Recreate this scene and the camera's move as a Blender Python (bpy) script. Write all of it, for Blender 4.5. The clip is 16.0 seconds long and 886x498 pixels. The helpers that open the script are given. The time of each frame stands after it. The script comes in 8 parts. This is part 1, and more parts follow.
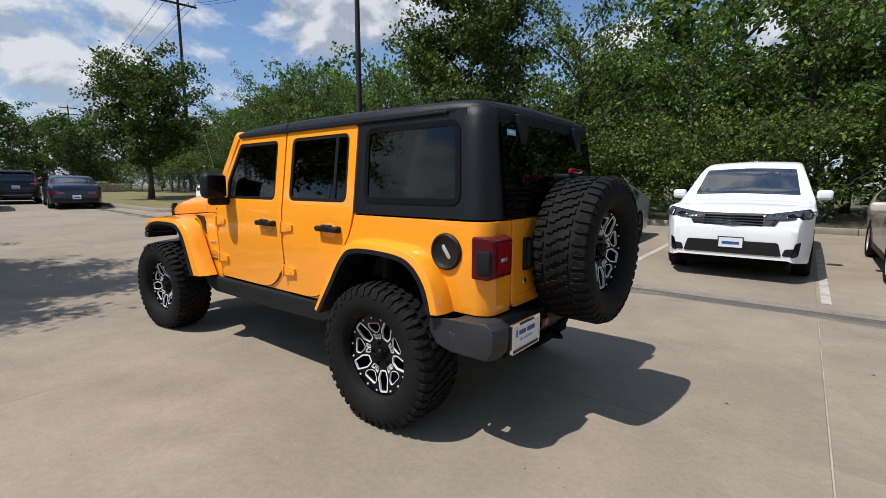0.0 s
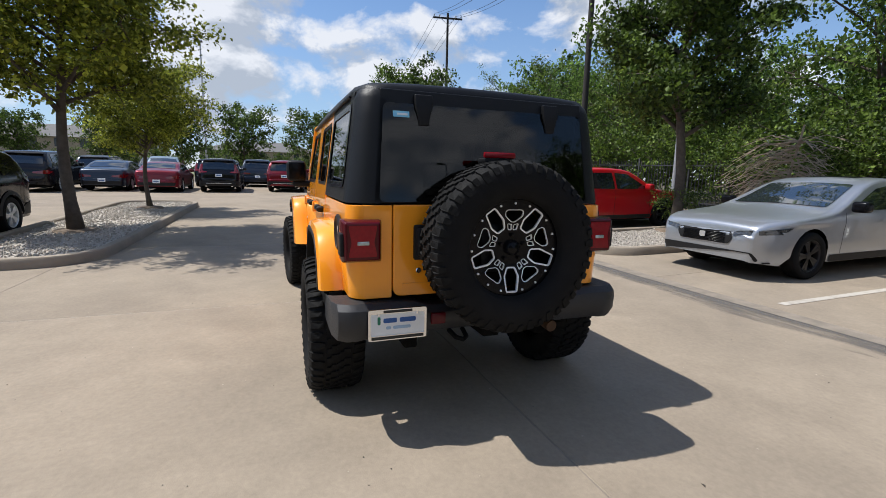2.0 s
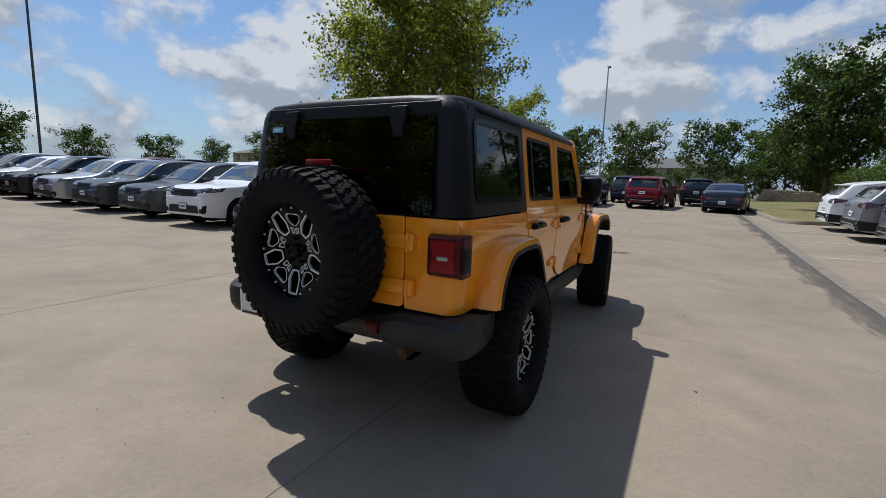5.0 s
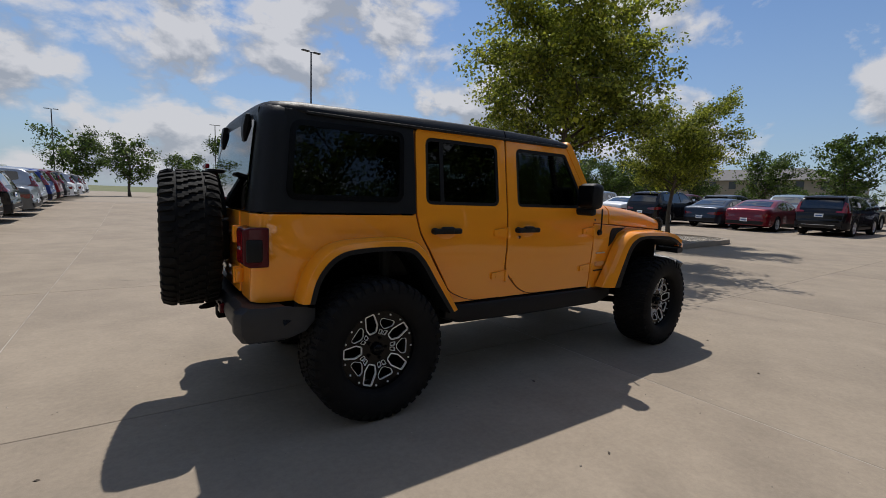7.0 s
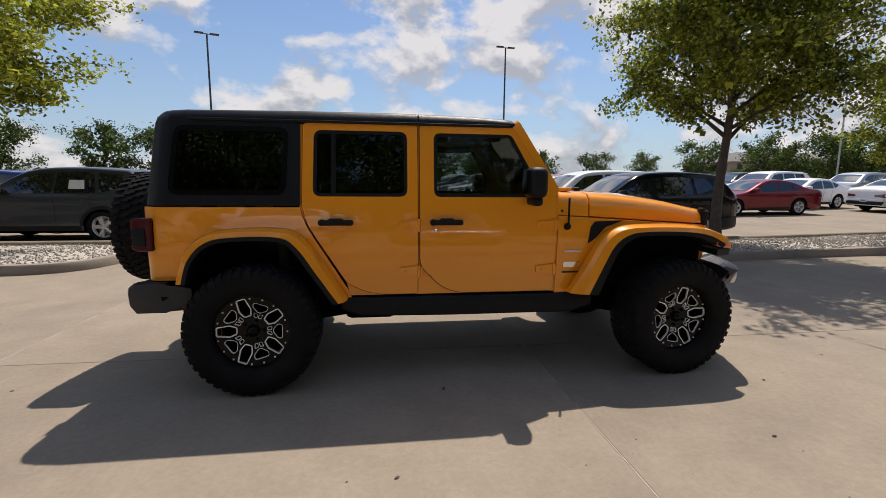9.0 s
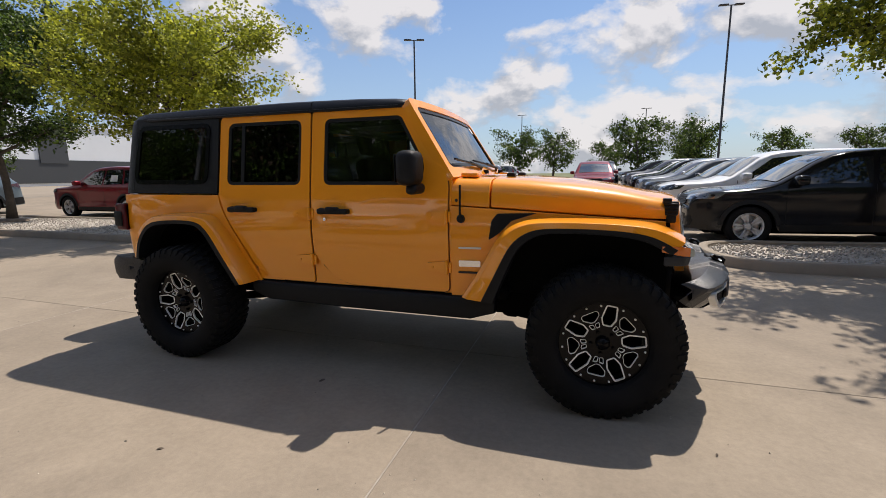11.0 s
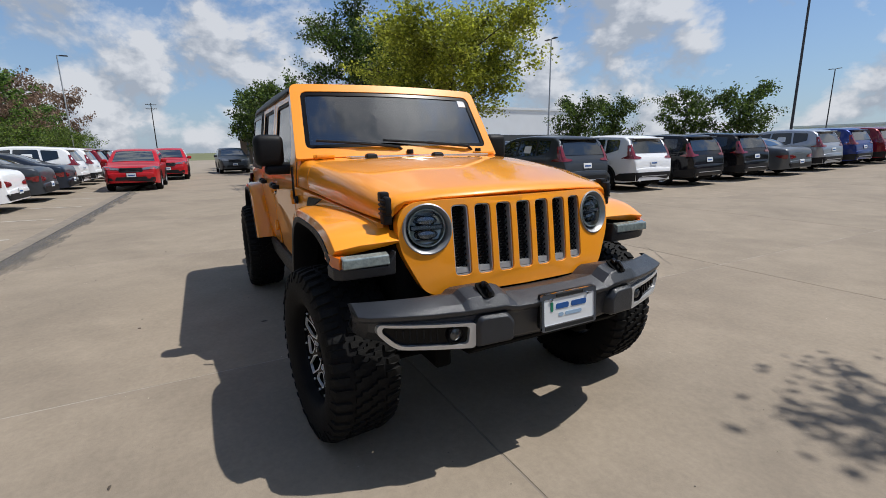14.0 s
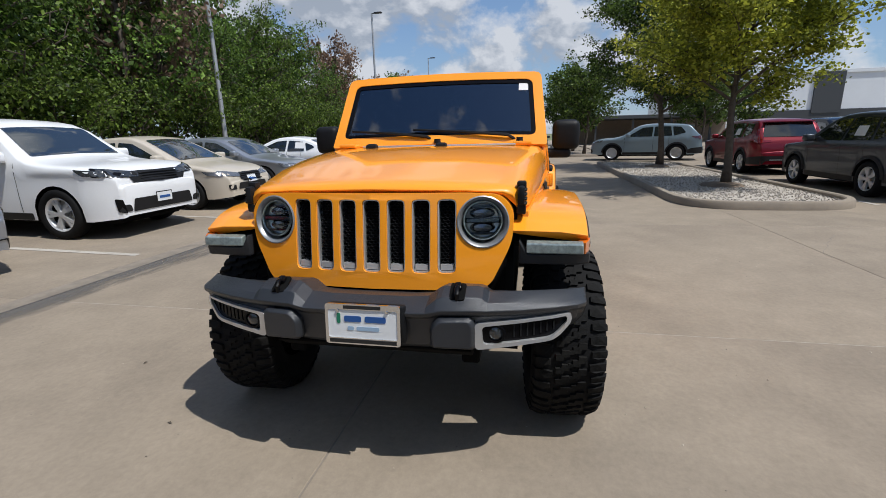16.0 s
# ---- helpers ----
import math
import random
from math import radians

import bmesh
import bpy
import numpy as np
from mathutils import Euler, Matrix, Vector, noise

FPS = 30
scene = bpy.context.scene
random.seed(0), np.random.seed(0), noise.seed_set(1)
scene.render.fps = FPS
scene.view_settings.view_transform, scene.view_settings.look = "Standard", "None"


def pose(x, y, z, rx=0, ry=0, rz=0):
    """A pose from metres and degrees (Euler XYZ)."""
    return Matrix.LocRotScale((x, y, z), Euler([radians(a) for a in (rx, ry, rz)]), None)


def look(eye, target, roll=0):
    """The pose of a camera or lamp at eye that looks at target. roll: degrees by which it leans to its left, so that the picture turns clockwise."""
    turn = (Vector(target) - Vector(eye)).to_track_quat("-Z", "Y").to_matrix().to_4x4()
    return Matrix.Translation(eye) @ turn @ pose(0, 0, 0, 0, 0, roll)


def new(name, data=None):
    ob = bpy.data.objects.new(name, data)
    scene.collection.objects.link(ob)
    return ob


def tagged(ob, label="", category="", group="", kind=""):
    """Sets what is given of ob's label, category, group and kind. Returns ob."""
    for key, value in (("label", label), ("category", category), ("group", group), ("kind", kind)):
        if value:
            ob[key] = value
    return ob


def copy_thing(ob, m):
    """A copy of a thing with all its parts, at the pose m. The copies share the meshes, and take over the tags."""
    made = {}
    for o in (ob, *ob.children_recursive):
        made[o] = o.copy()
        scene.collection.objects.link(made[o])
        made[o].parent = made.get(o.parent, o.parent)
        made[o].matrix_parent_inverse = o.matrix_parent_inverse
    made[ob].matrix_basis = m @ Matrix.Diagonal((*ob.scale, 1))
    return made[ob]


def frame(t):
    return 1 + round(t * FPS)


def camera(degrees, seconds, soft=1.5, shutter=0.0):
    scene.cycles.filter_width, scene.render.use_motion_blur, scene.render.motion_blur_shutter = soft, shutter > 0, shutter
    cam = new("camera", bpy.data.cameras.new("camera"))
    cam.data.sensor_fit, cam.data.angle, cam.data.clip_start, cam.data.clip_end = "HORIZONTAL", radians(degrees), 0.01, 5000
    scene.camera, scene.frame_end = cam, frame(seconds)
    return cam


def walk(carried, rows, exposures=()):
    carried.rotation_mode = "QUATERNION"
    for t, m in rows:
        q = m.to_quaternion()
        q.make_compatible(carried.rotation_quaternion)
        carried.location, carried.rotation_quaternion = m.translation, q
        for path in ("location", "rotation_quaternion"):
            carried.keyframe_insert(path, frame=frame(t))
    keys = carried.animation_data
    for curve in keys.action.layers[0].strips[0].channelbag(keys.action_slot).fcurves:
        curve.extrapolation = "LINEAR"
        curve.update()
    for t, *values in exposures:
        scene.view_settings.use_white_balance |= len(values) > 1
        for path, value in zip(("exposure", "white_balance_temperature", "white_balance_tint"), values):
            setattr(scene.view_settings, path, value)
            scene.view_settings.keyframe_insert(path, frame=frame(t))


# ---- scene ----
cam = camera(88.6, 16.0, soft=0.55)
PATH = [
    (0, (-1.879, 2.646, 1.412), (-0.651, 1.093, 1.133), 0.1),
    (0.5, (-2.249, 2.321, 1.416), (-0.856, 0.916, 1.127), 0.6),
    (1, (-2.501, 1.927, 1.401), (-0.939, 0.715, 1.101), 0.9),
    (1.5, (-2.775, 1.531, 1.4), (-1.052, 0.566, 1.088), 1.0),
    (2, (-2.943, 1.12, 1.379), (-1.095, 0.426, 1.064), 1.3),
    (2.5, (-3.046, 0.66, 1.398), (-1.111, 0.273, 1.074), 1.1),
    (3, (-3.118, 0.176, 1.408), (-1.147, 0.072, 1.083), 1.3),
    (3.5, (-3.051, -0.308, 1.423), (-1.082, -0.132, 1.121), 1.6),
    (4, (-3.011, -0.813, 1.431), (-1.084, -0.364, 1.134), 1.9),
    (4.5, (-2.832, -1.266, 1.408), (-0.981, -0.565, 1.121), 2.2),
    (4.7, (-2.76, -1.451, 1.414), (-0.949, -0.653, 1.122), 2.1),
    (6.8, (-1.371, -3.189, 1.361), (-0.178, -1.6, 1.135), 2.2),
    (7, (-1.188, -3.295, 1.349), (-0.07, -1.653, 1.124), 2.1),
    (7.5, (-0.718, -3.57, 1.352), (0.208, -1.815, 1.102), 2.2),
    (8, (-0.208, -3.742, 1.373), (0.508, -1.892, 1.115), 1.6),
    (8.5, (0.32, -3.904, 1.388), (0.817, -1.986, 1.109), 1.1),
    (9, (0.84, -3.891, 1.385), (1.107, -1.929, 1.104), 0.5),
    (9.2, (1.053, -3.895, 1.381), (1.224, -1.923, 1.095), 0.1),
    (11.3, (3.218, -3.313, 1.366), (2.487, -1.483, 1.027), -1.0),
    (11.5, (3.4, -3.224, 1.37), (2.601, -1.424, 1.023), -1.4),
    (12, (3.862, -2.94, 1.377), (2.863, -1.246, 1.015), -1.1),
    (12.5, (4.242, -2.578, 1.392), (3.029, -1.031, 1.025), -1.1),
    (13, (4.625, -2.199, 1.395), (3.219, -0.829, 1.01), -0.6),
    (13.5, (4.884, -1.728, 1.401), (3.294, -0.585, 0.989), -0.8),
    (14, (5.146, -1.295, 1.396), (3.412, -0.396, 0.964), -1.0),
    (14.5, (5.282, -0.769, 1.38), (3.43, -0.176, 0.914), -1.3),
    (15, (5.379, -0.298, 1.395), (3.46, -0.005, 0.917), -1.1),
    (15.5, (5.377, 0.196, 1.404), (3.441, 0.154, 0.905), -1.1),
    (16, (5.286, 0.679, 1.414), (3.384, 0.294, 0.931), -1.4),
]
walk(cam, [(t, look(e, g, r)) for t, e, g, r in PATH], [(0.0, 0.14, 6230, 10), (1.5, 0.34, 6230, 10), (2.5, 0.38, 6260, 11), (3.5, 0.34, 6210, 10), (4.5, 0.0, 6110, 9), (7.0, -0.14, 6430, 12), (8.0, -0.06, 6600, 13), (9.0, 0.16, 6850, 14), (12.0, 0.24, 6720, 13), (13.5, -0.01, 6310, 11), (14.5, 0.03, 6250, 10), (16.0, -0.03, 6150, 10)])

# ---- world, sun, exposure ----
SUN_TO = Vector((0.208, 0.492, 1.0)).normalized()
elev = math.asin(SUN_TO.z)
azim = math.atan2(SUN_TO.x, SUN_TO.y)


def nod(nt, kind, **kw):
    n = nt.nodes.new(kind)
    for k, v in kw.items():
        if k in n.inputs.keys():
            n.inputs[k].default_value = v
        else:
            setattr(n, k, v)
    return n


def build_world():
    w = bpy.data.worlds.new("sky")
    scene.world = w
    w.use_nodes = True
    nt = w.node_tree
    nt.nodes.clear()
    out = nod(nt, "ShaderNodeOutputWorld")
    bg = nod(nt, "ShaderNodeBackground", Strength=0.95)
    sky = nod(nt, "ShaderNodeTexSky", sky_type="NISHITA", sun_disc=False, sun_elevation=elev, sun_rotation=azim,
              altitude=100.0, air_density=1.3, dust_density=0.6, ozone_density=1.6)
    tc = nod(nt, "ShaderNodeTexCoord")
    sep = nod(nt, "ShaderNodeSeparateXYZ")
    nt.links.new(tc.outputs["Generated"], sep.inputs[0])
    # heaped clouds: noise over the direction, thicker towards the horizon, lit from above
    st = nod(nt, "ShaderNodeVectorMath", operation="MULTIPLY")
    st.inputs[1].default_value = (1.0, 1.0, 1.55)
    nt.links.new(tc.outputs["Generated"], st.inputs[0])
    up = nod(nt, "ShaderNodeVectorMath", operation="ADD")
    up.inputs[1].default_value = (0.006, 0.015, 0.045)
    nt.links.new(st.outputs[0], up.inputs[0])
    big = nod(nt, "ShaderNodeTexNoise", Scale=5.0, Detail=12.0, Roughness=0.56, Distortion=0.15)
    nt.links.new(st.outputs[0], big.inputs["Vector"])
    lit = nod(nt, "ShaderNodeTexNoise", Scale=5.0, Detail=6.0, Roughness=0.5, Distortion=0.15)
    nt.links.new(up.outputs[0], lit.inputs["Vector"])
    low = nod(nt, "ShaderNodeMapRange")
    low.inputs["From Min"].default_value, low.inputs["From Max"].default_value = 0.0, 0.75
    low.inputs["To Min"].default_value, low.inputs["To Max"].default_value = 0.046, -0.004
    nt.links.new(sep.outputs["Z"], low.inputs["Value"])
    thick = nod(nt, "ShaderNodeMath", operation="ADD")
    nt.links.new(big.outputs["Fac"], thick.inputs[0])
    nt.links.new(low.outputs[0], thick.inputs[1])
    cov = nod(nt, "ShaderNodeValToRGB")
    cov.color_ramp.elements[0].position = 0.494
    cov.color_ramp.elements[0].color = (0, 0, 0, 1)
    cov.color_ramp.elements[1].position = 0.585
    cov.color_ramp.elements[1].color = (1, 1, 1, 1)
    nt.links.new(thick.outputs[0], cov.inputs[0])
    dif = nod(nt, "ShaderNodeMath", operation="SUBTRACT")
    nt.links.new(big.outputs["Fac"], dif.inputs[0])
    nt.links.new(lit.outputs["Fac"], dif.inputs[1])
    belly = nod(nt, "ShaderNodeValToRGB")
    belly.color_ramp.elements[0].position = 0.455
    belly.color_ramp.elements[0].color = (0.39, 0.425, 0.48, 1)
    belly.color_ramp.elements[1].position = 0.545
    belly.color_ramp.elements[1].color = (0.72, 0.725, 0.74, 1)
    half = nod(nt, "ShaderNodeMath", operation="ADD")
    half.inputs[1].default_value = 0.5
    nt.links.new(dif.outputs[0], half.inputs[0])
    nt.links.new(half.outputs[0], belly.inputs[0])
    skyk = nod(nt, "ShaderNodeVectorMath", operation="SCALE")
    skyk.inputs["Scale"].default_value = SKY_K
    blue = nod(nt, "ShaderNodeVectorMath", operation="MULTIPLY")
    blue.inputs[1].default_value = (0.76, 0.97, 1.24)
    nt.links.new(sky.outputs[0], blue.inputs[0])
    nt.links.new(blue.outputs[0], skyk.inputs[0])
    # haze that whitens the sky towards the horizon
    haze = nod(nt, "ShaderNodeMapRange")
    haze.inputs["From Min"].default_value = 0.0
    haze.inputs["From Max"].default_value = 0.45
    haze.inputs["To Min"].default_value = 0.50
    haze.inputs["To Max"].default_value = 0.0
    nt.links.new(sep.outputs["Z"], haze.inputs["Value"])
    mh = nod(nt, "ShaderNodeMix", data_type="RGBA")
    mh.inputs[7].default_value = (0.43, 0.545, 0.73, 1)
    nt.links.new(haze.outputs[0], mh.inputs[0])
    nt.links.new(skyk.outputs[0], mh.inputs[6])
    mx = nod(nt, "ShaderNodeMix", data_type="RGBA")
    damp = nod(nt, "ShaderNodeMath", operation="MULTIPLY")
    damp.inputs[1].default_value = 0.92
    nt.links.new(cov.outputs[0], damp.inputs[0])
    nt.links.new(damp.outputs[0], mx.inputs[0])
    nt.links.new(mh.outputs[2], mx.inputs[6])
    nt.links.new(belly.outputs[0], mx.inputs[7])
    # glow added round the sun, as haze scatters it, to lift the shade
    dt = nod(nt, "ShaderNodeVectorMath", operation="DOT_PRODUCT")
    dt.inputs[1].default_value = SUN_TO
    nt.links.new(tc.outputs["Generated"], dt.inputs[0])
    glow = nod(nt, "ShaderNodeMapRange", interpolation_type="SMOOTHSTEP")
    glow.inputs["From Min"].default_value, glow.inputs["From Max"].default_value = 0.975, 1.0
    glow.inputs["To Min"].default_value, glow.inputs["To Max"].default_value = 0.0, 1.0
    nt.links.new(dt.outputs["Value"], glow.inputs["Value"])
    gl = nod(nt, "ShaderNodeVectorMath", operation="SCALE")
    gl.inputs[0].default_value = (1.0, 0.98, 0.94)
    nt.links.new(glow.outputs[0], gl.inputs["Scale"])
    al = nod(nt, "ShaderNodeVectorMath", operation="ADD")
    nt.links.new(mx.outputs[2], al.inputs[0])
    nt.links.new(gl.outputs[0], al.inputs[1])
    nt.links.new(al.outputs[0], bg.inputs[0])
    nt.links.new(bg.outputs[0], out.inputs[0])


SKY_K = 0.084
build_world()
sun = new("sun", bpy.data.lights.new("sun", "SUN"))
sun.data.energy, sun.data.angle, sun.data.color = 4.45, radians(0.53), (1.0, 0.955, 0.88)
sun.matrix_world = look(SUN_TO * 50, (0, 0, 0))
scene.view_settings.exposure = 0.0


# ---- materials ----
def mat(name, col, rough=0.5, metal=0.0, coat=0.0, noise_amt=0.0, noise_scale=8.0, bump=0.0, bump_scale=60.0, spec=0.5, second=None,
        second_scale=1.2, second_amt=0.5, rand=0.0, rand_val=0.0, trans=0.0, emit=None, rough_var=0.0, coord="Object", fine=0.0, fine_scale=45.0):
    m = bpy.data.materials.new(name)
    m.use_nodes = True
    nt = m.node_tree
    b = nt.nodes["Principled BSDF"]
    b.inputs["Base Color"].default_value = (*col, 1)
    b.inputs["Roughness"].default_value = rough
    b.inputs["Metallic"].default_value = metal
    b.inputs["Coat Weight"].default_value = coat
    b.inputs["Coat Roughness"].default_value = 0.03
    b.inputs["Specular IOR Level"].default_value = spec
    if trans:
        b.inputs["Transmission Weight"].default_value = trans
    if emit:
        b.inputs["Emission Color"].default_value = (*emit[0], 1)
        b.inputs["Emission Strength"].default_value = emit[1]
    tc = nod(nt, "ShaderNodeTexCoord")
    src = tc.outputs[coord]
    last = None
    if noise_amt:
        n = nod(nt, "ShaderNodeTexNoise", Scale=noise_scale, Detail=6.0, Roughness=0.6)
        nt.links.new(src, n.inputs["Vector"])
        mr = nod(nt, "ShaderNodeMapRange")
        mr.inputs["From Min"].default_value, mr.inputs["From Max"].default_value = 0.25, 0.75
        mr.inputs["To Min"].default_value, mr.inputs["To Max"].default_value = 1 - noise_amt, 1 + noise_amt
        nt.links.new(n.outputs["Fac"], mr.inputs["Value"])
        sc = nod(nt, "ShaderNodeVectorMath", operation="SCALE")
        sc.inputs[0].default_value = col
        nt.links.new(mr.outputs[0], sc.inputs["Scale"])
        last = sc.outputs[0]
    if second:
        n2 = nod(nt, "ShaderNodeTexNoise", Scale=second_scale, Detail=5.0, Roughness=0.65)
        nt.links.new(src, n2.inputs["Vector"])
        rp = nod(nt, "ShaderNodeMapRange")
        rp.inputs["From Min"].default_value, rp.inputs["From Max"].default_value = 0.45, 0.70
        rp.inputs["To Min"].default_value, rp.inputs["To Max"].default_value = 0.0, second_amt
        nt.links.new(n2.outputs["Fac"], rp.inputs["Value"])
        mx = nod(nt, "ShaderNodeMix", data_type="RGBA")
        nt.links.new(rp.outputs[0], mx.inputs[0])
        if last:
            nt.links.new(last, mx.inputs[6])
        else:
            mx.inputs[6].default_value = (*col, 1)
        mx.inputs[7].default_value = (*second, 1)
        last = mx.outputs[2]
    if rand or rand_val:
        oi = nod(nt, "ShaderNodeNewGeometry") if rand_val else nod(nt, "ShaderNodeObjectInfo")
        hs = nod(nt, "ShaderNodeHueSaturation")
        mr = nod(nt, "ShaderNodeMapRange")
        amt = rand or rand_val
        mr.inputs["To Min"].default_value, mr.inputs["To Max"].default_value = 1 - amt, 1 + amt
        nt.links.new(oi.outputs["Random Per Island" if rand_val else "Random"], mr.inputs["Value"])
        nt.links.new(mr.outputs[0], hs.inputs["Value"])
        if last:
            nt.links.new(last, hs.inputs["Color"])
        else:
            hs.inputs["Color"].default_value = (*col, 1)
        last = hs.outputs[0]
    if fine and last:
        n4 = nod(nt, "ShaderNodeTexNoise", Scale=fine_scale, Detail=8.0, Roughness=0.75)
        nt.links.new(src, n4.inputs["Vector"])
        fr = nod(nt, "ShaderNodeMapRange")
        fr.inputs["From Min"].default_value, fr.inputs["From Max"].default_value = 0.32, 0.68
        fr.inputs["To Min"].default_value, fr.inputs["To Max"].default_value = 1 - fine, 1 + fine
        nt.links.new(n4.outputs["Fac"], fr.inputs["Value"])
        h4 = nod(nt, "ShaderNodeHueSaturation")
        nt.links.new(fr.outputs[0], h4.inputs["Value"])
        nt.links.new(last, h4.inputs["Color"])
        last = h4.outputs[0]
    if last:
        nt.links.new(last, b.inputs["Base Color"])
    if rough_var:
        n3 = nod(nt, "ShaderNodeTexNoise", Scale=noise_scale * 0.7, Detail=4.0)
        nt.links.new(src, n3.inputs["Vector"])
        mr = nod(nt, "ShaderNodeMapRange")
        mr.inputs["To Min"].default_value, mr.inputs["To Max"].default_value = max(0.0, rough - rough_var), min(1.0, rough + rough_var)
        nt.links.new(n3.outputs["Fac"], mr.inputs["Value"])
        nt.links.new(mr.outputs[0], b.inputs["Roughness"])
    if bump:
        nb = nod(nt, "ShaderNodeTexNoise", Scale=bump_scale, Detail=4.0)
        nt.links.new(src, nb.inputs["Vector"])
        bp = nod(nt, "ShaderNodeBump", Strength=bump, Distance=0.01)
        nt.links.new(nb.outputs["Fac"], bp.inputs["Height"])
        nt.links.new(bp.outputs[0], b.inputs["Normal"])
    return m


def glass_mat(name, tint, ior=1.5, gloss=1.0):
    """Thin tinted pane: straight-through tint below a Fresnel gloss."""
    m = bpy.data.materials.new(name)
    m.use_nodes = True
    nt = m.node_tree
    nt.nodes.clear()
    out = nod(nt, "ShaderNodeOutputMaterial")
    tr = nod(nt, "ShaderNodeBsdfTransparent")
    tr.inputs[0].default_value = (*tint, 1)
    gl = nod(nt, "ShaderNodeBsdfGlossy", Roughness=0.02)
    gl.inputs[0].default_value = (gloss, gloss, gloss, 1)
    fr = nod(nt, "ShaderNodeFresnel", IOR=ior)
    mx = nod(nt, "ShaderNodeMixShader")
    nt.links.new(fr.outputs[0], mx.inputs[0])
    nt.links.new(tr.outputs[0], mx.inputs[1])
    nt.links.new(gl.outputs[0], mx.inputs[2])
    nt.links.new(mx.outputs[0], out.inputs[0])
    return m


def leaf_mat(name, col, col2):
    """Leaves that let some light through, each a little different."""
    m = bpy.data.materials.new(name)
    m.use_nodes = True
    nt = m.node_tree
    nt.nodes.clear()
    out = nod(nt, "ShaderNodeOutputMaterial")
    geo = nod(nt, "ShaderNodeNewGeometry")
    rp = nod(nt, "ShaderNodeValToRGB")
    # tones spread past the leaves' own range to imitate sunlit and shaded leaves
    rp.color_ramp.elements[0].color = (*[c * 0.75 for c in col], 1)
    rp.color_ramp.elements[1].color = (*[c * 1.55 for c in col2], 1)
    mid = rp.color_ramp.elements.new(0.6)
    mid.color = (*[(a + b) * 0.5 for a, b in zip(col, col2)], 1)
    nt.links.new(geo.outputs["Random Per Island"], rp.inputs[0])
    tc = nod(nt, "ShaderNodeTexCoord")
    n = nod(nt, "ShaderNodeTexNoise", Scale=0.6, Detail=2.0)
    nt.links.new(tc.outputs["Object"], n.inputs["Vector"])
    mr = nod(nt, "ShaderNodeMapRange")
    mr.inputs["From Min"].default_value, mr.inputs["From Max"].default_value = 0.3, 0.7
    mr.inputs["To Min"].default_value, mr.inputs["To Max"].default_value = 0.7, 1.3
    nt.links.new(n.outputs["Fac"], mr.inputs["Value"])
    hs = nod(nt, "ShaderNodeHueSaturation")
    nt.links.new(rp.outputs[0], hs.inputs["Color"])
    nt.links.new(mr.outputs[0], hs.inputs["Value"])
    d = nod(nt, "ShaderNodeBsdfPrincipled", Roughness=0.55)
    d.inputs["Specular IOR Level"].default_value = 0.35
    t = nod(nt, "ShaderNodeBsdfTranslucent")
    nt.links.new(hs.outputs[0], d.inputs["Base Color"])
    nt.links.new(hs.outputs[0], t.inputs[0])
    mx = nod(nt, "ShaderNodeMixShader")
    mx.inputs[0].default_value = 0.42
    nt.links.new(d.outputs[0], mx.inputs[1])
    nt.links.new(t.outputs[0], mx.inputs[2])
    nt.links.new(mx.outputs[0], out.inputs[0])
    return m


M = {}
M["concrete"] = mat("concrete", (0.274, 0.227, 0.172), 0.85, noise_amt=0.13, noise_scale=2.4, second=(0.191, 0.158, 0.122), second_scale=0.45, second_amt=0.75, fine=0.11, fine_scale=26.0, bump=0.15, bump_scale=160, rand=0.025, coord="Object", spec=0.25)
M["concrete_far"] = mat("concrete_far", (0.288, 0.245, 0.194), 0.88, noise_amt=0.08, noise_scale=0.6, second=(0.224, 0.189, 0.146), second_scale=0.12, second_amt=0.5, spec=0.2)
M["kerb"] = mat("kerb_concrete", (0.267, 0.224, 0.172), 0.88, noise_amt=0.12, noise_scale=3, second=(0.189, 0.159, 0.129), second_scale=1.4, second_amt=0.6, bump=0.25, bump_scale=90)
M["asphalt"] = mat("asphalt", (0.117, 0.108, 0.099), 0.9, noise_amt=0.25, noise_scale=6, second=(0.216, 0.189, 0.162), second_scale=1.1, second_amt=0.7, bump=0.4, bump_scale=120)
M["joint"] = mat("joint_sealant", (0.211, 0.179, 0.142), 0.9, noise_amt=0.3, noise_scale=5)
M["seam"] = mat("dark_open_seam", (0.035, 0.032, 0.030), 0.95, noise_amt=0.4, noise_scale=3, second=(0.14, 0.12, 0.10), second_scale=1.3, second_amt=0.6)
M["line"] = mat("worn_line_paint", (0.430, 0.396, 0.344), 0.8, noise_amt=0.10, noise_scale=6, second=(0.288, 0.245, 0.194), second_scale=5, second_amt=1.0)
M["gravel"] = mat("gravel", (0.387, 0.348, 0.297), 0.9, noise_amt=0.25, noise_scale=18, rand_val=0.35)
M["soil"] = mat("soil", (0.16, 0.12, 0.085), 0.95, noise_amt=0.3, noise_scale=5, bump=0.5, bump_scale=30)
M["stone_pale"] = mat("pale_field_stone", (0.42, 0.34, 0.24), 0.9, noise_amt=0.3, noise_scale=4, second=(0.20, 0.14, 0.09), second_scale=2.5, second_amt=0.8, bump=0.4, bump_scale=12)
M["grass_ground"] = mat("dry_grass_ground", (0.172, 0.146, 0.056), 0.95, noise_amt=0.25, noise_scale=3, second=(0.095, 0.107, 0.030), second_scale=0.5, second_amt=0.8)
M["wood_floor"] = mat("woodland_floor", (0.09, 0.075, 0.045), 0.95, noise_amt=0.3, noise_scale=2, second=(0.05, 0.06, 0.02), second_scale=0.6, second_amt=0.8)
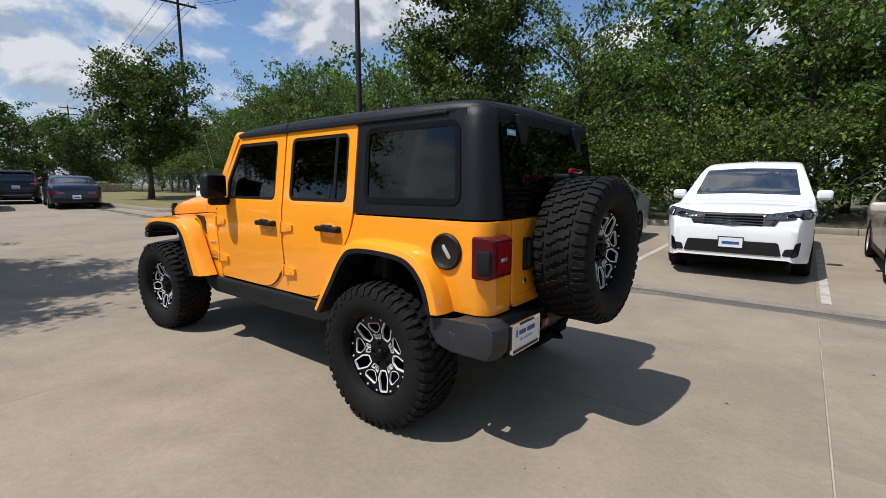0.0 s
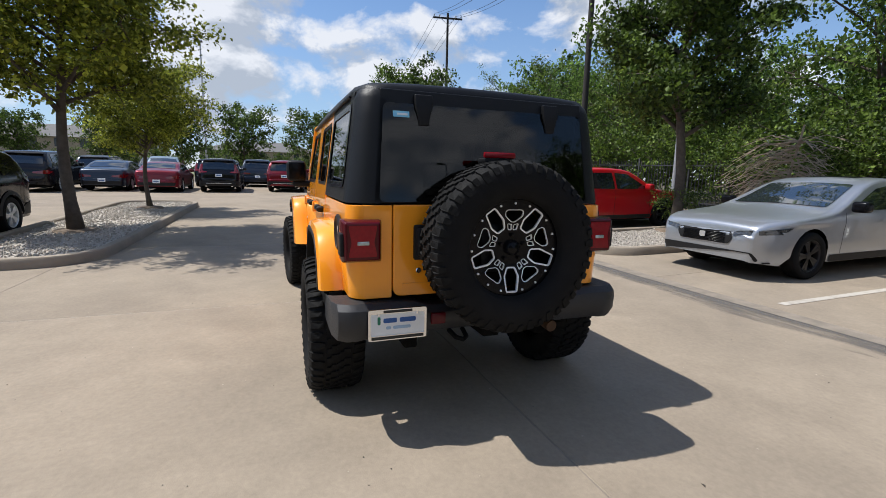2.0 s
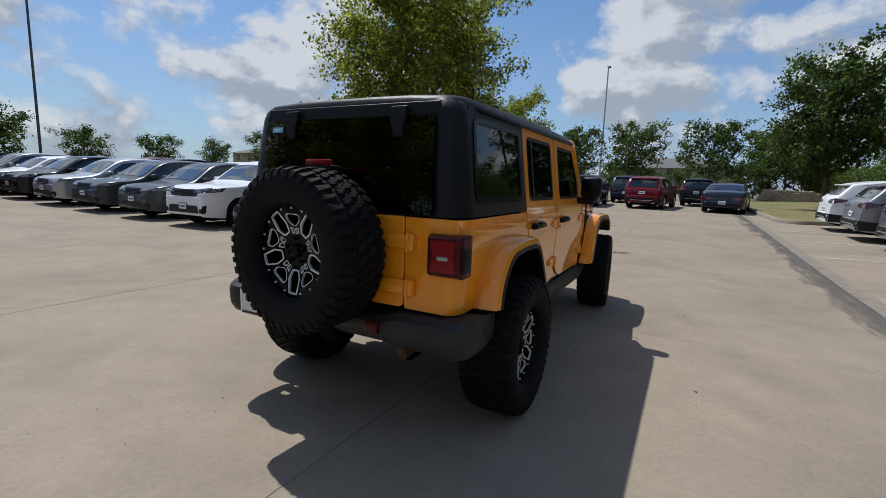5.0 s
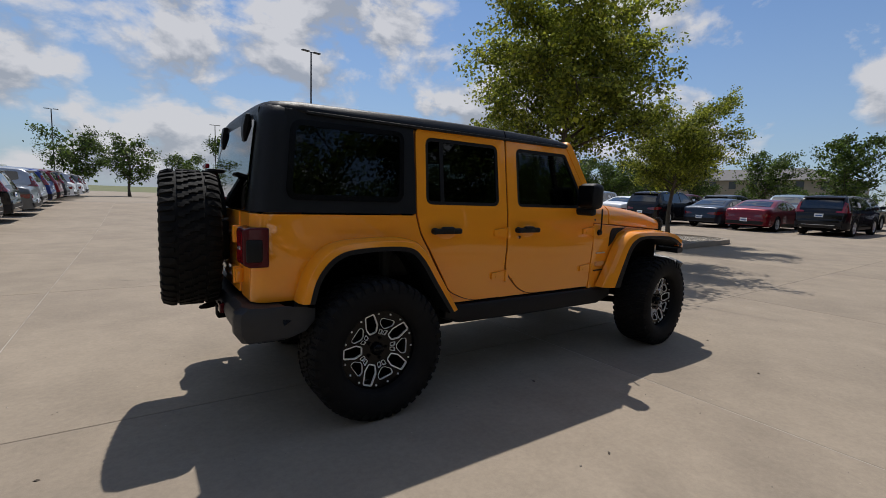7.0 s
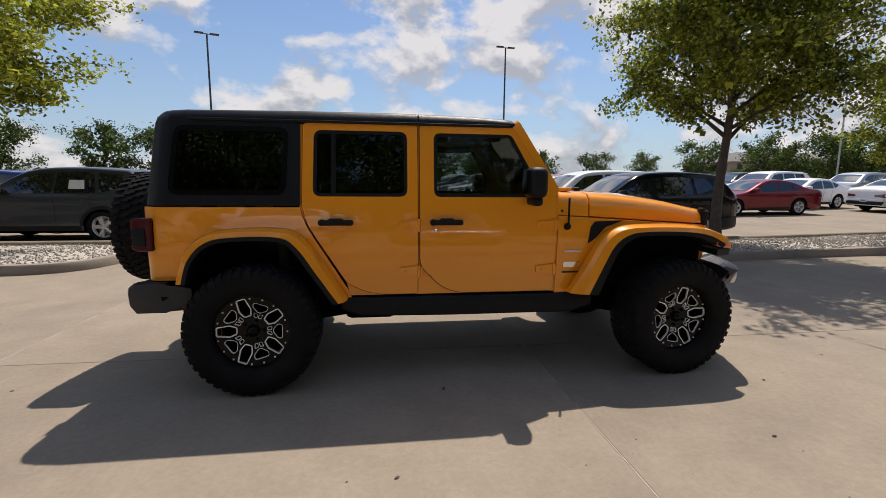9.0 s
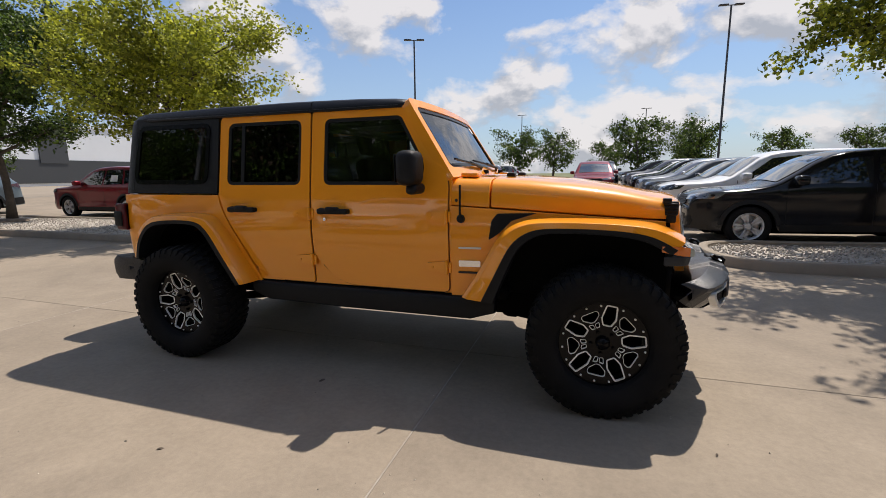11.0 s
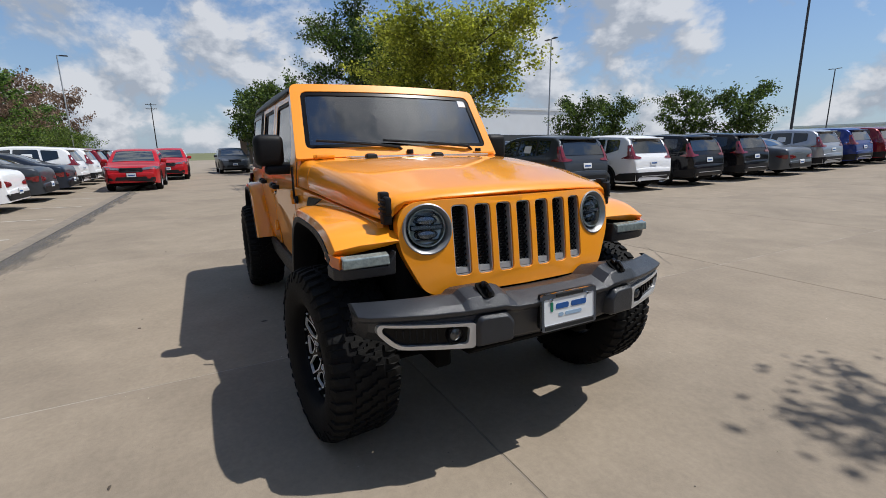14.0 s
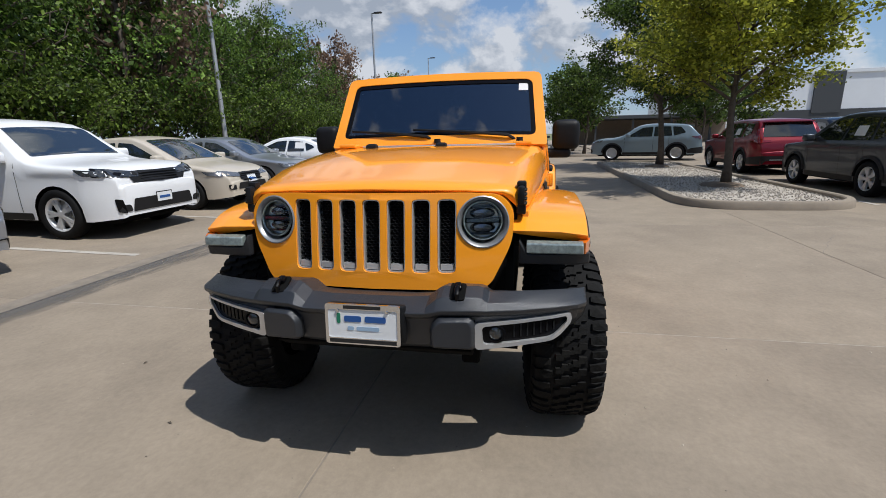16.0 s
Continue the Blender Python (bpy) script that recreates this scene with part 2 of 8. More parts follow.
M["field"] = mat("far_field", (0.13, 0.14, 0.06), 0.95, noise_amt=0.3, noise_scale=0.02)
M["bark"] = mat("bark", (0.085, 0.068, 0.052), 0.95, noise_amt=0.35, noise_scale=9, bump=0.7, bump_scale=35)
M["dead_wood"] = mat("dead_wood", (0.38, 0.31, 0.24), 0.9, noise_amt=0.2)
M["pole_wood"] = mat("pole_wood", (0.020, 0.017, 0.015), 0.9, noise_amt=0.3, noise_scale=7)
M["galv"] = mat("galvanised_metal", (0.42, 0.43, 0.44), 0.5, 0.6, noise_amt=0.08)
M["bronze"] = mat("dark_bronze_metal", (0.06, 0.06, 0.065), 0.5, 0.4)
M["wire"] = mat("cable_black", (0.02, 0.02, 0.022), 0.7)
M["paint"] = mat("orange_car_paint", (0.97, 0.348, 0.015), 0.36, coat=1.0, noise_amt=0.012, noise_scale=90, spec=0.2)
M["paint_gap"] = mat("panel_gap_dark", (0.12, 0.035, 0.006), 0.8)
M["black_plastic"] = mat("black_textured_plastic", (0.009, 0.0095, 0.011), 0.50, spec=0.22, noise_amt=0.15, noise_scale=30, bump=0.15, bump_scale=500, rough_var=0.06)
M["hardtop"] = mat("black_hardtop", (0.0075, 0.0085, 0.0105), 0.42, spec=0.24, noise_amt=0.08, noise_scale=20, bump=0.15, bump_scale=700, rough_var=0.05)
M["grey_plastic"] = mat("grey_bumper_plastic", (0.027, 0.030, 0.036), 0.32, spec=0.55, noise_amt=0.12, noise_scale=14, bump=0.25, bump_scale=500)
M["rubber"] = mat("tyre_rubber", (0.008, 0.008, 0.0085), 0.76, spec=0.16, noise_amt=0.25, noise_scale=9, second=(0.020, 0.018, 0.016), second_scale=4, second_amt=0.3, bump=0.2, bump_scale=90)
M["tread_rubber"] = mat("dusty_tread_rubber", (0.0075, 0.0075, 0.0075), 0.74, spec=0.15, noise_amt=0.35, noise_scale=18, second=(0.020, 0.019, 0.017), second_scale=6, second_amt=0.5, bump=0.3, bump_scale=60, rand_val=0.25)
M["joint_pale"] = mat("pale_joint", (0.361, 0.323, 0.271), 0.9, noise_amt=0.2, noise_scale=4, second=(0.224, 0.189, 0.150), second_scale=2.5, second_amt=0.9)
M["gloss_black"] = mat("gloss_black", (0.004, 0.004, 0.005), 0.22, spec=0.16)
M["milled"] = mat("milled_aluminium", (0.85, 0.86, 0.88), 0.42, 0.35)
M["chrome"] = mat("chrome", (0.75, 0.76, 0.78), 0.12, 1.0)
M["bezel"] = mat("silver_lamp_bezel", (0.33, 0.34, 0.35), 0.40, 0.6)
M["satin"] = mat("satin_silver", (0.66, 0.67, 0.68), 0.35, 0.7)
M["under"] = mat("underbody_black", (0.005, 0.005, 0.005), 0.9, spec=0.1, noise_amt=0.2)
M["rust"] = mat("rusty_steel", (0.10, 0.055, 0.03), 0.8, 0.2, noise_amt=0.3)
M["red_lens"] = mat("red_lens", (0.24, 0.004, 0.010), 0.25, coat=0.25, spec=0.2, noise_amt=0.15, noise_scale=60)
M["red_dark"] = mat("dark_red_lens", (0.075, 0.004, 0.008), 0.25, coat=0.2, spec=0.15)
M["amber"] = mat("amber_lens", (0.70, 0.16, 0.01), 0.15, coat=1.0)
M["clear_lens"] = mat("clear_lens", (0.27, 0.32, 0.31), 0.10, 0.35, coat=0.8, noise_amt=0.45, noise_scale=45)
M["lamp_dark_chrome"] = mat("dark_chrome_lamp", (0.16, 0.18, 0.21), 0.18, 0.85)
M["headlamp"] = mat("headlamp_glass", (0.42, 0.47, 0.48), 0.22, 0.5, coat=0.4, noise_amt=0.4, noise_scale=25)
M["white_plate"] = mat("white_plate", (0.75, 0.77, 0.78), 0.4, noise_amt=0.03)
M["blue_ink"] = mat("blue_ink", (0.02, 0.09, 0.30), 0.5)
M["pale_ink"] = mat("pale_blue_ink", (0.32, 0.45, 0.60), 0.5)
M["green_ink"] = mat("green_ink", (0.01, 0.18, 0.10), 0.5)
M["black_ink"] = mat("black_ink", (0.015, 0.015, 0.015), 0.5)
M["paper"] = mat("white_paper", (0.78, 0.79, 0.80), 0.7)
M["sticker"] = mat("pale_blue_sticker", (0.22, 0.56, 0.78), 0.5)
M["glass_dark"] = glass_mat("privacy_glass", (0.17, 0.18, 0.185), 1.45)
M["glass_front"] = glass_mat("front_door_glass", (0.66, 0.70, 0.70), 1.45)
M["glass_ws"] = glass_mat("windscreen_glass", (0.26, 0.33, 0.36), 2.35)
M["seat"] = mat("dark_seat_fabric", (0.012, 0.012, 0.013), 0.8, noise_amt=0.2, noise_scale=20)
M["car_glass_dark"] = glass_mat("car_privacy_glass", (0.05, 0.055, 0.06), 1.55)
M["car_trim"] = mat("car_black_trim", (0.013, 0.013, 0.014), 0.5, spec=0.25, noise_amt=0.1)
M["tail"] = mat("car_tail_lamp", (0.17, 0.006, 0.009), 0.1, coat=1.0, noise_amt=0.2, noise_scale=40)
M["tail_smoked"] = mat("smoked_tail_lamp", (0.060, 0.010, 0.013), 0.1, coat=1.0, noise_amt=0.5, noise_scale=22)
M["head"] = mat("car_head_lamp", (0.17, 0.18, 0.195), 0.08, 0.4, coat=1.0, noise_amt=0.4, noise_scale=30)
M["head_dark"] = mat("smoked_head_lamp", (0.05, 0.054, 0.058), 0.08, 0.3, coat=1.0, noise_amt=0.6, noise_scale=22)
M["alloy"] = mat("alloy_wheel", (0.62, 0.63, 0.64), 0.34, 0.45)
M["alloy_dark"] = mat("dark_alloy_wheel", (0.02, 0.02, 0.022), 0.35, 0.5)
M["leaf_oak"] = leaf_mat("oak_leaves", (0.10, 0.135, 0.015), (0.31, 0.335, 0.038))
M["leaf_dark"] = leaf_mat("dark_oak_leaves", (0.025, 0.051, 0.009), (0.094, 0.142, 0.022))
M["leaf_wood"] = leaf_mat("woodland_leaves", (0.033, 0.075, 0.013), (0.145, 0.232, 0.040))
M["leaf_shrub"] = leaf_mat("shrub_leaves", (0.038, 0.075, 0.012), (0.145, 0.21, 0.032))
M["leaf_lime"] = leaf_mat("lime_green_leaves", (0.19, 0.23, 0.025), (0.42, 0.43, 0.05))
M["leaf_brown"] = leaf_mat("dry_leaves", (0.17, 0.105, 0.07), (0.25, 0.17, 0.115))
M["rear_plastic"] = mat("black_rear_bumper_plastic", (0.026, 0.027, 0.030), 0.48, spec=0.4, noise_amt=0.12, noise_scale=14, bump=0.25, bump_scale=500)
M["wall_pale"] = mat("pale_panel_wall", (0.74, 0.77, 0.79), 0.6, noise_amt=0.04, noise_scale=0.5)
M["wall_dark"] = mat("dark_panel_wall", (0.05, 0.055, 0.06), 0.6)
M["wall_brick"] = mat("far_brick_wall", (0.30, 0.24, 0.19), 0.85, noise_amt=0.1, noise_scale=2)
M["roof_grey"] = mat("grey_shingle_roof", (0.12, 0.115, 0.11), 0.9, noise_amt=0.15, noise_scale=1)
M["window_far"] = mat("far_window", (0.03, 0.035, 0.04), 0.1)
CAR_COL = {"white": (0.80, 0.81, 0.82), "silver": (0.40, 0.42, 0.455), "grey": (0.115, 0.125, 0.135), "dgrey": (0.055, 0.062, 0.072), "black": (0.008, 0.008, 0.010),
           "red": (0.42, 0.008, 0.012), "wine": (0.17, 0.008, 0.016), "beige": (0.56, 0.50, 0.41), "blue": (0.015, 0.035, 0.18), "bluegrey": (0.20, 0.26, 0.30), "navy": (0.02, 0.028, 0.045), "lgrey": (0.24, 0.25, 0.27)}
for k, c in CAR_COL.items():
    M["car_" + k] = mat("car_paint_" + k, c, 0.12 if k == "black" else 0.30, 0.70 if k == "silver" else 0.12 if k == "beige" else 0.35 if k not in ("white", "black", "red") else 0.0, coat=0.0 if k == "black" else 0.35 if k == "dgrey" else 0.6, noise_amt=0.02, noise_scale=60, spec=0.38 if k == "black" else 0.12 if k == "dgrey" else 0.2)
M["lens_clear"] = glass_mat("clear_lamp_cover", (0.93, 0.96, 0.97), 1.28)

M["grit"] = mat("loose_grit", (0.30, 0.26, 0.21), 0.9, noise_amt=0.2, rand_val=0.7)


# ---- mesh helpers ----
def part(name, bm, material, parent=None, label="", smooth=40, bev=0.0, seg=2):
    """Links a bmesh (or a ready mesh) as one mesh object under a thing or part."""
    if isinstance(bm, bmesh.types.BMesh):
        me = bpy.data.meshes.new(name)
        bmesh.ops.recalc_face_normals(bm, faces=bm.faces[:])
        bm.to_mesh(me)
        bm.free()
        if smooth:
            for p in me.polygons:
                p.use_smooth = True
            me.set_sharp_from_angle(angle=radians(smooth))
    else:
        me = bm
    if material is not None and not me.materials:
        me.materials.append(material)
    ob = new(name, me)
    if parent is not None:
        ob.parent = parent
    if label:
        ob["label"] = label
    if bev:
        md = ob.modifiers.new("bevel", "BEVEL")
        md.width, md.segments, md.limit_method, md.angle_limit, md.harden_normals = bev, seg, "ANGLE", radians(35), True
    return ob


def thing(name, m, label, category, group="", kind=""):
    ob = new(name)
    ob.empty_display_size = 0.2
    ob.matrix_basis = m
    return tagged(ob, label, category, group, kind)


def box(x0, x1, y0, y1, z0, z1, bm=None):
    bm = bm or bmesh.new()
    v = [bm.verts.new((x, y, z)) for x in (x0, x1) for y in (y0, y1) for z in (z0, z1)]
    for f in ((0, 1, 3, 2), (4, 6, 7, 5), (0, 4, 5, 1), (2, 3, 7, 6), (0, 2, 6, 4), (1, 5, 7, 3)):
        bm.faces.new([v[i] for i in f])
    return bm


def bbox_bm(x0, x1, y0, y1, z0, z1, r=0.01, seg=2, bm=None):
    """A box with rounded edges, added to bm."""
    b2 = box(x0, x1, y0, y1, z0, z1)
    bmesh.ops.bevel(b2, geom=b2.edges[:], offset=min(r, 0.49 * min(abs(x1 - x0), abs(y1 - y0), abs(z1 - z0))), segments=seg, affect="EDGES", profile=0.5)
    return merge(bm, b2)


def merge(bm, b2):
    if bm is None:
        return b2
    vm = [bm.verts.new(v.co) for v in b2.verts]
    b2.verts.index_update()
    for f in b2.faces:
        bm.faces.new([vm[v.index] for v in f.verts])
    b2.free()
    return bm


def moved(bm, m):
    bmesh.ops.transform(bm, matrix=m, verts=bm.verts[:])
    return bm


def prism(pts, axis, a, b, bm=None):
    """A polygon pts (two coordinates) pulled along axis from a to b."""
    bm = bm or bmesh.new()

    def at(p, h):
        return {"x": (h, p[0], p[1]), "y": (p[0], h, p[1]), "z": (p[0], p[1], h)}[axis]

    lo = [bm.verts.new(at(p, a)) for p in pts]
    hi = [bm.verts.new(at(p, b)) for p in pts]
    n = len(pts)
    bm.faces.new(lo[::-1])
    bm.faces.new(hi)
    for i in range(n):
        bm.faces.new((lo[i], lo[(i + 1) % n], hi[(i + 1) % n], hi[i]))
    return bm


def loft(rings, bm=None, cap=True, closed=True):
    bm = bm or bmesh.new()
    vs = [[bm.verts.new(p) for p in r] for r in rings]
    n = len(rings[0])
    for a, b in zip(vs, vs[1:]):
        for i in range(n if closed else n - 1):
            j = (i + 1) % n
            bm.faces.new((a[i], a[j], b[j], b[i]))
    if cap and closed:
        bm.faces.new(vs[0][::-1])
        bm.faces.new(vs[-1])
    return bm


def lathe(profile, n=32, axis="y", bm=None):
    """Profile of (radius, height) turned round an axis through the origin; closed profile."""
    bm = bm or bmesh.new()
    rings = []
    for r, h in profile:
        ring = []
        for i in range(n):
            a = 2 * math.pi * i / n
            c, s = r * math.cos(a), r * math.sin(a)
            ring.append(bm.verts.new({"y": (c, h, s), "x": (h, c, s), "z": (c, s, h)}[axis]))
        rings.append(ring)
    for a, b in zip(rings, rings[1:]):
        for i in range(n):
            j = (i + 1) % n
            bm.faces.new((a[i], a[j], b[j], b[i]))
    return bm


def tube(path, r, n=8, bm=None, taper=None):
    path = [Vector(p) for p in path]
    rings = []
    for k, p in enumerate(path):
        d = (path[min(k + 1, len(path) - 1)] - path[max(k - 1, 0)]).normalized()
        u = d.orthogonal().normalized() if k == 0 else (u - d * u.dot(d)).normalized()
        w = d.cross(u)
        rr = r if taper is None else r + (taper - r) * k / (len(path) - 1)
        rings.append([p + (u * math.cos(2 * math.pi * i / n) + w * math.sin(2 * math.pi * i / n)) * rr for i in range(n)])
    return loft(rings, bm)


def rounded(pts, r=0.04, n=4):
    """Polygon with its corners rounded; a corner may carry its own radius as a third value."""
    out = []
    k = len(pts)
    for i in range(k):
        p = Vector(pts[i][:2])
        rr = pts[i][2] if len(pts[i]) > 2 else r
        a = Vector(pts[i - 1][:2]) - p
        b = Vector(pts[(i + 1) % k][:2]) - p
        t = min(rr, a.length * 0.48, b.length * 0.48)
        if t < 1e-4:
            out.append(tuple(p))
            continue
        p0, p1 = p + a.normalized() * t, p + b.normalized() * t
        for j in range(n + 1):
            u = j / n
            out.append(tuple((1 - u) ** 2 * p0 + 2 * u * (1 - u) * p + u * u * p1))
    return out


def fill(outline, holes=()):
    """Triangulated flat polygon with holes in its first two coordinates."""
    bm = bmesh.new()
    edges = []
    for loop in (outline, *holes):
        vs = [bm.verts.new((p[0], p[1], 0)) for p in loop]
        edges += [bm.edges.new((vs[i], vs[(i + 1) % len(vs)])) for i in range(len(vs))]
    bmesh.ops.triangle_fill(bm, use_beauty=True, use_dissolve=False, edges=edges)
    return bm


def panel(outline, holes, surf, thick=0.03, levels=(), cuts=()):
    """A body panel: an (x, z) outline with holes laid on the surface y = surf(x, z), with thickness inwards."""
    bm = fill(outline, holes)
    for z in levels:
        bmesh.ops.bisect_plane(bm, geom=bm.verts[:] + bm.edges[:] + bm.faces[:], plane_co=(0, z, 0), plane_no=(0, 1, 0), dist=1e-5)
    for x in cuts:
        bmesh.ops.bisect_plane(bm, geom=bm.verts[:] + bm.edges[:] + bm.faces[:], plane_co=(x, 0, 0), plane_no=(1, 0, 0), dist=1e-5)
    bm.verts.index_update()
    bm.verts.ensure_lookup_table()
    flat = [(v.co.x, v.co.y) for v in bm.verts]
    inner = [bm.verts.new((x, surf(x, z) - math.copysign(thick, surf(x, z)), z)) for x, z in flat]
    outer = bm.verts[:len(flat)]
    rim = [tuple(v.index for v in e.verts) for e in bm.edges if e.is_boundary]
    faces = [tuple(v.index for v in f.verts) for f in bm.faces]
    for v, (x, z) in zip(outer, flat):
        v.co = (x, surf(x, z), z)
    for f in faces:
        bm.faces.new([inner[i] for i in reversed(f)])
    for a, b in rim:
        bm.faces.new((outer[a], outer[b], inner[b], inner[a]))
    return bm


def sheet(outline, surf, levels=(), cuts=(), holes=()):
    """A thin closed pane on the surface y = surf(x, z)."""
    return panel(outline, holes, surf, 0.004, levels, cuts)


def panel_x(outline, holes, x, thick):
    """A flat plate in the plane across the car at x, from a (y, z) outline, with thickness towards +x."""
    b = panel(outline, holes, lambda y, z: x, thick)
    for v in b.verts:
        v.co = (v.co.y, v.co.x, v.co.z)
    return b


# ---- ground, pavement, kerbs ----
ground = part("ground", box(-1500, 1500, -1500, 1500, -0.5, -0.09), M["field"])
tagged(ground, "flat green and brown land reaching the horizon", "ground", kind="structure")
lot = part("pavement", box(-95, 75, -12.45, 90, -0.3, -0.03), M["concrete_far"])
tagged(lot, "wide sunlit tan concrete car park in large joined slabs", "pavement", kind="structure")
part("joint_filler", box(-33, 38, -12.3, 30, -0.028, -0.0035), M["joint"], lot, "dark sealed joints between the slabs")
strip = part("drainage_strip", box(-60, 40, -4.12, -3.86, -0.029, -0.006), M["asphalt"], lot, "dark patched strip along the edge of the bays")

part("open_seam", box(-60, 40, -3.868, -3.846, -0.012, 0.0016), M["seam"], lot, "dark open seam beside the patched strip")



def stain_mat(name, col, y0, y1):
    """A dried water stain: dark where it lies thick by the seam, broken up and thinning away from it."""
    m = bpy.data.materials.new(name)
    m.use_nodes = True
    nt = m.node_tree
    b = nt.nodes["Principled BSDF"]
    b.inputs["Base Color"].default_value = (*col, 1)
    b.inputs["Roughness"].default_value = 0.9
    b.inputs["Specular IOR Level"].default_value = 0.2
    out = nt.nodes["Material Output"]
    tc = nod(nt, "ShaderNodeTexCoord")
    sep = nod(nt, "ShaderNodeSeparateXYZ")
    nt.links.new(tc.outputs["Object"], sep.inputs[0])
    away = nod(nt, "ShaderNodeMapRange")
    away.inputs["From Min"].default_value, away.inputs["From Max"].default_value = y0, y1
    away.inputs["To Min"].default_value, away.inputs["To Max"].default_value = 0.30, -0.42
    nt.links.new(sep.outputs["Y"], away.inputs["Value"])
    st = nod(nt, "ShaderNodeVectorMath", operation="MULTIPLY")
    st.inputs[1].default_value = (0.55, 2.6, 1.0)
    nt.links.new(tc.outputs["Object"], st.inputs[0])
    n = nod(nt, "ShaderNodeTexNoise", Scale=1.5, Detail=9.0, Roughness=0.62)
    nt.links.new(st.outputs[0], n.inputs["Vector"])
    ad = nod(nt, "ShaderNodeMath", operation="ADD")
    nt.links.new(n.outputs["Fac"], ad.inputs[0])
    nt.links.new(away.outputs[0], ad.inputs[1])
    cut = nod(nt, "ShaderNodeMapRange")
    cut.inputs["From Min"].default_value, cut.inputs["From Max"].default_value = 0.40, 0.72
    cut.inputs["To Min"].default_value, cut.inputs["To Max"].default_value = 0.0, 0.55
    nt.links.new(ad.outputs[0], cut.inputs["Value"])
    tr = nod(nt, "ShaderNodeBsdfTransparent")
    mx = nod(nt, "ShaderNodeMixShader")
    nt.links.new(cut.outputs[0], mx.inputs[0])
    nt.links.new(tr.outputs[0], mx.inputs[1])
    nt.links.new(b.outputs[0], mx.inputs[2])
    nt.links.new(mx.outputs[0], out.inputs[0])
    return m


M["stain"] = stain_mat("dark_water_stain", (0.150, 0.140, 0.130), -3.86, -3.20)
part("water_stain", box(-60, 40, -3.845, -3.18, 0.0008, 0.0014), M["stain"], lot, "dark grey water stain along the seam")

XJ = [2.06 + 4.17 * k for k in range(-8, 9)]
YJ = [-12.3, -8.1, -4.12], [-3.86, -0.22, 3.95, 8.1, 12.25, 16.4, 20.55, 24.7, 28.85]
slab_mesh = {}
for rows in YJ:
    for y0, y1 in zip(rows, rows[1:]):
        for x0, x1 in zip(XJ, XJ[1:]):
            key = (round(x1 - x0, 3), round(y1 - y0, 3))
            if key not in slab_mesh:
                hx, hy = key[0] / 2 - 0.004, key[1] / 2 - 0.004
                b = box(-hx, hx, -hy, hy, -0.02, 0.0)
                bmesh.ops.bevel(b, geom=[e for e in b.edges if e.verts[0].co.z > -0.01 and e.verts[1].co.z > -0.01], offset=0.004, segments=1, affect="EDGES")
                me = bpy.data.meshes.new("slab")
                b.to_mesh(me)
                b.free()
                me.materials.append(M["concrete"])
                slab_mesh[key] = me
            s = part("slab", slab_mesh[key], None, lot)
            s.location = ((x0 + x1) / 2, (y0 + y1) / 2, 0)

for x in (XJ[7], XJ[8]):
    part("joint_line", box(x - 0.0042, x + 0.0042, -3.86, 28.8, -0.0036, -0.0012), M["joint_pale"], lot, "pale dusty joint between two slabs")

stall_lines = [0.45, -2.2, -5.0, -7.75, -10.5, -13.25, -16.0, -18.75, 9.5, 12.4, 15.2, 17.95]
for x in stall_lines:
    part("parking_line", box(x - 0.05, x + 0.05, -9.4, -4.35, 0.0035, 0.0045), M["line"], lot, "worn white parking bay line")
for y in (8.15, 10.85, 13.6, 16.35, 19.1, 21.85):
    part("parking_line", box(-9.0, -4.2, y - 1.35 - 0.05, y - 1.35 + 0.05, 0.0035, 0.0045), M["line"], lot, "worn white parking bay line")
    part("parking_line", box(4.4, 9.2, y - 2.65 - 0.05, y - 2.65 + 0.05, 0.0035, 0.0045), M["line"], lot, "worn white parking bay line")


def crack(pts, seed):
    rnd = random.Random(seed)
    bm = bmesh.new()
    L, R = [], []
    for (x0, y0), (x1, y1) in zip(pts, pts[1:]):
        n = max(2, int(math.hypot(x1 - x0, y1 - y0) / 0.12))
        for i in range(n):
            u = i / n
            x, y = x0 + (x1 - x0) * u + rnd.uniform(-0.02, 0.02), y0 + (y1 - y0) * u + rnd.uniform(-0.02, 0.02)
            w = rnd.uniform(0.0015, 0.005)
            L.append(bm.verts.new((x - w, y - w, 0.003)))
            R.append(bm.verts.new((x + w, y + w, 0.003)))
    for i in range(len(L) - 1):
        bm.faces.new((L[i], R[i], R[i + 1], L[i + 1]))
    part("crack", bm, M["joint"], lot, "thin wandering crack in the concrete")


crack([(4.6, -1.9), (5.2, -1.2), (5.0, -0.4), (5.9, 0.6)], 3)
crack([(5.0, 2.2), (6.0, 2.9), (7.2, 2.5)], 4)
crack([(-1.5, 4.6), (-0.4, 3.9), (0.8, 4.2), (1.9, 3.4)], 5)
crack([(-3.4, -2.6), (-2.6, -3.1), (-1.7, -2.8)], 6)


def offset_ring(pts, d):
    out = []
    n = len(pts)
    for i in range(n):
        a, b, c = Vector(pts[i - 1]), Vector(pts[i]), Vector(pts[(i + 1) % n])
        t = (c - a).normalized()
        out.append(tuple(b + Vector((-t.y, t.x)) * d))
    return out


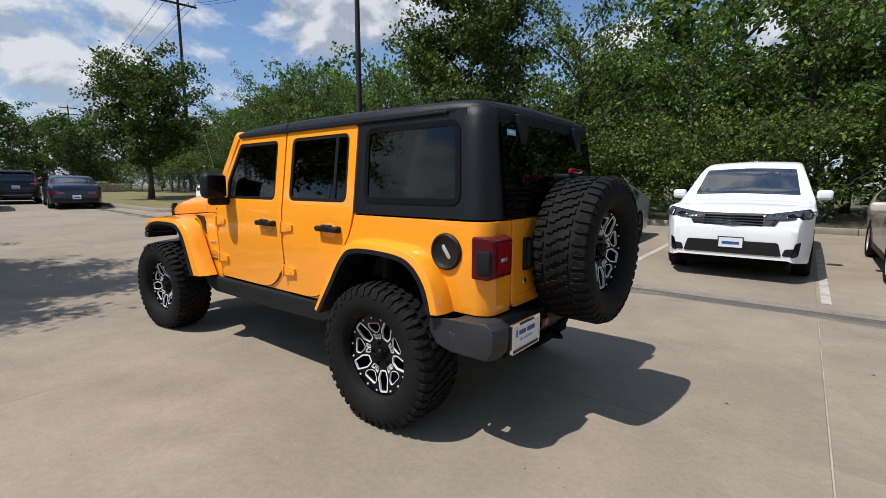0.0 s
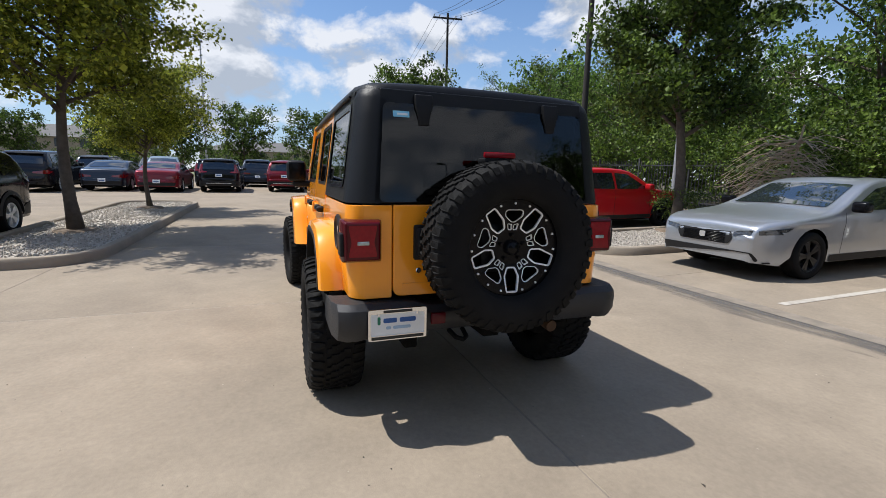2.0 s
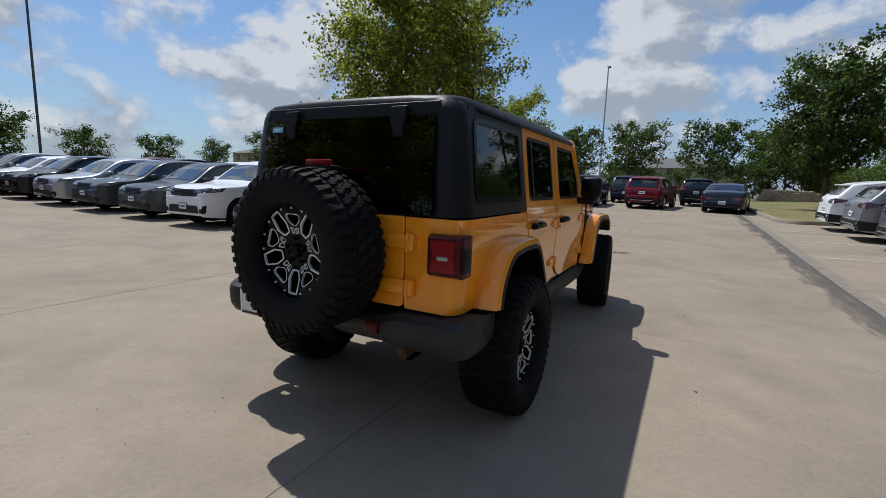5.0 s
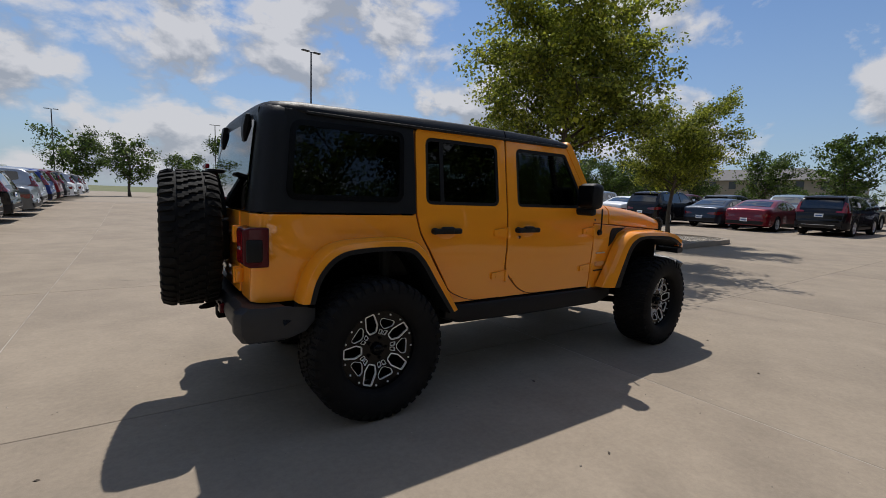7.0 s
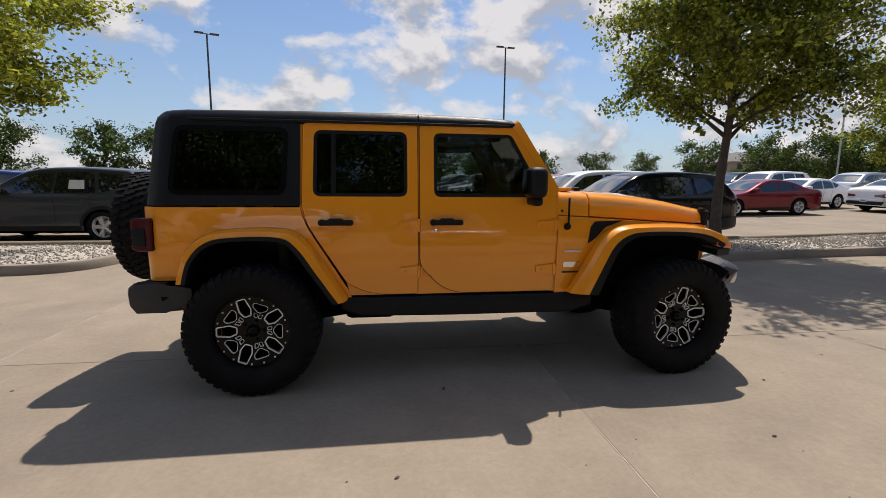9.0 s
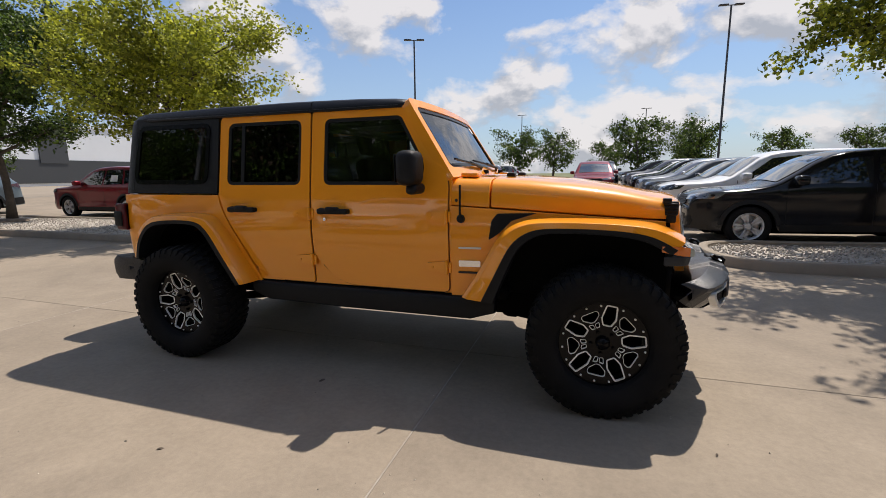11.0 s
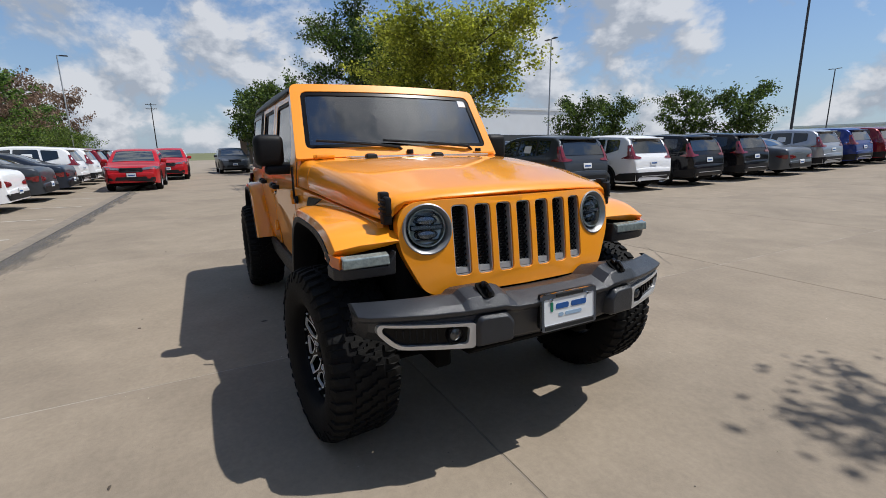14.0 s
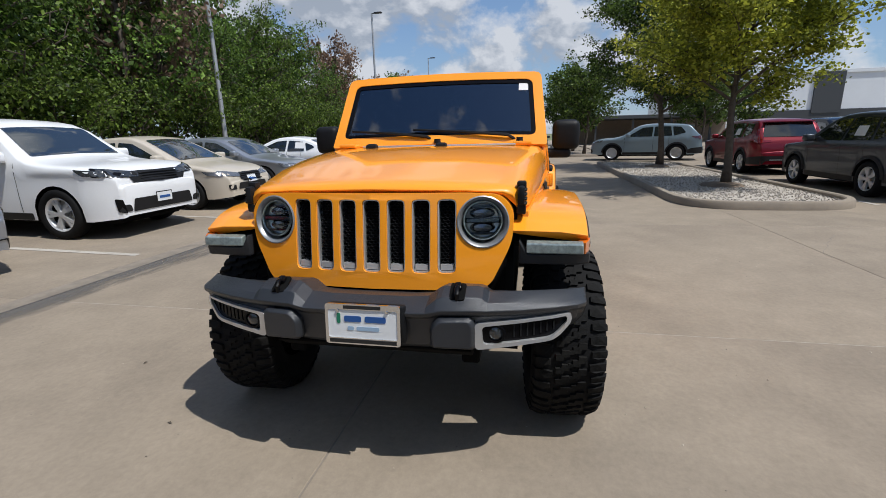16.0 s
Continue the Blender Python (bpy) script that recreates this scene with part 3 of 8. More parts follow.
def island(name, pts, label, surface="gravel", stones=2500, seed=1):
    """A raised planting island: a rounded concrete kerb round a bed."""
    t = thing(name, pose(0, 0, 0), label, "traffic island", kind="structure")
    ring = rounded(pts, 1.2, 7)
    prof = [(0.0, -0.02), (0.0, 0.11), (0.025, 0.145), (0.13, 0.15), (0.155, 0.13), (0.155, -0.02)]
    loops = [[(*p, z) for p in offset_ring(ring, d)] for d, z in prof]
    bm = bmesh.new()
    vs = [[bm.verts.new(p) for p in l] for l in loops]
    for a, b in zip(vs, vs[1:]):
        for i in range(len(ring)):
            j = (i + 1) % len(ring)
            bm.faces.new((a[i], a[j], b[j], b[i]))
    part("kerb", bm, M["kerb"], t, "weathered tan concrete kerb")
    inner = offset_ring(ring, 0.15)
    bm = fill(inner)
    xs, ys = [p[0] for p in inner], [p[1] for p in inner]
    for k in range(1, int((max(xs) - min(xs)) / 0.5)):
        bmesh.ops.bisect_plane(bm, geom=bm.verts[:] + bm.edges[:] + bm.faces[:], plane_co=(min(xs) + k * 0.5, 0, 0), plane_no=(1, 0, 0), dist=1e-4)
    for k in range(1, int((max(ys) - min(ys)) / 0.5)):
        bmesh.ops.bisect_plane(bm, geom=bm.verts[:] + bm.edges[:] + bm.faces[:], plane_co=(0, min(ys) + k * 0.5, 0), plane_no=(0, 1, 0), dist=1e-4)
    for v in bm.verts:
        v.co.z = 0.075 + 0.05 * noise.noise(Vector((v.co.x * 0.7, v.co.y * 0.7, seed)))
    part("bed", bm, M[surface if surface != "gravel" else "gravel"], t, "pale loose gravel bed" if surface == "gravel" else "dry mown grass")
    if stones:
        rnd = random.Random(seed)
        bm = bmesh.new()
        cx, cy = sum(xs) / len(xs), sum(ys) / len(ys)
        made = 0
        while made < stones:
            x, y = rnd.uniform(min(xs), max(xs)), rnd.uniform(min(ys), max(ys))
            if not inside(x, y, inner):
                continue
            made += 1
            r = rnd.uniform(0.012, 0.032)
            z = 0.08 + 0.05 * noise.noise(Vector((x * 0.7, y * 0.7, seed)))
            a = rnd.uniform(0, 6.28)
            base = [bm.verts.new((x + r * math.cos(a + k * 2.09), y + r * 0.8 * math.sin(a + k * 2.09), z - 0.01)) for k in range(3)]
            top = [bm.verts.new((x + 0.6 * r * math.cos(a + 1 + k * 2.09), y + 0.6 * r * math.sin(a + 1 + k * 2.09), z + r * 0.7)) for k in range(3)]
            bm.faces.new(top)
            for k in range(3):
                bm.faces.new((base[k], base[(k + 1) % 3], top[k]))
                bm.faces.new((base[(k + 1) % 3], top[(k + 1) % 3], top[k]))
        tagged(part("gravel_stones", bm, M["gravel"], t, smooth=0), kind="stuff")
    return t


def inside(x, y, poly):
    c = False
    for i in range(len(poly)):
        (x0, y0), (x1, y1) = poly[i - 1][:2], poly[i][:2]
        if (y0 > y) != (y1 > y) and x < (x1 - x0) * (y - y0) / (y1 - y0) + x0:
            c = not c
    return c


island("island_1", [(4.55, 3.55), (15.2, 3.45), (15.2, 5.9), (4.55, 5.7)], "gravel planting island with a rounded concrete kerb", seed=1, stones=6000)
island("island_2", [(-16.8, 3.35), (-3.55, 3.4), (-3.55, 6.5), (-16.8, 6.4)], "gravel planting island with a rounded concrete kerb", seed=2, stones=6000)
island("island_3", [(3.5, -12.3, 0.05), (6.02, -12.3, 0.05), (6.02, -4.55), (5.2, -4.2), (3.5, -4.45)], "gravel island between parking bays with a concrete kerb", seed=3, stones=5000)
island("island_4", [(-46, 2.3), (-23.5, 2.3), (-23.5, 5.2), (-46, 5.2)], "paved island with small trees at its edge", surface="kerb", stones=0, seed=4)
island("island_5", [(18.5, -30, 0.1), (60, -30, 0.1), (60, -5.6, 0.1), (34, -4.9), (26, -4.5), (19.1, -4.7), (18.3, -5.2), (18.5, -7.0)], "dry mown grass verge behind a concrete kerb", surface="grass_ground", stones=0, seed=5)

kb = bmesh.new()
for x0, x1 in ((-60, 3.95), (6.9, 20.4)):
    for k in range(int((x1 - x0) / 3.0)):
        a = x0 + k * 3.0
        bbox_bm(a, min(a + 2.99, x1), -12.62, -12.45, -0.05, 0.15, 0.025, 2, kb)
tagged(part("kerb_south", kb, M["kerb"]), "long concrete kerb at the edge of the woods", "kerb", kind="structure")
bm = bmesh.new()
nx, ny = 120, 20
g = [[bm.verts.new((-90 + 170 * i / nx, -12.6 - 48 * j / ny, (0.12 if j == 0 else 0.12 + 0.25 * noise.noise(Vector((i * 0.6, j * 0.6, 9))) + 0.015 * j))) for j in range(ny + 1)] for i in range(nx + 1)]
for i in range(nx):
    for j in range(ny):
        bm.faces.new((g[i][j], g[i + 1][j], g[i + 1][j + 1], g[i][j + 1]))
tagged(part("woodland_floor", bm, M["wood_floor"]), "shaded leaf-littered earth under the trees", "earth", kind="structure")


# ---- the orange off-road car, nose along +x, rear axle over the origin ----
jeep = thing("off_road_car", pose(0, 0, 0), "bright orange four-door off-road car with a black hardtop and knobbly tyres", "car")
HT = 1.235


def side_y(x, z):
    if z <= 1.0:
        y = 0.757 + 0.030 * max(0.0, min(1.0, (z - 0.60) / 0.40))
    elif z <= HT:
        y = 0.787 - 0.010 * (z - 1.0) / (HT - 1.0)
    else:
        y = 0.777 - 0.135 * (z - HT)
    if x < -0.59:
        t = min(1.0, (-0.59 - x) / 0.095)
        y -= 0.095 * (1 - math.sqrt(max(0.0, 1 - t * t)))
    if x > 2.10:
        y -= 0.130 * (x - 2.10) / 1.30
    return y


LEV = [0.66, 0.72, 0.80, 0.9, 1.0, 1.1, 1.18, HT, 1.35, 1.5, 1.65]
RC = [-0.60, -0.62, -0.64, -0.66, -0.675]


def both(fn):
    for s in (1, -1):
        fn(s, (lambda x, z, s=s: s * side_y(x, z)))


def quarter(s, f):
    arch = [(0.56, 0.60), (0.43, 0.82), (0.31, 0.985), (0.19, 1.045), (-0.13, 1.045), (-0.27, 1.005), (-0.375, 0.89), (-0.428, 0.745)]
    out = [(-0.682, 0.745), (-0.682, 1.228), (0.305, 1.228), (0.315, 1.18), (0.345, 1.10), (0.60, 0.67), (0.625, 0.62), (0.63, 0.60)] + arch
    part("rear_quarter_panel", panel(out, [], f, 0.03, LEV, RC + [-0.2, 0.0, 0.2]), M["paint"], jeep, bev=0.006)


both(quarter)


def doors(s, f):
    rear_o = rounded([(0.318, 1.236, 0.02), (0.330, 1.785, 0.035), (1.088, 1.785, 0.02), (1.088, 0.622, 0.02), (0.78, 0.622, 0.10), (0.605, 0.70, 0.05), (0.352, 1.11, 0.05)], 0.03, 5)
    rear_w = rounded([(0.388, 1.300), (0.400, 1.738), (1.018, 1.738), (1.018, 1.300)], 0.055, 5)
    front_o = rounded([(1.104, 0.82, 0.06), (1.104, 1.785, 0.02), (1.775, 1.785, 0.02), (2.065, 1.385, 0.03), (2.082, 1.29, 0.02), (2.082, 0.622, 0.035), (1.30, 0.622, 0.14)], 0.03, 5)
    front_w = rounded([(1.200, 1.300, 0.05), (1.200, 1.735, 0.05), (1.752, 1.735, 0.03), (1.925, 1.43, 0.05), (1.905, 1.300, 0.04)], 0.05, 5)
    for nm, o, w, gl, hx, hin in (("rear_door", rear_o, rear_w, "glass_dark", 0.537, 1.02), ("front_door", front_o, front_w, "glass_front", 1.285, 2.0)):
        d = part(nm, panel(o, [w], f, 0.045, LEV), M["paint"], jeep, bev=0.007, seg=3)
        part("shut_line", panel(offset_out(o, 0.0055), [offset_out(o, -0.004)], (lambda x, z: f(x, z) - s * 0.0105), 0.004, LEV), M["paint_gap"], d, "dark shut line round the door")
        part("window_seal", panel(offset_out(w, 0.0), [offset_out(w, -0.022)], (lambda x, z: f(x, z) - s * 0.004), 0.02, LEV), M["black_plastic"], d, "black rubber window seal")
        part("window", panel(offset_out(w, -0.015), [], (lambda x, z: f(x, z) - s * 0.012), 0.004, LEV), M[gl], d, "dark tinted window glass")
        if nm == "rear_door":
            part("window_divider", panel([(0.508, 1.29), (0.512, 1.745), (0.540, 1.745), (0.536, 1.29)], [], (lambda x, z: f(x, z) - s * 0.006), 0.012, LEV), M["black_plastic"], d, "black upright window divider")
        # handle: pull bar over a dished scoop, with a round push button end
        b = bbox_bm(hx - 0.115, hx + 0.115, 0.015, 0.055, 1.108, 1.145, 0.014, 3)
        bbox_bm(hx - 0.115, hx - 0.070, -0.005, 0.05, 1.104, 1.149, 0.02, 3, b)
        bbox_bm(hx - 0.05, hx + 0.05, 0.020, 0.058, 1.112, 1.156, 0.014, 3, b)
        bbox_bm(hx + 0.075, hx + 0.115, -0.005, 0.04, 1.110, 1.142, 0.01, 2, b)
        moved(b, Matrix.Translation((0, 0.775, 0)))
        if s < 0:
            moved(b, Matrix.Diagonal((1, -1, 1, 1)))
        part("door_handle", b, M["black_plastic"], d, "black pull handle")
        b = lathe([(0.0001, 0.004), (0.055, 0.004), (0.068, 0.0)], 20)
        moved(b, pose(hx + 0.01, 0.781, 1.115) @ Matrix.Diagonal((1.25, 1, 0.75, 1)))
        if s < 0:
            moved(b, Matrix.Diagonal((1, -1, 1, 1)))
        part("handle_recess", b, M["paint"], d)
        if nm == "front_door":
            b = lathe([(0.0001, 0.012), (0.011, 0.012), (0.013, 0.0)], 14)
            moved(b, pose(hx - 0.075, 0.783, 1.072))
            if s < 0:
                moved(b, Matrix.Diagonal((1, -1, 1, 1)))
            part("key_lock", b, M["chrome"], d, "bright key lock")
        for hz in (1.105, 0.785):
            b = prism(rounded([(hin - 0.060, hz - 0.020), (hin - 0.060, hz + 0.026), (hin + 0.020, hz + 0.034), (hin + 0.066, hz + 0.038), (hin + 0.066, hz - 0.038), (hin + 0.020, hz - 0.028)], 0.008), "y", 0.0, 0.018)
            bbox_bm(hin + 0.062, hin + 0.084, 0.0, 0.030, hz - 0.046, hz + 0.046, 0.010, 2, b)
            bbox_bm(hin + 0.084, hin + 0.104, 0.0, 0.016, hz - 0.034, hz + 0.034, 0.006, 2, b)
            merge(b, moved(lathe([(0.0001, 0.022), (0.008, 0.021), (0.010, 0.016)], 8), Matrix.Translation((hin - 0.02, 0, hz))))
            moved(b, Matrix.Translation((0, 0.778 if hz > 1 else 0.770, 0)))
            if s < 0:
                moved(b, Matrix.Diagonal((1, -1, 1, 1)))
            part("hinge", b, M["paint"], d, "exposed orange door hinge")
    part("body_side", panel([(0.62, 0.615), (0.60, 0.70), (0.345, 1.12), (0.30, 1.22), (0.30, 1.79), (1.76, 1.79), (2.10, 1.33), (2.10, 0.615)], [offset_out(rear_w, 0.03), offset_out(front_w, 0.03)], (lambda x, z: f(x, z) - s * 0.014), 0.02, LEV), M["paint"], jeep)


def offset_out(pts, d):
    """Moves a polygon's outline outwards by d (inwards when negative)."""
    a = sum(p[0] * q[1] - q[0] * p[1] for p, q in zip(pts, pts[1:] + pts[:1]))
    sg = -1 if a > 0 else 1
    return offset_ring(pts, sg * d)


both(doors)


def cowl_side(s, f):
    out = [(2.096, 0.60), (2.096, 1.172), (3.32, 1.094), (3.32, 1.01), (3.2, 1.045), (2.72, 1.068), (2.54, 1.015), (2.43, 0.86), (2.34, 0.70), (2.29, 0.60)]
    part("front_side_panel", panel(out, [], f, 0.03, LEV, [2.3, 2.6, 2.9, 3.15]), M["paint"], jeep, bev=0.006)
    # black slanted vent behind the arch, with the badge bars and the lettering bars
    b = panel(rounded([(2.335, 0.965), (2.352, 1.085), (2.385, 1.128), (2.62, 1.134), (2.47, 1.085), (2.40, 1.01)], 0.012), [], (lambda x, z: f(x, z) + s * 0.006), 0.02)
    part("side_vent", b, M["black_plastic"], jeep, "black slanted side vent")
    for nm, x0, x1, z0, z1, mt in (("badge", 2.15, 2.285, 0.795, 0.835, "chrome"), ("badge", 2.15, 2.29, 0.908, 0.920, "satin"), ("badge", 2.145, 2.285, 0.752, 0.764, "black_ink")):
        part(nm, panel(rounded([(x0, z0), (x0, z1), (x1, z1), (x1, z0)], 0.006), [], (lambda x, z: f(x, z) + s * 0.008), 0.01), M[mt], jeep, "plain bar badge on the panel")


both(cowl_side)

# rear body: corner posts and swing gate
for y0, y1, nm in ((0.553, 0.70, "rear_corner_panel"), (-0.70, -0.463, "rear_corner_panel")):
    part(nm, prism(rounded([(y0, 0.745), (y0, 1.230), (y1, 1.230), (y1, 0.745)], 0.008), "x", -0.684, -0.63), M["paint"], jeep, bev=0.004)
gate = part("tailgate", prism(rounded([(-0.458, 0.752, 0.03), (-0.458, 1.232, 0.01), (0.548, 1.232, 0.01), (0.548, 0.752, 0.05)], 0.02, 5), "x", -0.692, -0.63), M["paint"], jeep, bev=0.006, seg=3)
part("tailgate_step", prism([(-0.40, 0.80), (-0.40, 0.82), (0.50, 0.82), (0.50, 0.80)], "x", -0.697, -0.68), M["paint"], gate)
b = bbox_bm(-0.735, -0.69, 0.388, 0.432, 0.96, 1.115, 0.016, 3)
bbox_bm(-0.715, -0.69, 0.376, 0.444, 0.945, 1.13, 0.012, 2, b)
part("tailgate_handle", b, M["black_plastic"], gate, "black upright tailgate handle")
b = lathe([(0.0001, -0.004), (0.012, -0.004), (0.016, 0.0)], 12, "x")
part("tailgate_lock", moved(b, Matrix.Translation((-0.692, 0.41, 0.885))), M["chrome"], gate)
for hz in (1.102, 0.866):
    b = bbox_bm(-0.712, -0.69, -0.475, -0.23, hz - 0.036, hz + 0.036, 0.008, 2)
    bbox_bm(-0.725, -0.68, -0.535, -0.475, hz - 0.042, hz + 0.042, 0.010, 2, b)
    bbox_bm(-0.735, -0.685, -0.51, -0.49, hz - 0.05, hz + 0.05, 0.008, 2, b)
    part("tailgate_hinge", b, M["paint"], gate, "large exposed orange hinge")
    b = lathe([(0.0001, -0.010), (0.011, -0.010), (0.014, 0.0)], 8, "x")
    part("hinge_bolt", moved(b, Matrix.Translation((-0.712, -0.30, hz))), M["rust"], gate)

# black hardtop
roof_rows = [(-0.602, 1.795, 0.80), (-0.596, 1.824, 0.85), (-0.578, 1.840, 0.90), (-0.545, 1.848, 0.945), (-0.49, 1.853, 0.975), (-0.40, 1.857, 1.0), (0.3, 1.868, 1.0), (0.9, 1.870, 1.0), (1.09, 1.868, 1.0)]
roof_front = [(1.10, 1.868, 1.0), (1.45, 1.862, 1.0), (1.70, 1.850, 1.0), (1.765, 1.842, 1.0), (1.79, 1.822, 0.99)]


def roof_rings(rows):
    """Roof sections: (x, crown height, width against the full roof, which rounds the corners in plan)."""
    out = []
    for x, zt, k in rows:
        half = [(0.703, 1.782), (0.712, 1.795), (0.708, 1.812), (0.690, zt - 0.018), (0.655, zt - 0.004), (0.60, zt), (0.45, zt + 0.008), (0.2, zt + 0.012)]
        half = [(y * k, z) for y, z in half]
        ring = half + [(-y, z) for y, z in half[::-1]]
        ring += [(-0.69 * k, 1.772), (0.69 * k, 1.772)]
        out.append([(x, y, z) for y, z in ring])
    return out


part("rear_roof", loft(roof_rings(roof_rows)), M["hardtop"], jeep, "black textured hardtop roof", smooth=50)
part("front_roof_panel", loft(roof_rings(roof_front)), M["hardtop"], jeep, "black removable front roof panel", smooth=50)
for s in (1, -1):
    part("drip_rail", bbox_bm(-0.38, 1.74, 0.712 * s - 0.008, 0.712 * s + 0.008, 1.783, 1.800, 0.005, 2), M["hardtop"], jeep)


def top_side(s, f):
    o = rounded([(-0.552, 1.238, 0.0), (-0.494, 1.802, 0.0), (0.312, 1.795, 0.01), (0.305, 1.238, 0.01)], 0.02, 4)
    w = rounded([(-0.508, 1.312), (-0.462, 1.746), (0.236, 1.746), (0.212, 1.312)], 0.065, 5)
    p = part("hardtop_side", panel(o, [w], (lambda x, z: s * (side_y(0.0, z) + 0.004)), 0.04, LEV), M["hardtop"], jeep, "black hardtop side", bev=0.006)
    part("quarter_window_frame", panel(offset_out(w, 0.004), [offset_out(w, -0.028)], (lambda x, z: f(x, z) + s * 0.010), 0.02, LEV), M["gloss_black"], p)
    part("quarter_window", panel(offset_out(w, -0.010), [], (lambda x, z: f(x, z) + s * 0.004), 0.004, LEV), M["glass_dark"], p, "dark tinted quarter window")


both(top_side)
for s in (1, -1):
    rows = []
    for z in (1.238, 1.35, 1.5, 1.65, 1.76, 1.80, 1.815, 1.825):
        sh = max(0.0, z - 1.79) * 0.9
        r = 0.140 - 0.035 * (z - HT) / 0.565
        cx, cy = -0.684 + 0.075 * (z - HT) / 0.565 + r + sh * 0.6, side_y(0.0, z) + 0.005 - r - sh
        arc = [(cx - r * math.sin(a), s * (cy + r * math.cos(a)), z) for a in [k * math.pi / 12 for k in range(7)]]
        rows.append([(cx + 0.02, s * (cy + r), z)] + arc + [(cx - r, s * (cy - 0.03), z), (cx + 0.02, s * (cy - 0.03), z)])
    part("hardtop_corner", loft(rows), M["hardtop"], jeep, "rounded black hardtop corner", smooth=50)


def rear_x(z):
    return -0.684 + 0.075 * (z - HT) / 0.565


def rear_sheet(outline, holes, off, thick):
    """A panel on the leaning rear of the hardtop, from a (y, z) outline."""
    b = panel(outline, holes, lambda y, z: rear_x(z) - off, thick, [1.35, 1.5, 1.65])
    for v in b.verts:
        v.co = (v.co.y, v.co.x, v.co.z)
    return b


g_o = rounded([(-0.650, 1.238, 0.0), (-0.600, 1.812, 0.0), (0.600, 1.812, 0.0), (0.650, 1.238, 0.0)], 0.02, 4)
g_h = rounded([(-0.590, 1.262), (-0.550, 1.728), (0.550, 1.728), (0.590, 1.262)], 0.03, 4)
rear = part("hardtop_rear", rear_sheet(g_o, [g_h], 0.0, 0.04), M["hardtop"], jeep, "black hardtop rear frame", bev=0.010)
part("rear_window", rear_sheet(rounded([(-0.622, 1.246), (-0.588, 1.742), (0.588, 1.742), (0.622, 1.246)], 0.035, 4), [], 0.012, 0.006), M["glass_dark"], rear, "dark tinted lift-up rear window")
for y in (0.378, -0.378):
    b = loft([[(rear_x(z) - d, y - w, z), (rear_x(z) - d, y + w, z), (rear_x(z) - 0.004, y + w, z), (rear_x(z) - 0.004, y - w, z)] for z, w, d in ((1.79, 0.048, 0.03), (1.725, 0.046, 0.035), (1.68, 0.032, 0.03), (1.635, 0.028, 0.02))])
    part("glass_hinge", b, M["black_plastic"], rear, bev=0.005)
part("price_sticker", rear_sheet([(0.455, 1.672), (0.455, 1.702), (0.54, 1.702), (0.54, 1.672)], [], 0.0165, 0.003), M["sticker"], rear, "pale blue label inside the glass")
part("sticker_print", rear_sheet([(0.465, 1.682), (0.465, 1.692), (0.52, 1.692), (0.52, 1.682)], [], 0.0185, 0.002), M["white_plate"], rear)

# windscreen frame and glass, in the plane that leans back
WB, WT = Vector((2.115, 0, 1.345)), Vector((1.795, 0, 1.840))
WD = (WT - WB).normalized()
WN = Vector((WD.z, 0, -WD.x))
WL = (WT - WB).length


def screen(outline, holes, off, thick):
    b = panel(outline, holes, lambda y, v: 1.0, thick, [WL * 0.33, WL * 0.66], [-0.5, -0.25, 0.0, 0.25, 0.5])
    for q in b.verts:
        y, d, v = q.co
        bow = 0.028 * (1 - (y / 0.75) ** 2)
        q.co = WB + WD * v + WN * (off - (1.0 - d) + bow) + Vector((0, y, 0))
    return b


fr_o = rounded([(-0.762, 0.0, 0.02), (-0.712, WL, 0.05), (0.712, WL, 0.05), (0.762, 0.0, 0.02)], 0.03, 5)
fr_h = rounded([(-0.688, 0.072), (-0.652, WL - 0.062), (0.652, WL - 0.062), (0.688, 0.072)], 0.05, 5)
ws = part("windscreen_frame", screen(fr_o, [fr_h], 0.0, 0.06), M["paint"], jeep, "orange windscreen frame", bev=0.012, seg=3)
part("windscreen_border", screen(offset_out(fr_h, 0.002), [offset_out(fr_h, -0.03)], -0.006, 0.01), M["gloss_black"], ws, "black glass border")
part("windscreen", screen(offset_out(fr_h, -0.006), [], -0.012, 0.005), M["glass_ws"], ws, "clear reflecting windscreen")
part("windscreen_label", screen([(0.56, WL - 0.150), (0.56, WL - 0.085), (0.625, WL - 0.085), (0.625, WL - 0.150)], [], -0.009, 0.003), M["paper"], ws, "white paper label")
part("windscreen_label", screen([(-0.655, 0.13), (-0.655, 0.34), (-0.625, 0.34), (-0.625, 0.13)], [], -0.018, 0.003), M["paint"], ws)

# scuttle, bonnet
def bonnet_ring(x, w, zs, zt, bulge, under=None):
    half = [(w + 0.004, zs), (w + 0.003, zs + (zt - zs) * 0.45), (w - 0.014, zs + (zt - zs) * 0.72), (w - 0.05, zs + (zt - zs) * 0.90), (w - 0.13, zt - 0.004), (w * 0.66, zt + 0.3 * bulge), (w * 0.46, zt + bulge), (0.0, zt + bulge + 0.006)]
    ring = half + [(-y, z) for y, z in half[-2::-1]]
    zu = under or zs - 0.02
    ring += [(-w + 0.05, zu), (w - 0.05, zu)]
    return [(x - 0.072 * max(0.0, (x - 3.2) / 0.25) * (y / 0.6) ** 2, y, z) for y, z in ring]


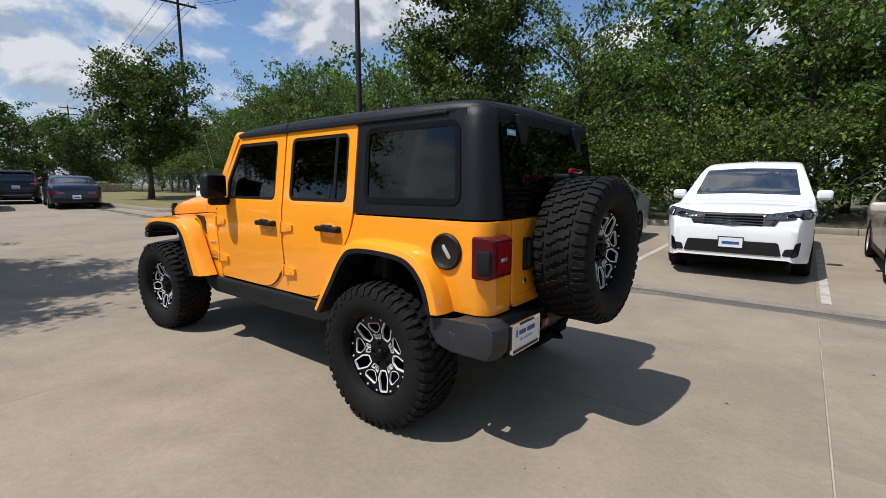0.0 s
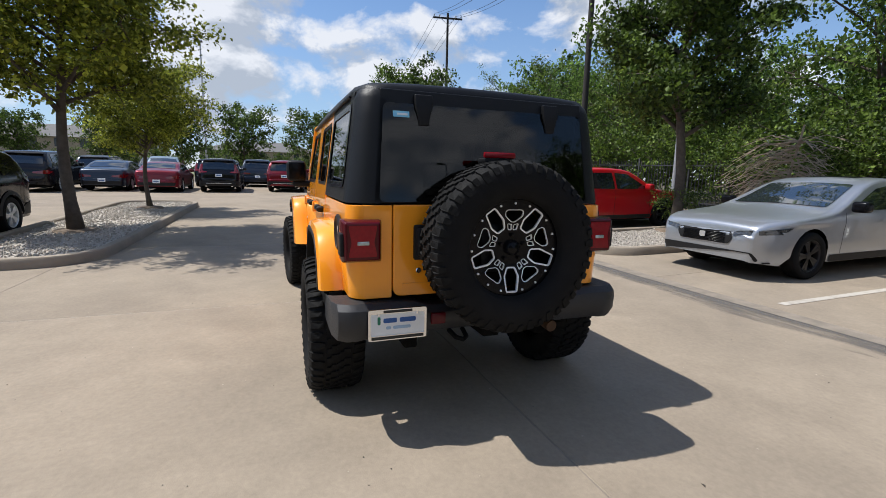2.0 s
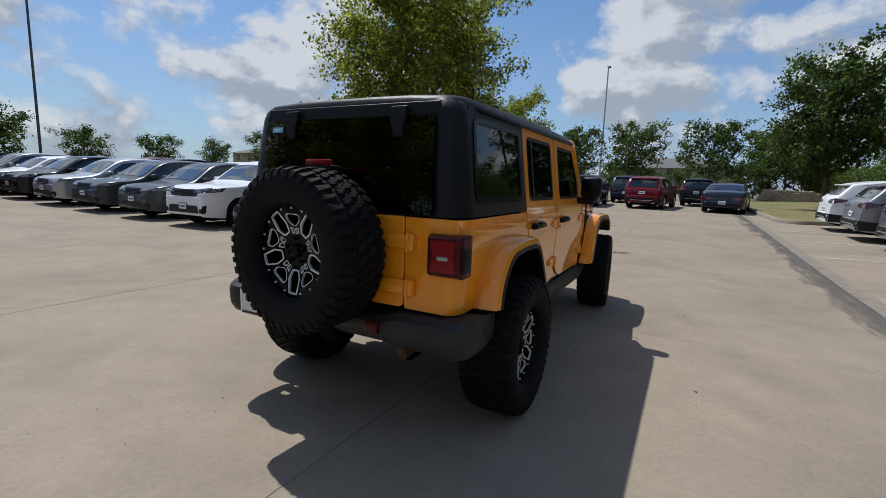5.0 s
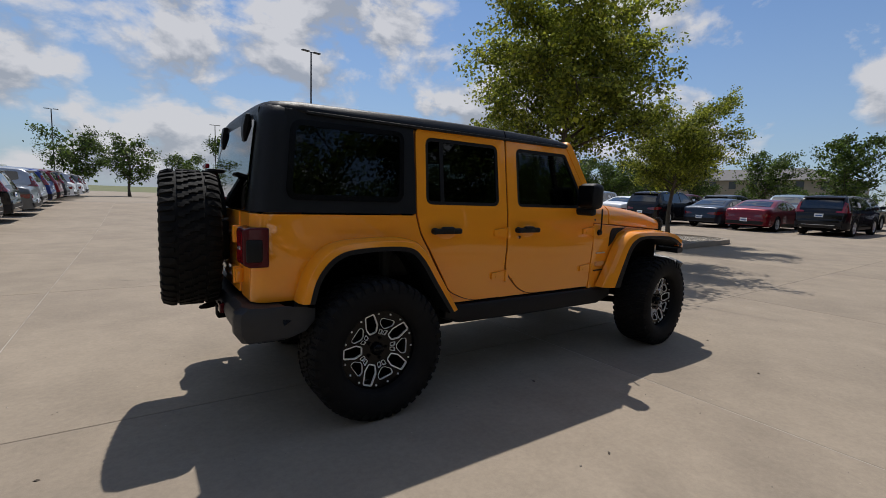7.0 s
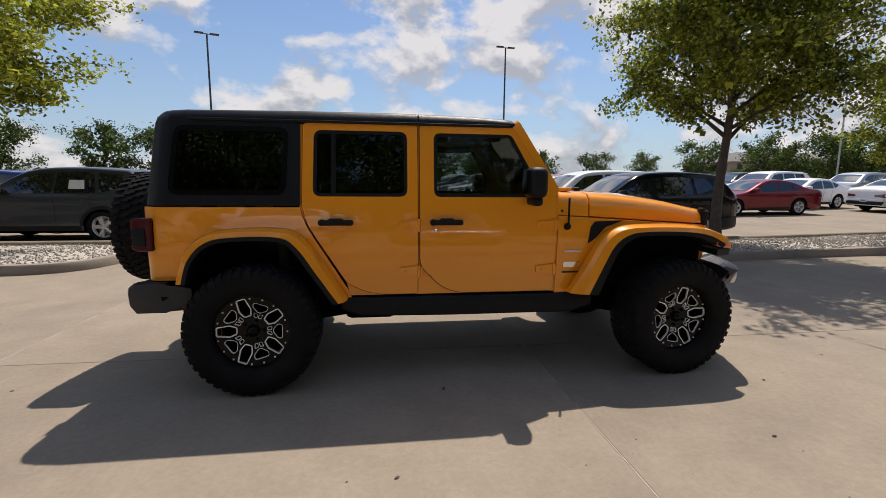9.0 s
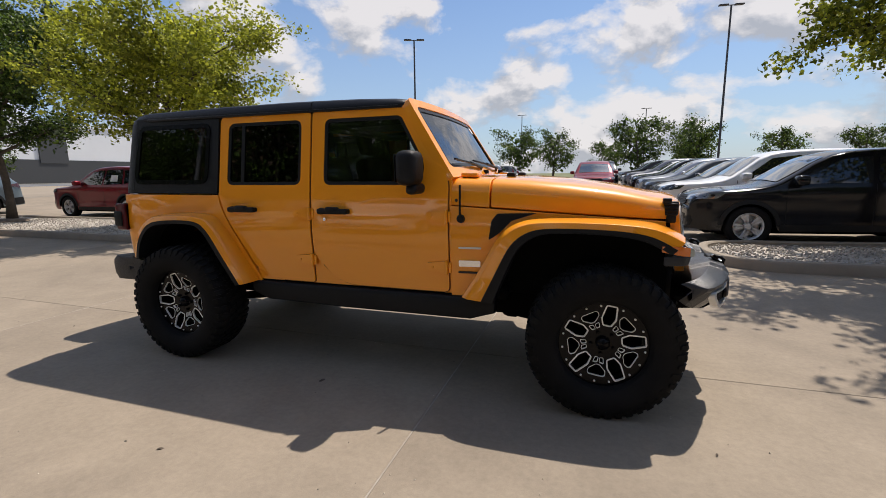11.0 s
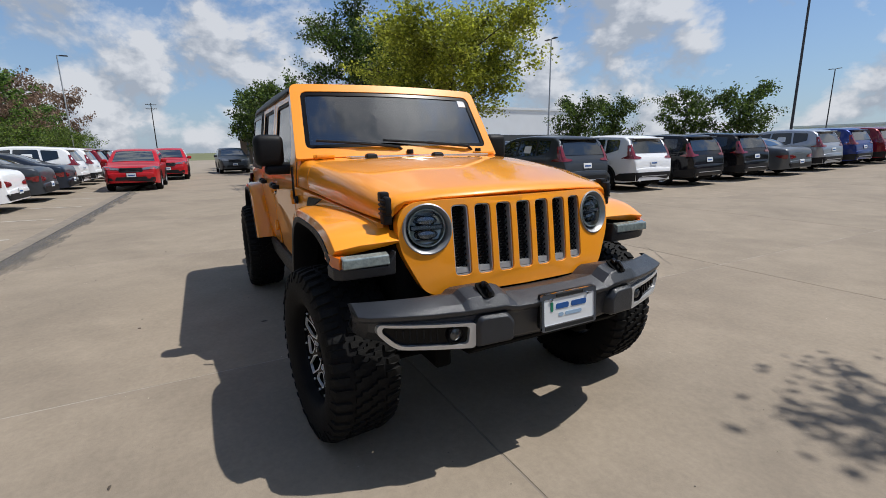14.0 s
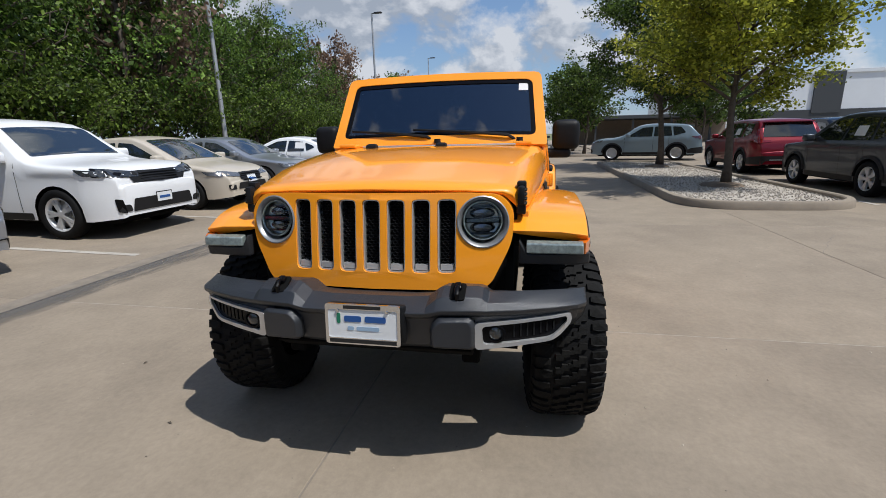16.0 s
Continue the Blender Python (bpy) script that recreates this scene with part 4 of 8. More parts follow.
part("scuttle", loft([bonnet_ring(2.085, 0.757, 1.178, 1.350, 0.0), bonnet_ring(2.20, 0.752, 1.172, 1.348, 0.0), bonnet_ring(2.335, 0.742, 1.165, 1.342, 0.004)]), M["paint"], jeep, "orange scuttle below the windscreen", smooth=45, bev=0.004)
hood = part("bonnet", loft([bonnet_ring(2.345, 0.741, 1.168, 1.342, 0.006), bonnet_ring(2.55, 0.727, 1.155, 1.330, 0.014), bonnet_ring(2.80, 0.706, 1.138, 1.306, 0.018), bonnet_ring(3.05, 0.682, 1.122, 1.272, 0.017), bonnet_ring(3.25, 0.660, 1.110, 1.232, 0.013), bonnet_ring(3.36, 0.642, 1.104, 1.220, 0.011, 1.14), bonnet_ring(3.415, 0.628, 1.106, 1.210, 0.008, 1.165), bonnet_ring(3.438, 0.616, 1.112, 1.199, 0.005, 1.170), bonnet_ring(3.446, 0.606, 1.118, 1.190, 0.004, 1.172)]), M["paint"], jeep, "long orange bonnet with a raised centre", smooth=45, bev=0.004)
part("scuttle_vent", bbox_bm(2.19, 2.31, -0.46, 0.56, 1.345, 1.358, 0.005, 2), M["satin"], jeep, "grey cowl vent strip")
for y in (-0.36, 0.10):
    part("washer_nozzle", loft([[(2.37 + dx, y - w, 1.347 + h), (2.37 + dx, y + w, 1.347 + h), (2.43 - dx, y + w, 1.345 + h), (2.43 - dx, y - w, 1.345 + h)] for dx, w, h in ((0, 0.035, 0.0), (0.006, 0.032, 0.022), (0.018, 0.02, 0.028))]), M["black_plastic"], hood, bev=0.004)
for s in (1, -1):
    b = bbox_bm(2.13, 2.24, s * 0.60 - 0.06, s * 0.60 + 0.06, 1.345, 1.372, 0.01, 2)
    part("windscreen_hinge", b, M["paint"], jeep)
    ly = s * 0.630
    b = bbox_bm(3.307, 3.383, ly - 0.016, ly + 0.016, 1.125, 1.205, 0.012, 2)
    for dz in (0.0, 0.019, 0.038, 0.057):
        bbox_bm(3.313, 3.377, ly - 0.014, ly + s * 0.024, 1.126 + dz, 1.137 + dz, 0.004, 1, b) if s > 0 else bbox_bm(3.313, 3.377, ly - 0.024, ly + 0.014, 1.126 + dz, 1.137 + dz, 0.004, 1, b)
    bbox_bm(3.321, 3.371, ly - 0.020, ly + 0.020, 1.085, 1.130, 0.008, 2, b)
    bbox_bm(3.299, 3.345, ly - 0.020, ly + 0.020, 1.188, 1.222, 0.008, 2, b)
    part("bonnet_latch", b, M["black_plastic"], jeep, "black rubber bonnet latch")
    for x in (2.13, 2.305):
        b = lathe([(0.0001, 0.006), (0.010, 0.006), (0.012, 0.0)], 10)
        moved(b, Matrix.Translation((x, side_y(x, 1.2) - 0.022, 1.205)))
        if s < 0:
            moved(b, Matrix.Diagonal((1, -1, 1, 1)))
        part("body_bolt", b, M["black_ink"], jeep)
# wipers
for y0, y1 in ((-0.62, -0.06), (-0.16, 0.50)):
    o = WN * 0.035
    a, c = WB + WD * 0.055 + Vector((0, y1, 0)) + o, WB + WD * 0.115 + Vector((0, y0, 0)) + o
    b = tube([a, a.lerp(c, 0.5) + WN * 0.01, c], 0.008, 6)
    tube([a + Vector((0, 0.06, -0.02)) - WN * 0.03, a + WN * 0.006, a.lerp(c, 0.5) + WN * 0.012], 0.011, 6, b)
    merge(b, moved(lathe([(0.0001, 0.03), (0.022, 0.03), (0.024, 0.0)], 10, "z"), Matrix.Translation(a + Vector((0.02, 0.08, -0.045)))))
    part("wiper", b, M["black_plastic"], ws, "black windscreen wiper")
# aerial
b = tube([(2.165, -0.80, 1.10), (2.165, -0.802, 1.16), (2.165, -0.80, 1.30)], 0.0075, 6)
merge(b, moved(lathe([(0.0001, 0.02), (0.022, 0.018), (0.027, 0.0)], 14), pose(2.165, -0.782, 1.095, 0, 0, 180)))
part("aerial", b, M["black_plastic"], jeep, "short black aerial")

# grille with seven slots and round head lamps
def grille_x(y, z):
    return 3.505 - 0.050 * max(0.0, (z - 0.78) / 0.40) ** 1.2 - 0.050 * (abs(y) / 0.5) ** 2


def front_sheet(outline, holes, off, thick, levels=(0.85, 0.95, 1.05, 1.12), cuts=(-0.45, -0.25, 0, 0.25, 0.45)):
    b = panel(outline, holes, lambda y, z: grille_x(y, z) + off, thick, levels, cuts)
    for v in b.verts:
        v.co = (v.co.y, v.co.x, v.co.z)
    return b


def circle(cy, cz, r, n=28):
    return [(cy + r * math.cos(2 * math.pi * k / n), cz + r * math.sin(2 * math.pi * k / n)) for k in range(n)]


g_out = rounded([(-0.50, 0.775, 0.06), (-0.600, 0.98, 0.06), (-0.602, 1.115, 0.05), (-0.545, 1.176, 0.05), (-0.40, 1.184, 0.06), (0.40, 1.184, 0.06), (0.545, 1.176, 0.05), (0.602, 1.115, 0.05), (0.600, 0.98, 0.06), (0.50, 0.775, 0.06)], 0.05, 6)
slots = [rounded([((k - 3) * 0.1085 - 0.039, 0.848), ((k - 3) * 0.1085 - 0.040, 1.158), ((k - 3) * 0.1085 + 0.040, 1.158), ((k - 3) * 0.1085 + 0.039, 0.848)], 0.024, 4) for k in range(7)]
HY, HZ, HR = 0.476, 1.062, 0.104
holes = slots + [circle(HY, HZ, HR), circle(-HY, HZ, HR)]
grille = part("grille", front_sheet(g_out, holes, 0.0, 0.05), M["paint"], jeep, "orange grille with seven upright slots", bev=0.005)
part("grille_gap", front_sheet(offset_out(g_out, 0.012), [], -0.055, 0.01), M["under"], grille)
for s in slots:
    part("slot_trim", front_sheet(offset_out(s, -0.001), [offset_out(s, -0.006)], -0.008, 0.045), M["satin"], grille, "silver slot surround")
    zc = (s[0][0] + s[len(s) // 2][0]) / 2
    cx = sum(p[0] for p in s) / len(s)
    part("slot_foot", front_sheet([(cx - 0.027, 0.858), (cx - 0.027, 0.882), (cx + 0.027, 0.882), (cx + 0.027, 0.858)], [], -0.012, 0.03, (), ()), M["satin"], grille)
    b = bmesh.new()
    for r in range(21):
        z = 0.885 + r * 0.0125
        for q in range(3):
            y = cx - 0.020 + q * 0.020 + (0.010 if r % 2 else 0.0)
            if y > cx + 0.029:
                continue
            x = grille_x(y, z) - 0.026
            h = [(y + 0.011 * math.cos(a), z + 0.0085 * math.sin(a)) for a in [k * math.pi / 3 for k in range(6)]]
            k_ = [(y + 0.0072 * math.cos(a), z + 0.0052 * math.sin(a)) for a in [k * math.pi / 3 for k in range(6)]]
            vo = [b.verts.new((x, *p)) for p in h]
            vi = [b.verts.new((x - 0.006, *p)) for p in k_]
            for i in range(6):
                b.faces.new((vo[i], vo[(i + 1) % 6], vi[(i + 1) % 6], vi[i]))
    part("slot_mesh", b, M["black_plastic"], grille, "black honeycomb mesh", smooth=0)
for s in (1, -1):
    hx = grille_x(HY, HZ)
    lm = Matrix.Translation((hx, s * HY, HZ)) @ Vector((1.0, s * 0.19, 0.14)).to_track_quat("X", "Z").to_matrix().to_4x4()
    lamp = part("head_lamp", moved(lathe([(HR + 0.006, 0.003), (HR + 0.001, 0.006), (HR - 0.005, 0.001), (HR - 0.020, -0.028), (HR - 0.021, -0.045), (HR + 0.002, -0.03), (HR + 0.006, 0.003)], 40, "x"), lm), M["bezel"], jeep, "round head lamp with a silver bezel")
    lc = lm @ Matrix.Translation((0, 0, 0.006))
    part("lamp_reflector", moved(lathe([(0.080, -0.016), (0.070, -0.034), (0.045, -0.042), (0.0001, -0.044)], 24, "x"), lc), M["headlamp"], lamp, smooth=20)
    b = bbox_bm(-0.045, -0.010, -0.072, 0.072, -0.010, 0.012, 0.004, 1)
    bbox_bm(-0.045, -0.018, -0.055, 0.055, -0.056, -0.050, 0.002, 1, b)
    bbox_bm(-0.045, -0.018, -0.055, 0.055, 0.050, 0.056, 0.002, 1, b)
    for dz in (0.031, -0.031):
        merge(b, moved(lathe([(0.0001, -0.014), (0.026, -0.018), (0.038, -0.04)], 16, "x"), Matrix.Translation((0, 0, dz)) @ Matrix.Diagonal((1, 1.5, 0.62, 1))))
    part("lamp_projector", moved(b, lc), M["lamp_dark_chrome"], lamp)
    part("lamp_ring", moved(lathe([(0.084, -0.012), (0.080, -0.005), (0.074, -0.008), (0.072, -0.02)], 32, "x"), lc), M["clear_lens"], lamp)
    part("lamp_lens", moved(lathe([(0.083, -0.008), (0.05, 0.004), (0.0001, 0.008)], 28, "x"), lc), M["lens_clear"], lamp)

# wheel-arch flares: painted crown, black lip
def flare(s, outer, inner, yb, nm, ycap=0.905):
    a = [Vector((p[0], 0, p[1])) for p in smooth_path(outer, 5)]
    c = [Vector((p[0], 0, p[1])) for p in smooth_path(inner, 5)]
    rows, lip = [], []
    for p, q in zip(a, c):
        d = (p - q)
        y0 = yb(p.x)

        def at(k, y):
            v = q + d * k
            return (v.x, s * y, v.z)
        rows.append([at(1.04, y0 - 0.01), at(1.04, y0 + 0.02), at(1.0, y0 + (ycap - y0) * 0.60), at(0.80, ycap - 0.012), at(0.34, ycap), at(0.34, ycap - 0.03), at(0.8, y0 + 0.02), at(0.9, y0 - 0.01)])
        lip.append([at(0.34, ycap + 0.003), at(0.0, ycap + 0.004), at(-0.04, ycap - 0.012), at(0.0, y0 - 0.03), at(0.35, y0 - 0.03), at(0.44, ycap - 0.03)])
    f = part(nm, loft(rows), M["paint"], jeep, "orange wheel-arch flare with a black lip", smooth=45, bev=0.004)
    part("flare_lip", loft(lip), M["black_plastic"], f, "black plastic arch lip", smooth=45)
    part("arch_liner", loft([[(q.x, s * (ycap - 0.03), q.z + 0.005), (q.x, s * 0.42, q.z + 0.005), (q.x, s * 0.42, q.z + 0.02), (q.x, s * (ycap - 0.03), q.z + 0.02)] for q in c]), M["under"], f)


def smooth_path(pts, n):
    P = [Vector(p) for p in pts]
    out = []
    for i in range(len(P) - 1):
        p0, p1, p2, p3 = P[max(i - 1, 0)], P[i], P[i + 1], P[min(i + 2, len(P) - 1)]
        for k in range(n):
            t = k / n
            out.append(0.5 * ((2 * p1) + (p2 - p0) * t + (2 * p0 - 5 * p1 + 4 * p2 - p3) * t * t + (3 * p1 - p0 - 3 * p2 + p3) * t**3))
    out.append(P[-1])
    return out


RO = [(-0.468, 0.745), (-0.412, 0.925), (-0.295, 1.048), (-0.12, 1.087), (0.20, 1.087), (0.335, 1.015), (0.465, 0.83), (0.605, 0.605)]
RI = [(-0.390, 0.745), (-0.350, 0.875), (-0.255, 0.980), (-0.11, 1.016), (0.16, 1.016), (0.268, 0.953), (0.388, 0.778), (0.520, 0.590)]
FO = [(2.185, 0.615), (2.30, 0.80), (2.41, 0.995), (2.53, 1.083), (2.72, 1.108), (3.06, 1.106), (3.27, 1.082), (3.405, 1.020)]
FI = [(2.385, 0.605), (2.45, 0.77), (2.53, 0.935), (2.63, 1.014), (2.76, 1.036), (3.03, 1.032), (3.20, 1.005), (3.33, 0.940)]
for s in (1, -1):
    flare(s, RO, RI, lambda x: 0.770, "rear_arch_flare")
    flare(s, FO, FI, lambda x: 0.775 - 0.17 * max(0, min(1, (x - 2.56) / 0.25)), "front_arch_flare", 0.915 if s > 0 else 0.880)
    # lamp at the wing's front, black corner below
    b = loft([[(3.40 + dx, s * y, z) for dx, z in ((0.0, 0.985), (0.035, 0.975), (0.04, 0.935), (0.0, 0.925))] for y, in ((0.655,), (0.73,), (0.80,), (0.885 if s > 0 else 0.852,))])
    wl = part("daytime_lamp", b, M["clear_lens"], jeep, "clear strip lamp on the wing", bev=0.006)
    wy = 0.033 if s > 0 else 0.0
    part("turn_lamp", loft([[(3.28, s * (0.884 + wy), 0.955), (3.28, s * (0.884 + wy), 0.985), (3.28, s * (0.85 + wy), 0.985), (3.28, s * (0.85 + wy), 0.955)], [(3.37, s * (0.880 + wy), 0.938), (3.37, s * (0.880 + wy), 0.985), (3.37, s * (0.84 + wy), 0.985), (3.37, s * (0.84 + wy), 0.938)], [(3.416, s * (0.860 + wy), 0.932), (3.416, s * (0.860 + wy), 0.978), (3.40, s * (0.83 + wy), 0.978), (3.40, s * (0.83 + wy), 0.932)]]), M["amber"], wl, "amber side lamp")
    b = loft([[(x0, s * y, 0.925 + dz), (3.435 - bx, s * y, 0.930 + dz), (3.425 - bx, s * y, 0.884), (x0, s * y, 0.880)] for y, x0, bx, dz in ((0.625, 3.33, 0.0, 0.06), (0.66, 3.33, 0.0, 0.0), (0.76, 3.32, 0.002, 0.0), (0.85, 3.30, 0.012, 0.004), (0.915 if s > 0 else 0.880, 3.29, 0.040, 0.006))])
    part("wing_corner", b, M["rear_plastic"], jeep, "dark plastic lower wing corner", smooth=50, bev=0.008)

# front bumper: a sloped upper bar with two raised hook humps, wings over the fog lamps, a dark lower face
def bumper_ring(y, xf, zt, zm, zb, xb):
    return [(xb, y, zt - 0.03), (xf - 0.105, y, zt), (xf - 0.030, y, zt - 0.022), (xf, y, zm + 0.010), (xf - 0.004, y, zm - 0.006), (xf - 0.022, y, zm - 0.020), (xf - 0.042, y, zb + 0.055), (xf - 0.105, y, zb), (xb, y, zb + 0.02)]


ends = [(0.850, 3.505, 0.796, 0.765, 0.705, 3.45), (0.843, 3.540, 0.808, 0.768, 0.680, 3.44), (0.810, 3.582, 0.816, 0.772, 0.658, 3.44), (0.72, 3.635, 0.824, 0.776, 0.640, 3.46), (0.60, 3.684, 0.830, 0.778, 0.622, 3.48), (0.475, 3.722, 0.834, 0.780, 0.604, 3.49), (0.455, 3.728, 0.852, 0.782, 0.600, 3.49), (0.435, 3.732, 0.858, 0.782, 0.597, 3.49), (0.305, 3.748, 0.858, 0.782, 0.586, 3.49),
        (0.285, 3.750, 0.850, 0.778, 0.584, 3.49), (0.245, 3.752, 0.816, 0.770, 0.580, 3.49), (0.16, 3.752, 0.810, 0.768, 0.578, 3.49), (0.0, 3.756, 0.810, 0.768, 0.576, 3.49)]
ends = [(y * 1.020, xf - 0.022, *r_) for y, xf, *r_ in ends]
rows = [bumper_ring(*e) for e in ends] + [bumper_ring(-e[0], *e[1:]) for e in ends[-2::-1]]
fb = part("front_bumper", loft(rows), M["grey_plastic"], jeep, "grey moulded plastic front bumper", smooth=18, bev=0.004)
# black panel added where only shade shows under the bumper
part("bumper_chin", loft([[(3.64, y, 0.625), (3.67, y, 0.605), (3.60, y, 0.555), (3.36, y, 0.53), (3.36, y, 0.625)] for y in (-0.42, -0.38, 0.38, 0.42)]), M["under"], fb, "black air dam below the bumper", bev=0.01)


def bump_x(y):
    y = abs(y)
    rows_ = sorted((e[0], e[1]) for e in ends)
    for (a, p), (b_, q) in zip(rows_, rows_[1:]):
        if y <= b_:
            return p + (q - p) * (y - a) / (b_ - a)
    return rows_[-1][1]


def bump_sheet(outline, holes, off, thick):
    b = panel(outline, holes, lambda y, z: bump_x(y) - 0.016 + off, thick, (0.68, 0.71), (-0.75, -0.68, -0.6, -0.5, 0.5, 0.6, 0.68, 0.75))
    for v in b.verts:
        v.co = (v.co.y, v.co.x, v.co.z)
    return b


for s in (1, -1):
    o = rounded([(s * 0.440, 0.632, 0.02), (s * 0.434, 0.738, 0.025), (s * 0.800, 0.752, 0.02), (s * 0.806, 0.715, 0.02), (s * 0.745, 0.648, 0.04)], 0.02, 5)
    i = rounded([(s * 0.470, 0.652, 0.018), (s * 0.464, 0.726, 0.02), (s * 0.785, 0.741, 0.015), (s * 0.787, 0.718, 0.012), (s * 0.730, 0.662, 0.03)], 0.015, 5)
    part("fog_bezel", bump_sheet(o, [i], 0.010, 0.035), M["satin"], fb, "silver fog lamp surround", bev=0.004, seg=3)
    part("fog_pocket", bump_sheet(i, [], -0.006, 0.006), M["gloss_black"], fb)
    for k in range(7):
        yy = s * (0.585 + k * 0.025)
        part("pocket_rib", bump_sheet([(yy - 0.003, 0.672 + max(0, k - 3) * 0.006), (yy - 0.003, 0.722), (yy + 0.003, 0.722), (yy + 0.003, 0.672 + max(0, k - 3) * 0.006)], [], -0.003, 0.006), M["black_plastic"], fb)
    fx = bump_x(0.515) - 0.020
    fog = part("fog_lamp", moved(lathe([(0.040, -0.005), (0.037, 0.010), (0.030, 0.010), (0.028, 0.0)], 20, "x"), Matrix.Translation((fx, s * 0.515, 0.692))), M["gloss_black"], fb, "round fog lamp")
    part("fog_lens", moved(lathe([(0.030, 0.0), (0.02, 0.008), (0.0001, 0.010)], 18, "x"), Matrix.Translation((fx, s * 0.515, 0.692))), M["head_dark"], fog)
    q = []
    for dx, k in ((-0.03, 1.06), (0.010, 1.0), (0.026, 0.86)):
        q.append([(bump_x(y) - 0.014 + dx, s * (0.355 + (y - 0.355) * k), 0.697 + (z - 0.697) * k) for y, z in rounded([(0.272, 0.640), (0.268, 0.722), (0.300, 0.762), (0.425, 0.762), (0.440, 0.735), (0.440, 0.634)], 0.016, 3)])
    part("bumper_pad", loft(q), M["grey_plastic"], fb, smooth=30, bev=0.005)
    tilt = pose(3.660, s * 0.370, 0.850, 0, 30, 0)
    # flat near-black plate draws the dark of the hook's pocket
    part("hook_recess", moved(prism(rounded([(-0.042, -0.030), (-0.042, 0.030), (0.042, 0.030), (0.042, -0.030)], 0.012), "z", -0.004, 0.003), tilt), M["under"], fb)
    b = bbox_bm(-0.034, 0.0, -0.014, 0.014, -0.01, 0.022, 0.008, 2)
    tube([(-0.02, 0, 0.012), (0.008, 0, 0.026), (0.030, 0, 0.020), (0.036, 0, -0.004)], 0.010, 8, b)
    part("tow_hook", moved(b, tilt), M["gloss_black"], fb, "black tow hook")


def number_plate(parent, m, w=0.305, h=0.162):
    """A dealer plate: white card, dark frame, blue and black bars in place of the words."""
    fr = part("plate_frame", moved(panel(rounded([(-w / 2, -h / 2), (-w / 2, h / 2), (w / 2, h / 2), (w / 2, -h / 2)], 0.012), [rounded([(-w / 2 + 0.012, -h / 2 + 0.026), (-w / 2 + 0.012, h / 2 - 0.022), (w / 2 - 0.012, h / 2 - 0.022), (w / 2 - 0.012, -h / 2 + 0.026)], 0.008)], lambda y, z: 1.0, 0.012), m @ Matrix(((0, 1, 0, -1.0), (1, 0, 0, 0), (0, 0, 1, 0), (0, 0, 0, 1)))), M["chrome"], parent, "bright plate frame")
    part("plate_card", moved(box(-0.008, -0.003, -w / 2 + 0.008, w / 2 - 0.008, -h / 2 + 0.02, h / 2 - 0.018), m), M["white_plate"], fr, "white dealer card")
    for nm, y0, y1, z0, z1, mt in (("print_bar", -0.075, -0.005, 0.010, 0.034, "blue_ink"), ("print_bar", 0.010, 0.095, 0.010, 0.034, "blue_ink"), ("print_bar", -0.062, -0.035, -0.024, -0.008, "pale_ink"), ("print_bar", -0.025, 0.068, -0.024, -0.008, "pale_ink"), ("print_mark", -0.105, -0.090, 0.002, 0.044, "green_ink")):
        part(nm, moved(prism(rounded([(y0, z0), (y0, z1), (y1, z1), (y1, z0)], 0.008), "x", -0.003, -0.0012), m), M[mt], fr)
    part("print_bar", moved(box(0.0005, 0.002, -w / 2 + 0.016, w / 2 - 0.016, -h / 2 + 0.006, -h / 2 + 0.021), m), M["black_ink"], fr)
    part("print_bar", moved(box(0.0005, 0.002, -0.075, 0.075, h / 2 - 0.018, h / 2 - 0.005), m), M["black_ink"], fr)
    for y in (-0.10, 0.10):
        part("plate_screw", moved(lathe([(0.0001, 0.004), (0.006, 0.004), (0.007, -0.003)], 10, "x"), m @ Matrix.Translation((0, y, h / 2 - 0.026))), M["chrome"], fr)


part("plate_bracket", bbox_bm(3.70, 3.734, -0.135, 0.175, 0.651, 0.806, 0.01, 2), M["black_plastic"], fb)
number_plate(fb, pose(3.748, 0.008, 0.728, 0, -4, 0))
fb.location = (0, 0.034, -0.016)

# rear bumper
rb_rows = []
re = [(0.855, -0.45, 0.08, 0.712, 0.645), (0.868, -0.55, 0.12, 0.728, 0.590), (0.863, -0.690, 0.18, 0.738, 0.562), (0.840, -0.758, 0.22, 0.740, 0.550), (0.795, -0.784, 0.24, 0.740, 0.545), (0.74, -0.786, 0.24, 0.738, 0.545), (0.70, -0.768, 0.24, 0.735, 0.545), (0.45, -0.768, 0.25, 0.728, 0.545), (0.36, -0.768, 0.24, 0.70, 0.56), (0.0, -0.77, 0.24, 0.70, 0.56)]
for y, xr, d, zt, zb in re + [(-a[0], *a[1:]) for a in re[-2::-1]]:
    rb_rows.append([(xr + d, y, zt), (xr + 0.045, y, zt), (xr + 0.008, y, zt - 0.03), (xr, y, zt - 0.065), (xr + 0.006, y, zb + 0.05), (xr + 0.04, y, zb), (xr + d, y, zb)])
rb = part("rear_bumper", loft(rb_rows), M["rear_plastic"], jeep, "dark grey plastic rear bumper", smooth=35, bev=0.008)
for s in (1, -1):
    b = loft([[(-0.47, s * 0.78, 0.752), (-0.47, s * 0.850, 0.735), (-0.47, s * 0.850, 0.65), (-0.47, s * 0.78, 0.65)], [(-0.41, s * 0.77, 0.752), (-0.41, s * 0.845, 0.735), (-0.41, s * 0.845, 0.675), (-0.41, s * 0.77, 0.675)]])
    part("bumper_end", b, M["black_plastic"], rb)
    part("rear_reflector", bbox_bm(-0.788, -0.76, s * 0.325 - 0.04, s * 0.325 + 0.04, 0.612, 0.672, 0.006, 2), M["red_dark"], rb, "small red reflector")
